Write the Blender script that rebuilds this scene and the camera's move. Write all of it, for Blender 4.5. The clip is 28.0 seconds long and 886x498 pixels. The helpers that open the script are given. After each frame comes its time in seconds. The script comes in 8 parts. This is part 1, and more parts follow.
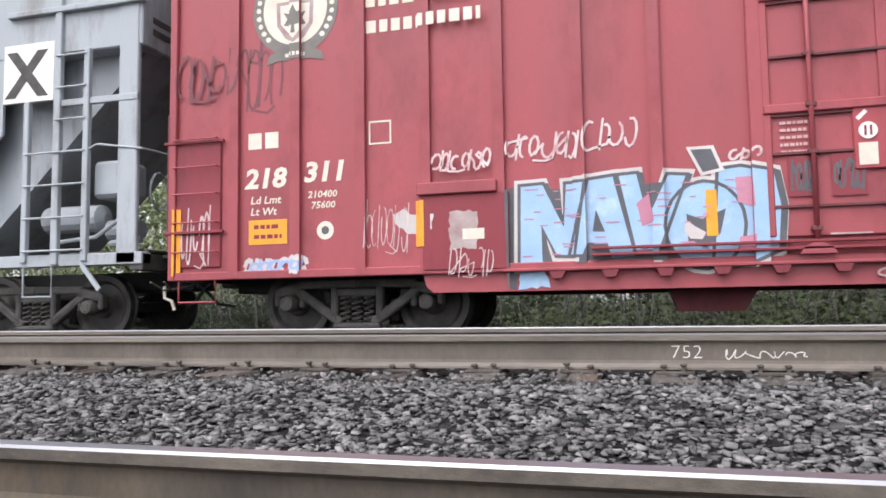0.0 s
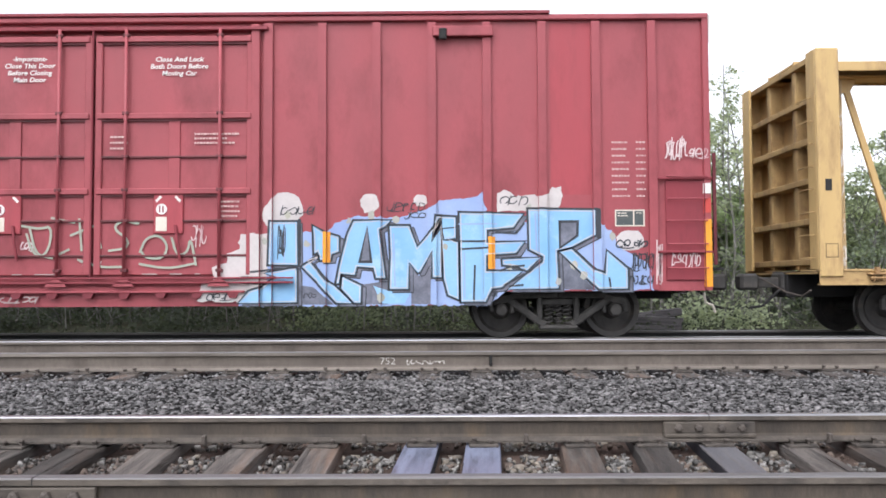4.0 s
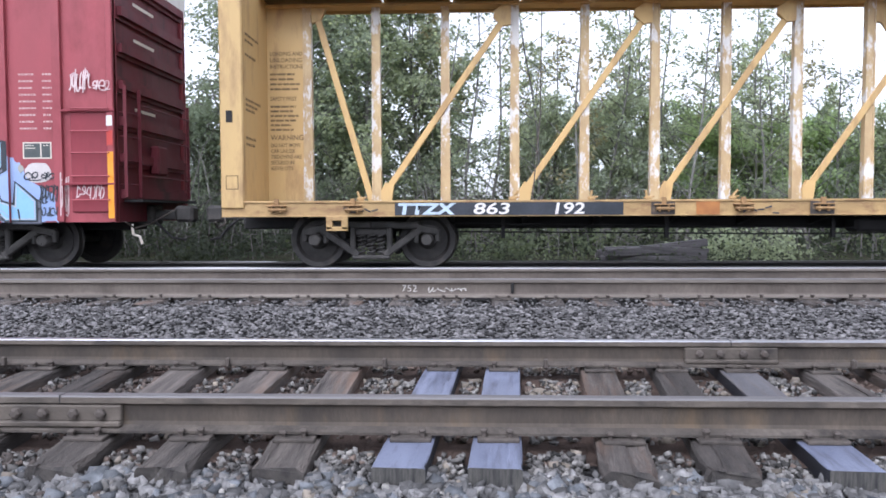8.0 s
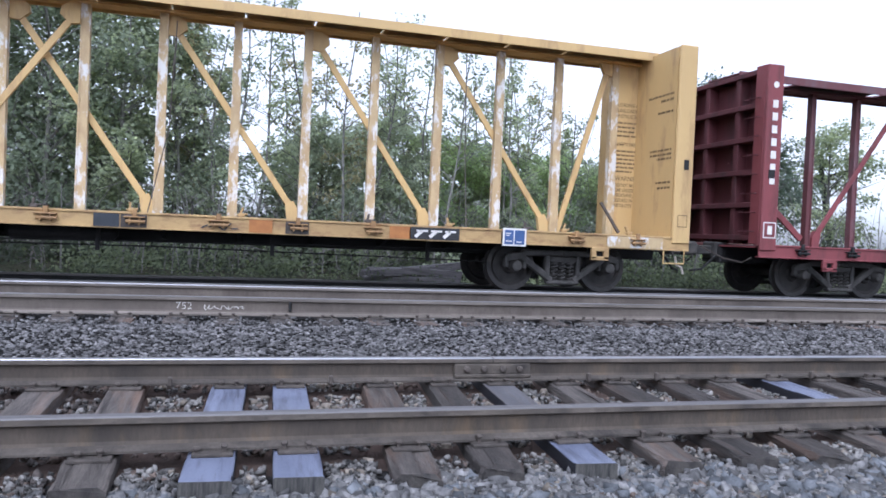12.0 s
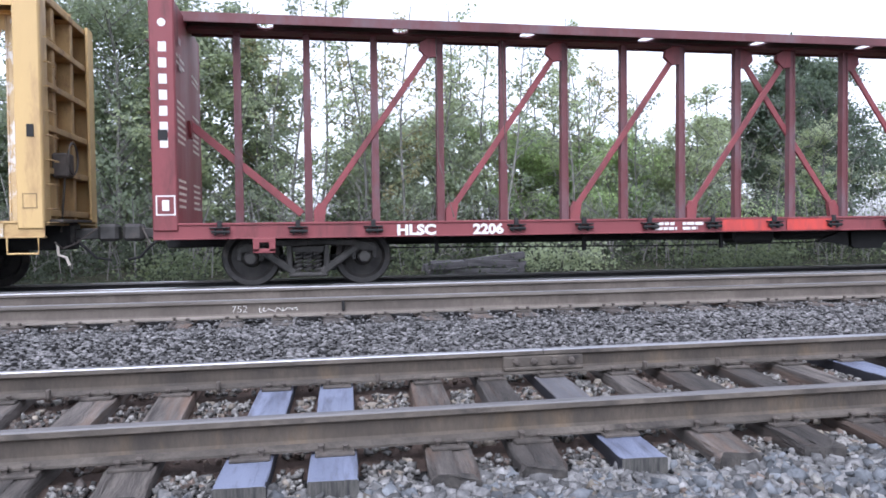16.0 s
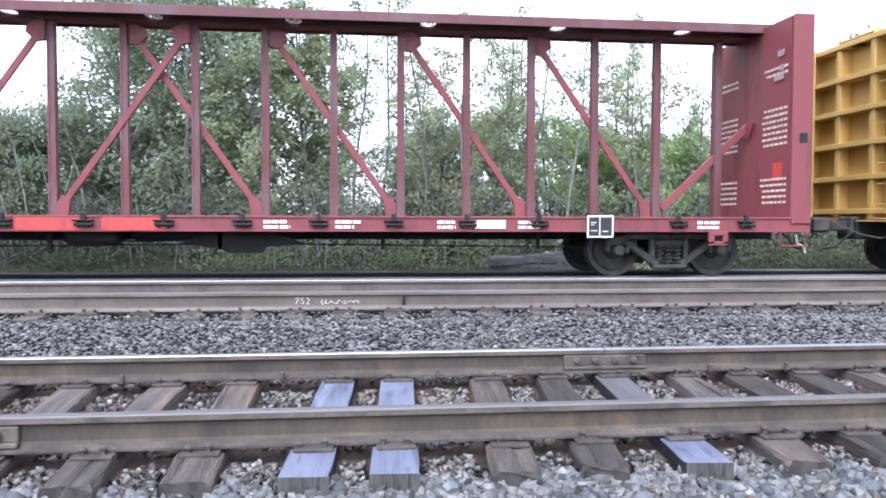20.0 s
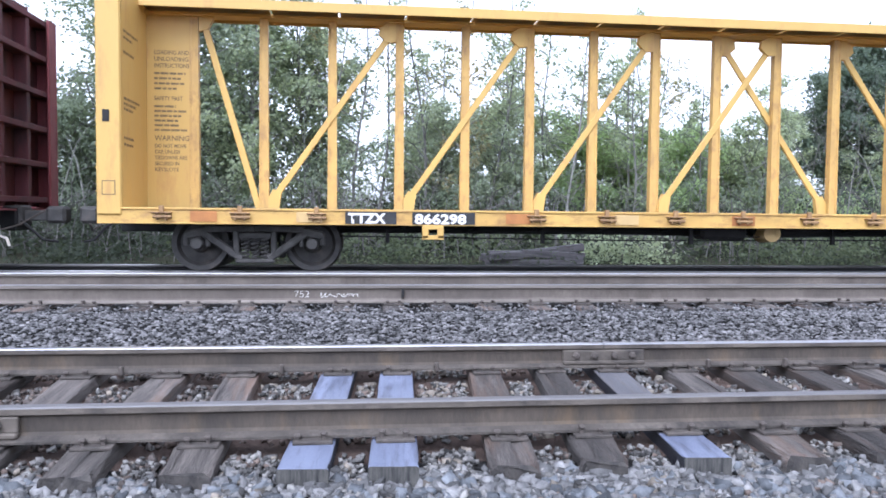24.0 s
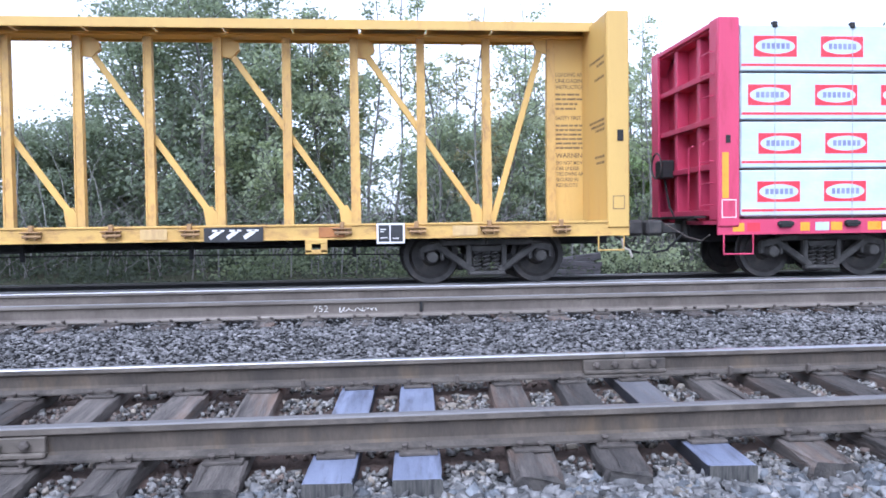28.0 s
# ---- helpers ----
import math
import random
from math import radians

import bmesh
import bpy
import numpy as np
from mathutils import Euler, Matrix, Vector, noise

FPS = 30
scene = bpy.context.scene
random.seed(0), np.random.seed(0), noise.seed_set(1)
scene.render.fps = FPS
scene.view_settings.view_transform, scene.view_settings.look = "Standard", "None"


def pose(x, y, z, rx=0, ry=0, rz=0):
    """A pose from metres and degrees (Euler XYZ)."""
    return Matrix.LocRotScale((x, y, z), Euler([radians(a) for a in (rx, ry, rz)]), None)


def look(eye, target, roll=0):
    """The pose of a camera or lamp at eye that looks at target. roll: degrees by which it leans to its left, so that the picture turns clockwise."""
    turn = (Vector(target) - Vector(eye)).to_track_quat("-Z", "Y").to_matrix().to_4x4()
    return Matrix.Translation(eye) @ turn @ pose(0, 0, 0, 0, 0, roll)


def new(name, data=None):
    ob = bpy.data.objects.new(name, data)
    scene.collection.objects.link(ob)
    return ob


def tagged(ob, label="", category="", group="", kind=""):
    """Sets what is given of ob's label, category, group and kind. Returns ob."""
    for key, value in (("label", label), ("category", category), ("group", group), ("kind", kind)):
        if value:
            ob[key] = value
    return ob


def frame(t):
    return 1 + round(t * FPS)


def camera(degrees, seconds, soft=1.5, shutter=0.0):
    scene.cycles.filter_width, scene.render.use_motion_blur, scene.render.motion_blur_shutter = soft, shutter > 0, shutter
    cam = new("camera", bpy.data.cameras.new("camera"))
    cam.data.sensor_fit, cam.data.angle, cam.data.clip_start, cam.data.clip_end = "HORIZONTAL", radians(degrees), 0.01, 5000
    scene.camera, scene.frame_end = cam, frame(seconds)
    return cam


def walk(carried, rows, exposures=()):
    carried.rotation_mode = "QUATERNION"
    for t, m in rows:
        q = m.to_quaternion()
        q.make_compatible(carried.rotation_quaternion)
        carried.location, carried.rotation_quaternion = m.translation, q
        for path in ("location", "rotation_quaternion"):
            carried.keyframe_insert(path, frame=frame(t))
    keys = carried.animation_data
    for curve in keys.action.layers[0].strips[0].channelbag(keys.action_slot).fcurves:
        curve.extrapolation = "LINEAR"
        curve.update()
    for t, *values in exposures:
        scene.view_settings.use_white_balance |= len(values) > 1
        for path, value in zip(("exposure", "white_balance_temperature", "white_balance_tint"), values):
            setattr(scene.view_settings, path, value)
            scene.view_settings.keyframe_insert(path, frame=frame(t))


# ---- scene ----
cam = camera(60.4, 28.0, soft=1.7)
# seconds, eye x y z, yaw, pitch, roll
PATH = [
    (0, -0.777, -0.171, 0.338, 15.62, 4.49, -0.83),
    (0.3, -0.910, -0.725, 0.429, 9.51, 5.80, -1.12),
    (0.5, -0.761, -0.690, 0.435, 9.33, 5.22, -1.57),
    (0.7, -0.508, -1.558, 0.557, 8.93, 4.13, -2.33),
    (1, 0.060, -2.277, 0.612, 8.95, 2.92, -2.33),
    (1.2, 0.017, -3.098, 0.780, 5.92, 2.19, -1.60),
    (1.5, 0.007, -3.661, 0.907, 3.42, 1.51, -1.88),
    (2, 0.008, -3.663, 0.908, 1.17, 1.32, -1.90),
    (2.5, -0.011, -3.656, 0.906, -0.45, 1.84, -1.83),
    (3, -0.006, -3.669, 0.906, -0.35, 2.05, -0.83),
    (3.5, -0.021, -3.677, 0.905, -0.11, 2.53, -0.18),
    (4, -0.017, -3.676, 0.908, 0.41, 2.35, -0.27),
    (4.5, -0.019, -3.661, 0.891, 0.45, 1.95, -0.61),
    (6.5, -0.046, -3.566, 0.912, 0.29, -0.14, 0.69),
    (7, -0.041, -3.598, 0.908, 0.75, 0.08, -1.00),
    (7.5, -0.031, -3.611, 0.895, 0.95, -0.83, -0.54),
    (8, 0.009, -3.620, 0.859, 2.26, -2.73, -0.22),
    (8.5, -0.049, -3.599, 0.860, 2.64, -3.81, 1.48),
    (9, -0.207, -3.604, 0.867, 1.06, -2.64, -0.09),
    (9.5, -0.324, -3.936, 0.907, 1.24, -2.33, -1.93),
    (10, -0.236, -3.962, 0.924, -5.40, -0.89, 2.01),
    (10.5, -0.318, -3.944, 0.936, -8.51, -0.23, 2.69),
    (11, -0.272, -3.932, 0.901, -12.12, 1.40, 2.87),
    (11.5, -0.289, -3.929, 0.919, -16.62, 0.29, 4.96),
    (12, -0.261, -3.946, 0.919, -15.95, -1.11, 2.50),
    (12.5, -0.176, -3.946, 0.941, -14.65, -0.55, -1.00),
    (14.5, -0.040, -3.880, 0.936, -11.37, -1.69, 1.08),
    (15, -0.034, -3.884, 0.939, -10.82, -1.39, -0.25),
    (15.5, -0.030, -3.887, 0.939, -9.82, -1.59, -1.17),
    (16, -0.029, -3.878, 0.928, -10.67, -1.85, -0.67),
    (16.5, -0.025, -3.872, 0.928, -10.77, -2.09, -0.78),
    (17, -0.031, -3.867, 0.919, -10.31, -2.53, -0.28),
    (17.5, -0.043, -3.861, 0.925, -9.04, -3.46, -0.15),
    (18, -0.041, -3.860, 0.936, -8.26, -2.92, -0.50),
    (18.5, -0.046, -3.868, 0.939, -7.14, -2.66, -0.64),
    (19, -0.057, -3.866, 0.938, -6.67, -2.69, -0.53),
    (19.5, -0.055, -3.876, 0.940, -5.95, -2.75, -0.43),
    (20, -0.062, -3.879, 0.939, -6.34, -2.23, 0.16),
    (20.5, -0.069, -3.881, 0.942, -7.24, -2.30, 0.73),
    (22.5, -0.067, -3.880, 0.932, -6.91, -2.90, 1.06),
    (23, -0.073, -3.879, 0.932, -6.70, -2.69, 1.17),
    (23.5, -0.067, -3.885, 0.936, -6.89, -2.43, 1.15),
    (24, -0.068, -3.880, 0.936, -6.41, -2.66, 0.56),
    (24.5, -0.070, -3.882, 0.934, -6.30, -2.48, 0.09),
    (25, -0.075, -3.881, 0.925, -5.74, -2.11, 0.39),
    (25.5, -0.073, -3.883, 0.930, -5.45, -2.72, -0.21),
    (26, -0.082, -3.885, 0.932, -5.35, -2.64, -0.10),
    (26.5, -0.084, -3.885, 0.936, -5.13, -2.23, 0.16),
    (27, -0.078, -3.891, 0.939, -5.11, -1.93, -0.06),
    (27.5, -0.079, -3.888, 0.937, -5.26, -2.26, -0.71),
    (28, -0.085, -3.895, 0.939, -5.24, -1.75, -0.75),
]


def heading(x, y, z, yaw, pitch, roll):
    a, b = radians(yaw), radians(pitch)
    ahead = (-math.sin(a) * math.cos(b), math.cos(a) * math.cos(b), math.sin(b))
    return look((x, y, z), (x + ahead[0], y + ahead[1], z + ahead[2]), roll)


# seconds, stops, white balance
EXPOSURES = [(0, 1.15, 6250, 13), (1, 1.25, 6250, 13), (2, 1.55, 6250, 13), (3, 1.39, 6250, 13), (4, 1.1, 6150, 13), (7, 0.89, 5850, 15), (8, 1.12, 5680, 16), (10, 1.41, 5400, 16), (12, 0.91, 5340, 16), (15, 1.07, 5500, 16), (16, 1.27, 5550, 16), (17, 1.33, 5550, 16), (18, 1.53, 5550, 16), (19, 1.67, 5550, 16), (23, 1.56, 5390, 16), (26, 1.40, 5210, 16), (28, 1.42, 5150, 16)]
walk(cam, [(t, heading(*row)) for t, *row in PATH], EXPOSURES)

# ---- light: a bright overcast sky, weak broad sun ----
world = bpy.data.worlds.new("overcast_sky")
scene.world = world
world.use_nodes = True
wn, wl = world.node_tree.nodes, world.node_tree.links
sky = wn.new("ShaderNodeTexSky")
sky.sky_type = "NISHITA"
sky.sun_disc = False
sky.sun_elevation = radians(55)
sky.sun_rotation = radians(200)
sky.air_density, sky.dust_density, sky.ozone_density = 1.0, 2.0, 1.0
wash = wn.new("ShaderNodeHueSaturation")
wash.inputs["Saturation"].default_value = 0.12
wash.inputs["Value"].default_value = 1.0
wl.new(sky.outputs[0], wash.inputs["Color"])
wl.new(wash.outputs[0], wn["Background"].inputs[0])
wn["Background"].inputs[1].default_value = 0.15
sun = new("sun", bpy.data.lights.new("sun", "SUN"))
sun.data.energy, sun.data.angle, sun.data.color = 1.1, radians(50), (1.0, 0.97, 0.93)
sun.matrix_world = look((-5, -13, 20), (0, 0, 0))

# ---- materials ----
def material(name, low, high, rough=0.7, metal=0.0, scale=6.0, fine=60.0, bump=0.3, stain=None, stain_scale=1.5, stain_amount=0.5,
             random_tint=0.0, island=False, stretch=(1, 1, 1), spec=0.4, bump_dist=0.01, cells=0.0, vary=False, edge=None):
    """A surface with a broad and a fine variation between two colours, stains, and fine relief."""
    m = bpy.data.materials.new(name)
    m.use_nodes = True
    n, l = m.node_tree.nodes, m.node_tree.links
    p = n["Principled BSDF"]
    at = n.new("ShaderNodeTexCoord")
    place = n.new("ShaderNodeMapping")
    place.inputs["Scale"].default_value = stretch
    if vary:
        # each object takes its own stretch of the pattern
        own, shift = n.new("ShaderNodeObjectInfo"), n.new("ShaderNodeVectorMath")
        shift.operation = "MULTIPLY_ADD"
        l.new(own.outputs["Random"], shift.inputs[0])
        shift.inputs[1].default_value = (37.0, 53.0, 71.0)
        l.new(at.outputs["Object"], shift.inputs[2])
        l.new(shift.outputs[0], place.inputs["Vector"])
    else:
        l.new(at.outputs["Object"], place.inputs["Vector"])

    def noise_of(size, detail=5.0, roughness=0.6):
        t = n.new("ShaderNodeTexNoise")
        t.inputs["Scale"].default_value, t.inputs["Detail"].default_value, t.inputs["Roughness"].default_value = size, detail, roughness
        l.new(place.outputs[0], t.inputs["Vector"])
        return t.outputs["Fac"]

    def mixed(fac, a, b, mode="MIX"):
        x = n.new("ShaderNodeMix")
        x.data_type, x.blend_type = "RGBA", mode
        for socket, v in ((x.inputs[0], fac), (x.inputs[6], a), (x.inputs[7], b)):
            if isinstance(v, (int, float)):
                socket.default_value = v
            elif isinstance(v, tuple):
                socket.default_value = (*v, 1)
            else:
                l.new(v, socket)
        return x.outputs[2]

    def ramp(fac, a, b, lo=0.0, hi=1.0):
        r = n.new("ShaderNodeMapRange")
        r.inputs[1].default_value, r.inputs[2].default_value, r.inputs[3].default_value, r.inputs[4].default_value = a, b, lo, hi
        l.new(fac, r.inputs[0])
        return r.outputs[0]

    broad, grain = noise_of(scale), noise_of(fine, 3.0)
    colour = mixed(ramp(broad, 0.3, 0.7), low, high)
    colour = mixed(ramp(grain, 0.25, 0.75, 0.0, 0.45), colour, low)
    height = grain
    if cells:
        v = n.new("ShaderNodeTexVoronoi")
        v.inputs["Scale"].default_value = cells
        l.new(place.outputs[0], v.inputs["Vector"])
        tone = n.new("ShaderNodeSeparateColor")
        l.new(v.outputs["Color"], tone.inputs[0])
        colour = mixed(ramp(tone.outputs[0], 0.0, 1.0), tuple(c * 0.45 for c in low), colour)
        height = v.outputs["Distance"]
    if stain:
        colour = mixed(ramp(noise_of(stain_scale, 7.0, 0.7), 0.62 - 0.3 * stain_amount, 0.62 - 0.3 * stain_amount + edge if edge else 0.8 - 0.25 * stain_amount, 0.0, 0.9), colour, stain)
    if random_tint:
        who = n.new("ShaderNodeNewGeometry" if island else "ShaderNodeObjectInfo")
        pick = who.outputs["Random Per Island" if island else "Random"]
        colour = mixed(1.0, colour, mixed(pick, (1 - random_tint,) * 3, (1 + random_tint,) * 3), "MULTIPLY")
    l.new(colour, p.inputs["Base Color"])
    l.new(ramp(broad, 0.3, 0.7, max(0.05, rough - 0.12), min(1.0, rough + 0.1)), p.inputs["Roughness"])
    p.inputs["Metallic"].default_value = metal
    p.inputs["Specular IOR Level"].default_value = spec
    if bump:
        b = n.new("ShaderNodeBump")
        b.inputs["Strength"].default_value, b.inputs["Distance"].default_value = bump, bump_dist
        l.new(height, b.inputs["Height"])
        l.new(b.outputs[0], p.inputs["Normal"])
    return m


def paint(name, colour, rough=0.5, dirt=(0.09, 0.07, 0.06), amount=0.25, stretch=(1, 1, 0.25), fade=0.85, stain_scale=2.2):
    return material(name, tuple(c * fade for c in colour), colour, rough, 0, 1.3, 40, 0.08, dirt, stain_scale, amount, stretch=stretch)


M = {}
# bed coloured near black as the shade in gaps between stones
M["ballast"] = material("gap_shade_ballast_bed", (0.018, 0.017, 0.017), (0.06, 0.058, 0.056), 0.95, scale=1.2, fine=50, bump=1.0, bump_dist=0.03, cells=26, spec=0.08)
M["stone"] = material("crushed_stone", (0.08, 0.078, 0.077), (0.24, 0.232, 0.226), 0.92, scale=14, fine=90, bump=0.6, random_tint=0.58, island=True)
M["stone_warm"] = material("grey_crushed_stone", (0.086, 0.082, 0.081), (0.265, 0.253, 0.249), 0.92, scale=9, fine=90, bump=0.6, random_tint=0.62, island=True)
# stone colour with the shade round the train painted in
M["stone_dark"] = material("shaded_dark_stone", (0.02, 0.0195, 0.02), (0.072, 0.069, 0.067), 0.92, scale=3, fine=90, bump=0.4, random_tint=0.5, island=True)
M["stone_pale"] = material("pale_stone", (0.15, 0.143, 0.13), (0.27, 0.257, 0.235), 0.92, scale=3, fine=90, bump=0.4, random_tint=0.45, island=True)
M["stone_mixed"] = material("mixed_small_stone", (0.07, 0.066, 0.062), (0.24, 0.228, 0.212), 0.92, scale=10, fine=90, bump=0.5, random_tint=0.8, island=True)
M["stone_white"] = material("white_stone", (0.45, 0.43, 0.39), (0.6, 0.58, 0.54), 0.9, scale=8, fine=60, bump=0.4)
M["stone_brown"] = material("brown_stone", (0.07, 0.052, 0.043), (0.19, 0.145, 0.118), 0.92, scale=3, fine=90, bump=0.4, random_tint=0.4, island=True)
M["stone_dark_brown"] = material("dark_brown_stone", (0.04, 0.033, 0.029), (0.12, 0.1, 0.088), 0.9, scale=3, fine=90, bump=0.4, random_tint=0.5, island=True)
# track bed made near black for the train's shadow
M["track_bed"] = material("shaded_track_bed", (0.01, 0.01, 0.0105), (0.03, 0.029, 0.028), 0.95, scale=1.2, fine=50, bump=1.0, bump_dist=0.03, cells=22, spec=0.08)
M["dirt"] = material("dark_earth", (0.035, 0.026, 0.022), (0.125, 0.09, 0.074), 0.98, scale=3, fine=45, bump=0.8, bump_dist=0.02, spec=0.08)
M["far_ground"] = material("rough_ground", (0.02, 0.022, 0.014), (0.06, 0.056, 0.036), 0.98, scale=0.6, fine=9, bump=0.9, bump_dist=0.05, spec=0.08)
M["wood"] = material("weathered_tie_wood", (0.038, 0.033, 0.03), (0.19, 0.163, 0.145), 0.92, scale=2.4, fine=16, bump=1.0, bump_dist=0.025, stretch=(7, 0.6, 7), random_tint=0.45, vary=True,
                     stain=(0.155, 0.088, 0.054), stain_scale=0.55, stain_amount=0.36)
M["dark_wood"] = material("dark_brown_tie_wood", (0.03, 0.026, 0.0235), (0.14, 0.12, 0.105), 0.9, scale=2.4, fine=16, bump=1.0, bump_dist=0.025, stretch=(7, 0.6, 7), random_tint=0.35, vary=True)
# creosoted wood with the sky's blue sheen mixed into its colour
M["new_wood"] = material("creosoted_wood_sky_sheen", (0.13, 0.145, 0.205), (0.22, 0.24, 0.325), 0.4, scale=2.5, fine=45, bump=0.35, stretch=(6, 0.6, 6),
                         stain=(0.06, 0.062, 0.085), stain_scale=3.5, stain_amount=0.42, spec=0.6, vary=True)
# near-black wood: shade on tie sides and under the train as colour
M["tie_shaded"] = material("shade_black_tie_wood", (0.013, 0.013, 0.017), (0.036, 0.036, 0.045), 0.7, scale=2.5, fine=45, bump=0.5, stretch=(6, 0.6, 6))
M["tie_end_new"] = material("sawn_tie_end", (0.02, 0.02, 0.022), (0.15, 0.142, 0.125), 0.85, scale=1.1, fine=30, bump=0.4, stretch=(42, 1, 5))
# end grain, darker than the tops to carry the shade on upright ends
M["end_wood_shaded"] = material("shaded_tie_end_grain", (0.024, 0.022, 0.021), (0.105, 0.093, 0.082), 0.92, scale=4, fine=30, bump=0.9, stretch=(3, 1, 2))
M["dusty_wood"] = material("dusty_creosoted_wood", (0.07, 0.068, 0.075), (0.155, 0.148, 0.155), 0.85, scale=2.5, fine=30, bump=0.6, stretch=(5, 0.6, 5), vary=True,
                           stain=(0.09, 0.072, 0.06), stain_scale=2.0, stain_amount=0.4)
M["rail"] = material("rusty_rail_steel", (0.06, 0.05, 0.041), (0.185, 0.155, 0.126), 0.75, 0.05, 2.0, 40, 0.4, (0.03, 0.026, 0.024), 2.2, 0.42, stretch=(0.8, 1, 1.2))
# rust and grime, darkened further for the shade under the rail head
M["rail_web"] = material("shaded_grimy_rust_rail_web", (0.032, 0.027, 0.023), (0.13, 0.104, 0.08), 0.85, 0.0, 1.4, 30, 0.4, (0.15, 0.105, 0.06), 0.9, 0.3, stretch=(1.5, 1, 0.6))
M["rail_foot"] = material("dusty_rail_foot", (0.045, 0.038, 0.032), (0.135, 0.115, 0.096), 0.9, 0.0, 3.0, 40, 0.5, (0.03, 0.026, 0.024), 2.5, 0.4, stretch=(1.2, 1, 1))
M["rail_main_web"] = material("grey_brown_rail_web", (0.075, 0.062, 0.052), (0.19, 0.16, 0.134), 0.85, 0.0, 1.2, 30, 0.4, (0.05, 0.04, 0.033), 1.1, 0.35, stretch=(1.0, 1, 0.6))
M["rail_main"] = material("grey_weathered_rail_steel", (0.10, 0.086, 0.073), (0.25, 0.218, 0.185), 0.75, 0.05, 2.4, 40, 0.4, (0.07, 0.055, 0.045), 1.6, 0.3, stretch=(0.35, 1, 3))
# steel under the train, lightened so the head sides look lit
M["rail_dark"] = material("lit_grey_rail_steel", (0.15, 0.138, 0.13), (0.31, 0.285, 0.265), 0.8, 0.05, 1.2, 60, 0.25, stretch=(0.25, 1, 4))
M["winch_rust"] = material("rusty_winch", (0.20, 0.115, 0.055), (0.42, 0.26, 0.11), 0.75, 0, 6, 60, 0.3, vary=True)
M["rail_head"] = material("worn_rail_head", (0.25, 0.25, 0.265), (0.40, 0.395, 0.415), 0.42, 0.75, 2.0, 80, 0.05, stretch=(0.2, 1, 1))
M["rail_dull"] = material("dull_rail_head", (0.10, 0.094, 0.094), (0.19, 0.18, 0.18), 0.58, 0.25, 2.0, 80, 0.05, stretch=(0.2, 1, 1))
M["plate"] = material("dirty_tie_plate", (0.035, 0.03, 0.026), (0.13, 0.11, 0.094), 0.9, 0.0, 9, 60, 0.5, vary=True)
M["iron"] = material("rusted_iron", (0.06, 0.05, 0.043), (0.14, 0.117, 0.1), 0.8, 0.1, 8, 90, 0.4)
M["grime"] = material("grimy_cast_steel", (0.04, 0.038, 0.036), (0.125, 0.117, 0.11), 0.72, 0.15, 5, 70, 0.35, (0.13, 0.112, 0.095), 3, 0.2)
M["frame_cast"] = material("dusty_cast_steel", (0.045, 0.042, 0.039), (0.135, 0.125, 0.115), 0.8, 0.05, 3.5, 60, 0.4, (0.035, 0.033, 0.031), 2.2, 0.45)
M["wheel"] = material("wheel_steel", (0.026, 0.024, 0.023), (0.075, 0.068, 0.062), 0.55, 0.25, 5, 70, 0.2, (0.11, 0.09, 0.075), 2.5, 0.3)
M["black"] = material("black_underframe", (0.01, 0.01, 0.01), (0.036, 0.033, 0.033), 0.8, 0, 4, 60, 0.3)
M["yellow"] = paint("old_yellow_paint", (0.60, 0.41, 0.175), 0.58, (0.30, 0.185, 0.09), 0.32)
M["yellow_new"] = paint("bright_yellow_paint", (0.59, 0.38, 0.107), 0.5, (0.42, 0.22, 0.08), 0.2)
M["yellow_worn"] = material("chipped_yellow_post", (0.40, 0.28, 0.15), (0.58, 0.45, 0.25), 0.65, 0, 3.4, 40, 0.2, (0.66, 0.65, 0.63), 2.6, 0.37, stretch=(1.6, 1.6, 0.8), vary=True, edge=0.06)
M["yellow_sill"] = material("rust_streaked_yellow_sill", (0.35, 0.23, 0.10), (0.53, 0.36, 0.155), 0.6, 0, 1.6, 40, 0.2, (0.22, 0.12, 0.06), 4.0, 0.5, stretch=(0.7, 1, 1.6))
M["yellow_sill_new"] = material("scuffed_yellow_sill", (0.48, 0.29, 0.08), (0.62, 0.40, 0.11), 0.55, 0, 1.6, 40, 0.15, (0.28, 0.15, 0.06), 3.5, 0.42, stretch=(0.7, 1, 1.6))
M["yellow_post"] = material("scuffed_yellow_post", (0.45, 0.28, 0.088), (0.60, 0.385, 0.112), 0.55, 0, 1.6, 40, 0.15, (0.30, 0.17, 0.07), 4.0, 0.38, stretch=(2, 2, 1.0), vary=True)
M["yellow_end"] = material("rusty_dirty_yellow_end", (0.34, 0.22, 0.095), (0.56, 0.385, 0.17), 0.7, 0, 1.8, 40, 0.25, (0.17, 0.095, 0.05), 2.6, 0.42, stretch=(1, 1, 0.5))
M["maroon"] = paint("oxide_red_paint", (0.225, 0.058, 0.062), 0.55, (0.08, 0.03, 0.03), 0.3)
# end paint darkened by dirt and by painted-in shade between the cars
M["maroon_end"] = paint("shaded_dirty_oxide_red", (0.12, 0.035, 0.04), 0.7, (0.04, 0.025, 0.025), 0.45)
M["stone_blue"] = material("blue_grey_stone", (0.06, 0.065, 0.071), (0.18, 0.187, 0.198), 0.9, scale=12, fine=90, bump=0.5, random_tint=0.55, island=True)
M["stone_tan"] = material("tan_stone", (0.13, 0.11, 0.088), (0.27, 0.235, 0.19), 0.9, scale=6, fine=90, bump=0.5, random_tint=0.5, island=True)
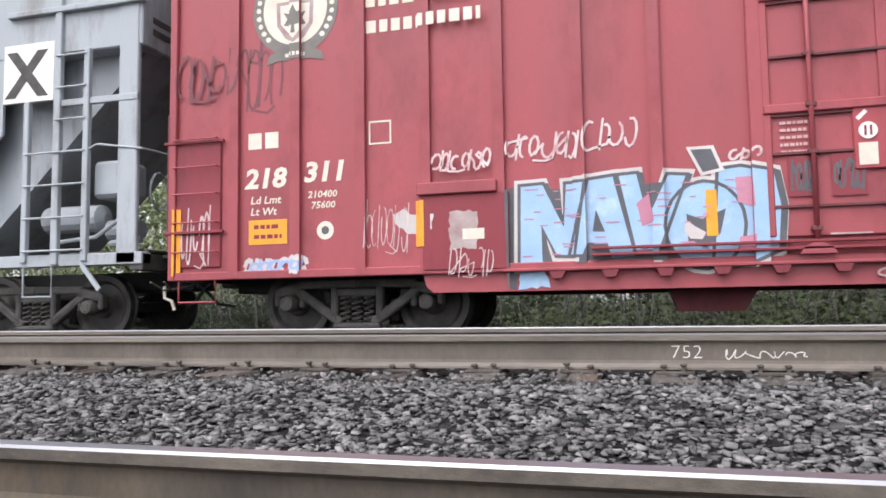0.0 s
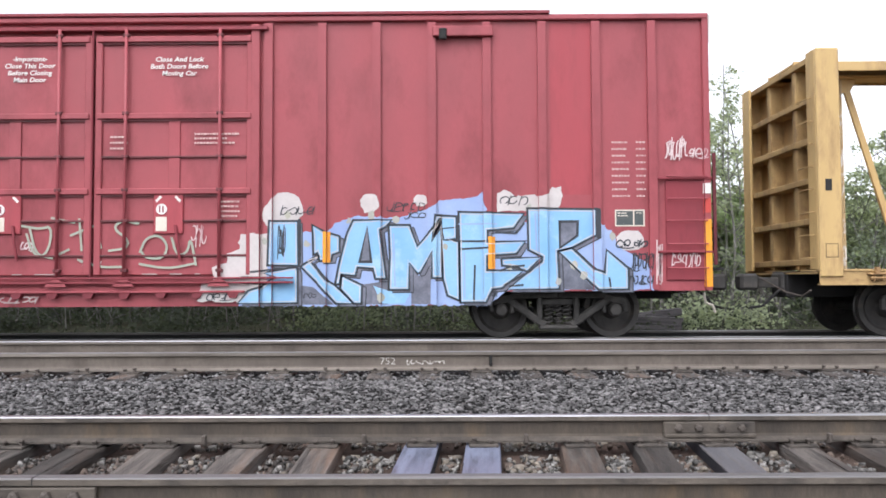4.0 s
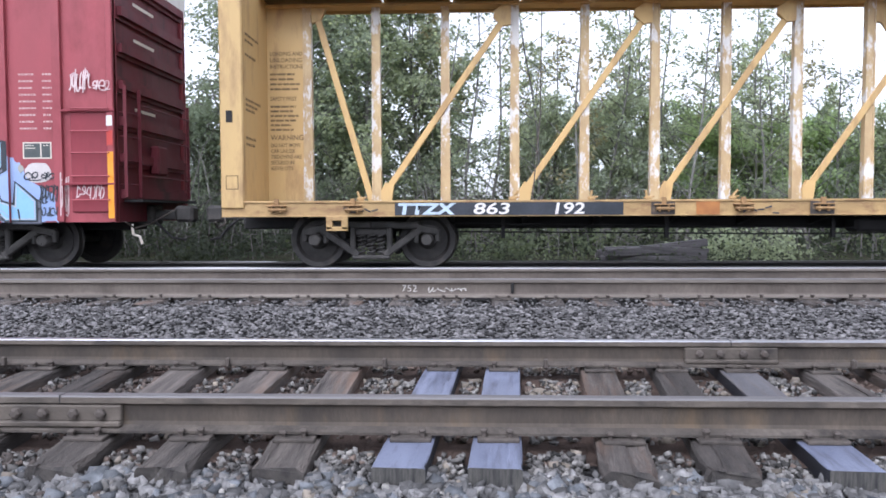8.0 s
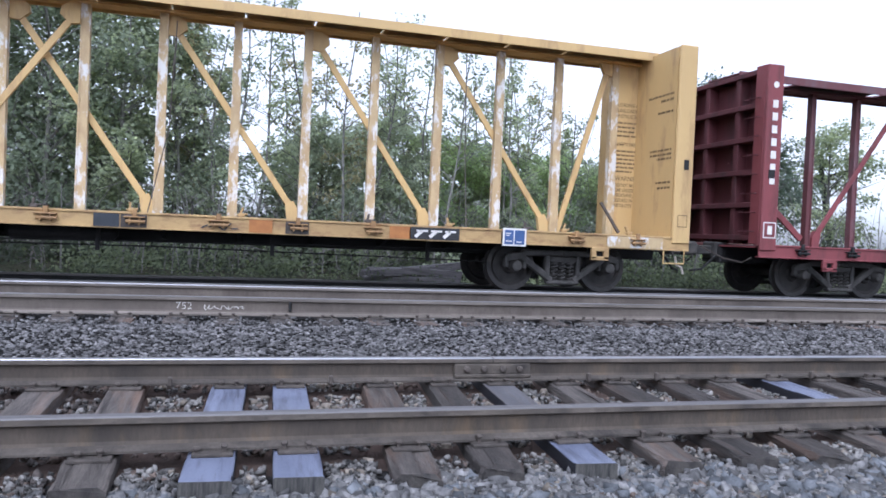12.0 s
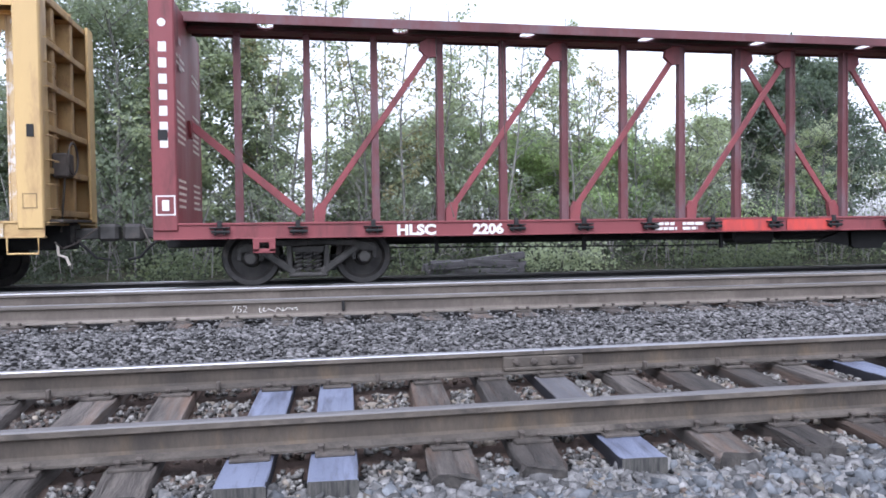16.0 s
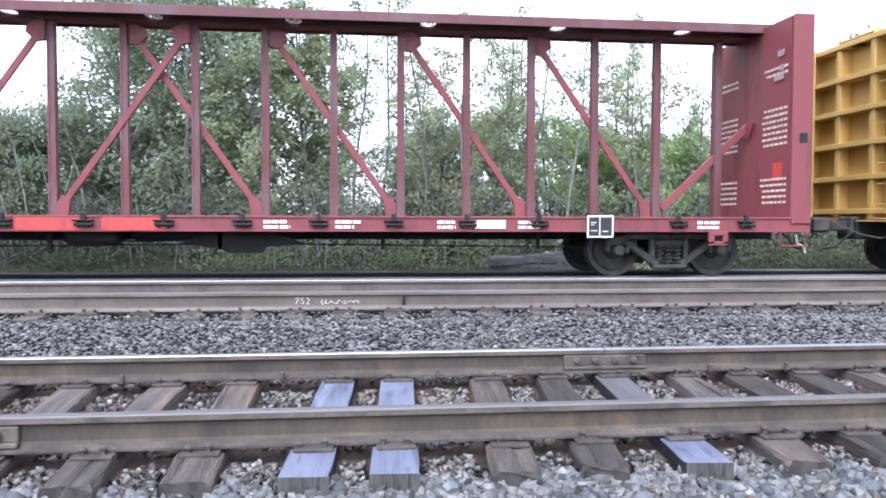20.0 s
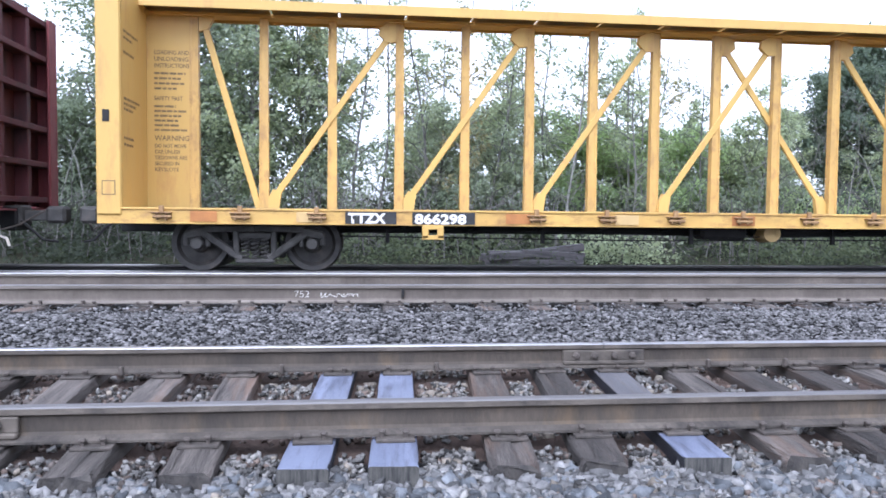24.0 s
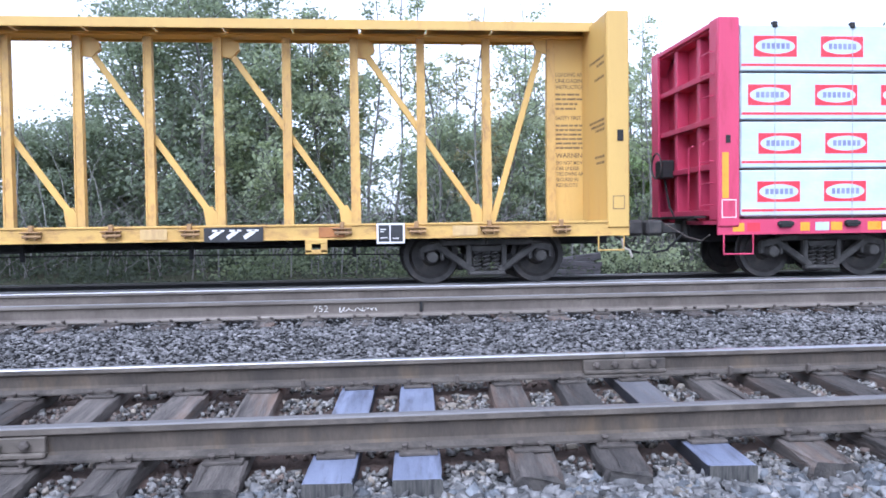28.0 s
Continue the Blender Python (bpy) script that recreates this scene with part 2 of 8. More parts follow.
M["maroon_post"] = material("oxide_red_post", (0.10, 0.038, 0.041), (0.19, 0.062, 0.064), 0.6, 0, 1.2, 40, 0.15, (0.13, 0.10, 0.11), 1.2, 0.5, stretch=(1, 1, 0.4), vary=True)
M["box_red"] = paint("faded_boxcar_red", (0.37, 0.079, 0.092), 0.55, (0.215, 0.043, 0.051), 0.4, fade=0.78, stretch=(1, 1, 0.5), stain_scale=1.1)
M["box_red_dark"] = paint("dull_boxcar_red", (0.25, 0.038, 0.05), 0.6, (0.15, 0.028, 0.035), 0.35)
# darker red for the ends and the box under the sill
M["box_end"] = paint("dark_boxcar_end_red", (0.15, 0.024, 0.033), 0.6, (0.05, 0.014, 0.018), 0.4)
# dark red that holds both dirt and the shade round door fittings
M["rod_dark"] = paint("dirty_shaded_red_rod", (0.15, 0.04, 0.045), 0.65, (0.06, 0.03, 0.03), 0.4)
M["lumber_red"] = paint("crimson_paint", (0.56, 0.06, 0.13), 0.42, (0.35, 0.03, 0.06), 0.2)
M["hopper"] = paint("pale_grey_hopper_paint", (0.38, 0.405, 0.43), 0.55, (0.19, 0.18, 0.175), 0.35)
M["white"] = material("white_lettering", (0.66, 0.62, 0.58), (0.8, 0.78, 0.75), 0.6, 0, 4, 40, 0.05)
M["cream"] = material("cream_lettering", (0.6, 0.53, 0.45), (0.76, 0.7, 0.6), 0.6, 0, 4, 40, 0.05)
M["black_ink"] = material("black_lettering", (0.02, 0.02, 0.02), (0.05, 0.05, 0.05), 0.6, 0, 4, 40, 0.05)
M["amber"] = material("amber_reflector", (0.74, 0.28, 0.02), (0.86, 0.36, 0.03), 0.35, 0, 4, 40, 0.05)
M["wrap"] = material("white_lumber_wrap", (0.44, 0.51, 0.54), (0.57, 0.64, 0.67), 0.4, 0, 2, 12, 0.25, stretch=(1, 1, 2), bump_dist=0.02)
M["wrap_red"] = material("red_wrap_print", (0.62, 0.03, 0.05), (0.75, 0.05, 0.07), 0.45, 0, 4, 40, 0.05)
M["bark"] = material("pale_bark", (0.10, 0.097, 0.085), (0.27, 0.262, 0.235), 0.95, 0, 3, 30, 0.6, stretch=(3, 3, 0.8), random_tint=0.3)
M["dark_bark"] = material("dark_bark", (0.07, 0.065, 0.06), (0.2, 0.185, 0.17), 0.95, 0, 3, 30, 0.6, stretch=(3, 3, 0.8))


def leaf_material(name, low, high, tint=0.32):
    m = material(name, low, high, 0.6, 0, 0.7, 6, 0.0, random_tint=tint, island=True, spec=0.3)
    n, l = m.node_tree.nodes, m.node_tree.links
    p = n["Principled BSDF"]
    t = n.new("ShaderNodeBsdfTranslucent")
    mix = n.new("ShaderNodeMixShader")
    mix.inputs[0].default_value = 0.58
    # light that comes through a leaf is brighter and yellower than what it reflects
    glow = n.new("ShaderNodeMix")
    glow.data_type, glow.blend_type = "RGBA", "MULTIPLY"
    glow.inputs[0].default_value = 1.0
    glow.inputs[7].default_value = (1.75, 1.7, 1.25, 1)
    l.new(p.inputs["Base Color"].links[0].from_socket, glow.inputs[6])
    l.new(glow.outputs[2], t.inputs["Color"])
    l.new(p.outputs[0], mix.inputs[1])
    l.new(t.outputs[0], mix.inputs[2])
    l.new(mix.outputs[0], n["Material Output"].inputs["Surface"])
    return m


M["leaf"] = leaf_material("green_leaves", (0.200, 0.236, 0.156), (0.375, 0.420, 0.290))
# the shade under the trees is put into this leaf colour
M["leaf_shade"] = leaf_material("shade_darkened_leaves", (0.028, 0.037, 0.024), (0.07, 0.086, 0.055))
M["leaf_dark"] = leaf_material("dark_leaves", (0.130, 0.160, 0.114), (0.255, 0.295, 0.214))
M["leaf_bush"] = leaf_material("bush_leaves", (0.065, 0.083, 0.048), (0.155, 0.183, 0.108))
M["leaf_light"] = leaf_material("light_green_leaves", (0.250, 0.330, 0.169), (0.390, 0.460, 0.282))
M["leaf_olive"] = leaf_material("turning_leaves", (0.180, 0.180, 0.102), (0.320, 0.280, 0.169))
# leaf colour paled with the haze among the farther trees
M["leaf_pale"] = leaf_material("hazy_grey_green_leaves", (0.240, 0.280, 0.215), (0.400, 0.440, 0.350))
M["needle"] = leaf_material("conifer_needles", (0.085, 0.115, 0.090), (0.170, 0.210, 0.158))

# ---- mesh tools ----
class Solid:
    """Collects vertices and faces of one part."""

    def __init__(self):
        self.v, self.f = [], []

    def add(self, verts, faces):
        k = len(self.v)
        self.v += [tuple(p) for p in verts]
        self.f += [tuple(i + k for i in f) for f in faces]
        return self

    def box(self, x0, x1, y0, y1, z0, z1, c=0.0, m=None):
        """A box, with chamfered edges where c is given, moved by the matrix m."""
        lo, hi = (min(x0, x1), min(y0, y1), min(z0, z1)), (max(x0, x1), max(y0, y1), max(z0, z1))
        c = min(c, *(0.45 * (b - a) for a, b in zip(lo, hi)))
        if c <= 0:
            p = [(hi[0] if i & 1 else lo[0], hi[1] if i & 2 else lo[1], hi[2] if i & 4 else lo[2]) for i in range(8)]
            faces = [(0, 2, 3, 1), (4, 5, 7, 6), (0, 1, 5, 4), (2, 6, 7, 3), (0, 4, 6, 2), (1, 3, 7, 5)]
        else:
            p = []
            for i in range(8):
                for a in range(3):
                    q = []
                    for b in range(3):
                        up = i >> b & 1
                        e = hi[b] if up else lo[b]
                        q.append(e if b == a else e - c if up else e + c)
                    p.append(tuple(q))
            def corner(i, a):
                return 3 * i + a
            faces = []
            for a in range(3):
                b, d = (a + 1) % 3, (a + 2) % 3
                for s in (0, 1):
                    ids = [(s << a) | (u << b) | (w << d) for u, w in ((0, 0), (1, 0), (1, 1), (0, 1))]
                    faces.append(tuple(corner(i, a) for i in (ids if s else ids[::-1])))
                for u in (0, 1):
                    for w in (0, 1):
                        i0 = (u << b) | (w << d)
                        i1 = i0 | (1 << a)
                        quad = (corner(i0, b), corner(i1, b), corner(i1, d), corner(i0, d))
                        faces.append(quad if u != w else quad[::-1])
            for i in range(8):
                tri = (corner(i, 0), corner(i, 1), corner(i, 2))
                faces.append(tri if bin(i).count("1") % 2 else tri[::-1])
        if m is not None:
            p = [tuple(m @ Vector(q)) for q in p]
        return self.add(p, faces)

    def bar(self, a, b, w, d, c=0.0):
        """A straight bar from a to b, w wide in the plane of the car's side and d deep across it."""
        a, b = Vector(a), Vector(b)
        way = (b - a).normalized()
        side = Vector((0, 1, 0)) if abs(way.y) < 0.9 else Vector((1, 0, 0))
        up = way.cross(side).normalized()
        side = up.cross(way).normalized()
        m = Matrix((way, side, up)).transposed().to_4x4()
        m.translation = a
        return self.box(0, (b - a).length, -d / 2, d / 2, -w / 2, w / 2, c, m)

    def slab(self, outline, y0, y1, plane="xz"):
        """An outline (counterclockwise) carried from y0 to y1."""
        n = len(outline)
        put = {"xz": lambda u, w, t: (u, t, w), "yz": lambda u, w, t: (t, u, w), "xy": lambda u, w, t: (u, w, t)}[plane]
        verts = [put(u, w, y0) for u, w in outline] + [put(u, w, y1) for u, w in outline]
        faces = [tuple(range(n)), tuple(range(2 * n - 1, n - 1, -1))]
        faces += [(i, i + n, (i + 1) % n + n, (i + 1) % n) for i in range(n)]
        return self.add(verts, faces)

    def tube(self, points, radii, sides=6, cap=True):
        points = [Vector(p) for p in points]
        if isinstance(radii, (int, float)):
            radii = [radii] * len(points)
        verts, faces = [], []
        for i, p in enumerate(points):
            way = (points[min(i + 1, len(points) - 1)] - points[max(i - 1, 0)]).normalized()
            a = way.cross(Vector((0, 0, 1)) if abs(way.z) < 0.9 else Vector((1, 0, 0))).normalized()
            b = way.cross(a)
            for s in range(sides):
                t = 2 * math.pi * s / sides
                verts.append(tuple(p + radii[i] * (math.cos(t) * a + math.sin(t) * b)))
        for i in range(len(points) - 1):
            for s in range(sides):
                t = (s + 1) % sides
                faces.append((i * sides + s, i * sides + t, (i + 1) * sides + t, (i + 1) * sides + s))
        if cap:
            faces += [tuple(range(sides))[::-1], tuple(range(len(verts) - sides, len(verts)))]
        return self.add(verts, faces)

    def lathe(self, profile, y_axis_at, sides=32):
        """A profile of (y, radius) turned about an axis along y through (x, z)."""
        cx, cz = y_axis_at
        verts = [(cx + r * math.cos(2 * math.pi * s / sides), y, cz + r * math.sin(2 * math.pi * s / sides)) for y, r in profile for s in range(sides)]
        faces = []
        for i in range(len(profile) - 1):
            for s in range(sides):
                t = (s + 1) % sides
                faces.append((i * sides + s, i * sides + t, (i + 1) * sides + t, (i + 1) * sides + s))
        faces += [tuple(range(sides))[::-1], tuple(range(len(verts) - sides, len(verts)))]
        return self.add(verts, faces)

    def mesh(self, name, mat, smooth=False):
        me = bpy.data.meshes.new(name)
        me.from_pydata(self.v, [], self.f)
        bm = bmesh.new()
        bm.from_mesh(me)
        bmesh.ops.recalc_face_normals(bm, faces=bm.faces)
        bm.to_mesh(me)
        bm.free()
        me.materials.append(mat)
        if smooth:
            me.shade_smooth()
        return me


def part(name, solid, mat, parent=None, label="", smooth=False, at=None):
    """Links a solid, or a finished mesh, as one object under a thing or part."""
    me = solid.mesh(name, mat, smooth) if isinstance(solid, Solid) else solid
    ob = new(name, me)
    if parent is not None:
        ob.parent = parent
    if at is not None:
        ob.matrix_basis = at
    if label:
        ob["label"] = label
    return ob


def thing(name, label, category, group="", at=None, kind=""):
    ob = new(name)
    ob.empty_display_size = 0.2
    if at is not None:
        ob.matrix_basis = at
    return tagged(ob, label, category, group, kind)


FACING = pose(0, 0, 0, 90, 0, 0)   # text that faces the near side


def letters(name, words, size, mat, parent, at, label="", width=1.0, bold=0.0, align="LEFT", lean=0.0, gap=1.0):
    """Lettering in the built-in font as a thin mesh."""
    cu = bpy.data.curves.new(name, "FONT")
    cu.body, cu.size, cu.align_x, cu.offset, cu.shear, cu.space_line = words, size, align, bold, lean, gap
    cu.resolution_u = 3
    tmp = bpy.data.objects.new(name, cu)
    me = bpy.data.meshes.new_from_object(tmp)
    bpy.data.objects.remove(tmp)
    me.materials.clear()
    me.materials.append(mat)
    me.transform(Matrix.Diagonal((width, 1, 1, 1)))
    return part(name, me, mat, parent, label, at=at @ FACING)


def loft_mesh(name, verts, faces, mat):
    """A mesh from arrays of quads or triangles."""
    me = bpy.data.meshes.new(name)
    n, k = len(faces), faces.shape[1]
    me.vertices.add(len(verts))
    me.vertices.foreach_set("co", np.ascontiguousarray(verts, np.float32).ravel())
    me.loops.add(n * k)
    me.loops.foreach_set("vertex_index", np.ascontiguousarray(faces, np.int32).ravel())
    me.polygons.add(n)
    me.polygons.foreach_set("loop_start", np.arange(0, n * k, k, dtype=np.int32))
    me.update(calc_edges=True)
    me.materials.append(mat)
    return me

# ---- the ground and the three tracks ----
NEAR, MAIN, TRAIN = (0.7525, 0.0), (4.8225, 0.19), (9.6, -0.03)   # track centres: y, height of the rail tops
RIDE = 0.03   # level from which the car bodies are drawn up
HALF = 0.7525
SAG = 0.022   # the near rail of the near track lies a little low
PROFILE = [(-1500, -0.5), (-60, -0.5), (-8, -0.42), (-2.2, -0.38), (-1.2, -0.345), (-0.8, -0.33), (-0.5, -0.315), (-0.2, -0.29), (1.9, -0.265), (2.1, -0.24), (2.45, -0.215), (2.95, -0.13),
           (3.35, -0.05), (3.62, -0.05), (6.05, -0.04), (6.6, -0.08), (7.5, -0.18), (8.2, -0.175), (11.0, -0.175), (12.0, -0.26), (14.6, -0.34), (16.5, -0.38),
           (22, -0.1), (40, 0.2), (120, 1.0), (1500, 2.0)]


def ground_at(y):
    return float(np.interp(y, [p[0] for p in PROFILE], [p[1] for p in PROFILE]))


def build_ground():
    xs = [-1500, -300, -80, -30, -12, 0, 12, 30, 80, 300, 1500]
    verts = [(x, y, z) for y, z in PROFILE for x in xs]
    n = len(xs)
    faces = [(j * n + i, j * n + i + 1, (j + 1) * n + i + 1, (j + 1) * n + i) for j in range(len(PROFILE) - 1) for i in range(n - 1)]
    me = bpy.data.meshes.new("ground")
    me.from_pydata(verts, [], faces)
    me.materials.append(M["ballast"])
    me.materials.append(M["far_ground"])
    me.materials.append(M["track_bed"])
    me.materials.append(M["dirt"])
    for p in me.polygons:
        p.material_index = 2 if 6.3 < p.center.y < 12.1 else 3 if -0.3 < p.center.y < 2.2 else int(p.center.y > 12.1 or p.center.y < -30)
    tagged(new("ground", me), "grey crushed stone ballast bed running into rough wooded ground", "ground", kind="structure")


STONES = np.random.default_rng(5)
LUMP_V = np.array([(x, y, z) for z in (-1, 1) for y in (-1, 1) for x in (-1, 1)]) * 0.62
LUMP_F = np.array([(0, 2, 3), (0, 3, 1), (4, 5, 7), (4, 7, 6), (0, 1, 5), (0, 5, 4), (2, 6, 7), (2, 7, 3), (0, 4, 6), (0, 6, 2), (1, 3, 7), (1, 7, 5)])


def stones(name, label, xy, size, sink, mat, lift=None, flat=0.8):
    """Broken stones at the places xy, each a rough angular lump."""
    g, n = STONES, len(xy)
    shape = (LUMP_V[None] + g.uniform(-0.34, 0.34, (n, 8, 3))) * g.uniform(0.5, 1.25, (n, 1, 3)) * g.uniform(*size, (n, 1, 1)) * 0.62
    a, b = g.uniform(0, 6.283, n), g.uniform(-1.2, 1.2, n) * (1 if flat > 0.6 else 0.45)
    ca, sa, cb, sb = np.cos(a)[:, None], np.sin(a)[:, None], np.cos(b)[:, None], np.sin(b)[:, None]
    x, y, z = shape[..., 0], shape[..., 1], shape[..., 2] * flat
    y, z = cb * y - sb * z, sb * y + cb * z
    x, y = ca * x - sa * y, sa * x + ca * y
    base = np.interp(xy[:, 1], [p[0] for p in PROFILE], [p[1] for p in PROFILE]) + g.uniform(*sink, n)
    if lift is not None:
        base += lift
    verts = np.stack([x + xy[:, :1], y + xy[:, 1:], z + base[:, None]], -1).reshape(-1, 3)
    faces = (LUMP_F[None] + 8 * np.arange(n)[:, None, None]).reshape(-1, 3)
    return tagged(new(name, loft_mesh(name, verts, faces, mat)), label, "gravel", kind="stuff")


# near track ties: x under the far rail, x at the near end, look (0 old, 1 newly creosoted, 2 new but dusty, 3 old with
# a darker near end)
NEAR_TIES = [(-2.43, -2.33, 3), (-1.92, -1.83, 3), (-1.35, -1.32, 3), (-0.85, -0.84, 3), (-0.21, -0.31, 1), (0.2, 0.1, 1), (0.84, 0.64, 0), (1.29, 1.12, 0),
             (1.745, 1.6, 2), (2.3, 2.09, 0), (2.73, 2.6, 0), (3.22, 3.1, 0), (3.71, 3.6, 0), (4.22, 4.1, 1)]
for k in range(1, 15):
    NEAR_TIES.append((4.22 + 0.5 * k, 4.1 + 0.5 * k + 0.05 * math.sin(k * 2.1), int(k in (5, 9))))
    NEAR_TIES.insert(0, (-2.43 - 0.5 * k, -2.33 - 0.5 * k + 0.05 * math.sin(k * 1.7), 1 if k in (4, 11) else 3))


def strew():
    g = STONES

    def spread(n, x0, x1, y0, y1):
        return np.stack([g.uniform(x0, x1, n), g.uniform(y0, y1, n)], -1)

    def soft(n, x0, x1, y0, y1):
        """As spread, thinning out past the ends and behind."""
        xy = spread(n, x0, x1, y0, y1)
        xy[:, 0] += g.normal(0, 0.7, n)
        back = g.random(n) < 0.3
        xy[back, 1] = -0.36 - abs(g.normal(0, 1.7, back.sum()))
        return xy

    def clear(xy):
        """Keeps what lies between the ties of the near track."""
        keep = np.ones(len(xy), bool)
        for far, near, _ in NEAR_TIES:
            mid = near + (far - near) * (xy[:, 1] + 0.45) / 1.78
            keep &= ~((abs(xy[:, 0] - mid) < 0.15) & (xy[:, 1] > -0.6) & (xy[:, 1] < 2.1))
        keep &= ~((abs(xy[:, 1]) < 0.1) | (abs(xy[:, 1] - 1.505) < 0.1))
        return xy[keep]

    def sparser(xy, share):
        """Thins out pale stones along the darker left stretch of the near track."""
        return xy[(g.random(len(xy)) < share) | (xy[:, 0] > -0.75 + 0.3 * np.sin(xy[:, 1] * 4)) | (xy[:, 1] < -1.3)]

    def patchy(xy, share):
        """Thins the stones out over patches of bare earth."""
        x, y = xy[:, 0], xy[:, 1]
        lie = np.sin(x * 5.1 + 2.0 * np.sin(y * 3.3)) + np.sin(y * 6.7 + 1.3 * np.sin(x * 2.9)) + 0.8 * np.sin(x * 11.3 - y * 9.1)
        return xy[(lie + g.normal(0, 0.5, len(xy)) > 0.9 - 2 * share) | (y < -0.2)]

    stones("ballast_stones", "dark grey angular ballast stones between two tracks", spread(48000, -6.6, 9.8, 1.95, 3.58), (0.018, 0.05), (-0.012, 0.014), M["stone_warm"], flat=0.4)
    ends = np.concatenate([spread(1800, -16.0, -6.5, 1.95, 3.6), spread(1800, 9.7, 19.0, 1.95, 3.6)])
    stones("ballast_stones", "grey ballast stones further along between two tracks", ends, (0.05, 0.1), (-0.012, 0.014), M["stone_warm"], flat=0.5)
    stones("ballast_stones", "small stones spilt over the tie ends of the main track", spread(3400, -9.0, 11.5, 3.4, 3.98), (0.016, 0.04), (-0.004, 0.04), M["stone_warm"], flat=0.6)
    stones("ballast_stones", "grey angular ballast stones in front of the near track", soft(17000, -3.4, 5.4, -1.9, -0.34), (0.026, 0.08), (-0.02, 0.024), M["stone"])
    stones("blue_grey_stones", "blue-grey broken stones in the ballast", clear(soft(8000, -3.6, 5.6, -2.0, -0.36)), (0.03, 0.088), (-0.01, 0.03), M["stone_blue"])
    stones("tan_stones", "tan broken stones in the ballast", clear(sparser(patchy(spread(4200, -4.0, 6.0, -2.3, 2.0), 0.7), 0.3)), (0.018, 0.065), (0.0, 0.03), M["stone_tan"])
    far = np.stack([g.normal(1.0, 8.0, 11000), -0.4 - abs(g.normal(0, 2.6, 11000))], -1)
    stones("ballast_stones", "scattered grey stones thinning out behind the track", far, (0.04, 0.095), (-0.012, 0.015), M["stone"])
    stones("pale_ballast_stones", "pale worn stones among the grey ballast", clear(sparser(patchy(spread(2400, -6.5, 8.5, -2.1, 2.1), 0.5), 0.15)), (0.02, 0.055), (0.0, 0.035), M["stone_pale"])
    stones("pale_ballast_stones", "pale grey stones in front of the near track", spread(300, -3.4, 5.4, -2.1, -0.5), (0.03, 0.07), (0.012, 0.035), M["stone_pale"])
    stones("ballast_stones", "small grey stones between the ties", clear(sparser(patchy(spread(40000, -5.0, 8.0, -0.62, 2.05), 0.72), 0.55)), (0.014, 0.044), (-0.012, 0.028), M["stone_mixed"])
    stones("ballast_stones", "small grey and tan stones round the tie ends", clear(sparser(spread(9000, -3.8, 5.8, -0.64, -0.08), 0.4)), (0.014, 0.046), (-0.012, 0.03), M["stone_mixed"])
    stones("brown_ballast_stones", "reddish brown stones among the ballast", clear(spread(9500, -5.0, 7.5, -1.0, 2.1)), (0.014, 0.048), (-0.012, 0.024), M["stone_brown"])
    stones("brown_ballast_stones", "dark brown stones between the old ties", clear(spread(9000, -6.5, -0.7, -0.64, 2.0)), (0.014, 0.046), (-0.012, 0.028), M["stone_dark_brown"])
    # stones beside and under the train carry its shade in their colour
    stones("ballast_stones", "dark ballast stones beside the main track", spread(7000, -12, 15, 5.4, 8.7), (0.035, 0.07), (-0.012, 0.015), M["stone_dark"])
    stones("ballast_stones", "ballast stones between the main track ties", spread(6000, -12, 15, 3.6, 5.9), (0.03, 0.06), (-0.03, 0.0), M["stone"])
    stones("ballast_stones", "stones darkened for the shade under the freight train", spread(6000, -14, 18, 8.3, 12.2), (0.04, 0.08), (-0.01, 0.02), M["stone_dark"])
    stones("white_stone", "single large pale stone between the ties", np.array([(-1.62, 0.55)]), (0.13, 0.135), (0.03, 0.031), M["stone_white"])


def rail_outline(y, top, h):
    right = [(0.070, -h), (0.070, -h + 0.012), (0.022, -h + 0.03), (0.010, -h + 0.045), (0.010, -0.052), (0.018, -0.044), (0.037, -0.036), (0.0365, -0.008), (0.030, 0.0)]
    return [(y + a, top + b) for a, b in right] + [(y - a, top + b) for a, b in right[::-1]]


def build_rail(parent, y, top, h, head, reach=170.0, name="rail", web="rail"):
    s = Solid()
    out = rail_outline(y, top, h)
    s.slab(out, -reach, reach, "yz")
    me = s.mesh(name, M[web])
    # rails under the train: black webs and feet stand in for shade
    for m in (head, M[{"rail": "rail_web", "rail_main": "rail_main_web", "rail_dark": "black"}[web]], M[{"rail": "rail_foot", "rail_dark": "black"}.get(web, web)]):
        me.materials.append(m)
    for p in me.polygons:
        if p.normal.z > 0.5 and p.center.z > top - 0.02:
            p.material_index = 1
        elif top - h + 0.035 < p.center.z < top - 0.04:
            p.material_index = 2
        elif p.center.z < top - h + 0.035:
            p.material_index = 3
    return part(name, me, None, parent)


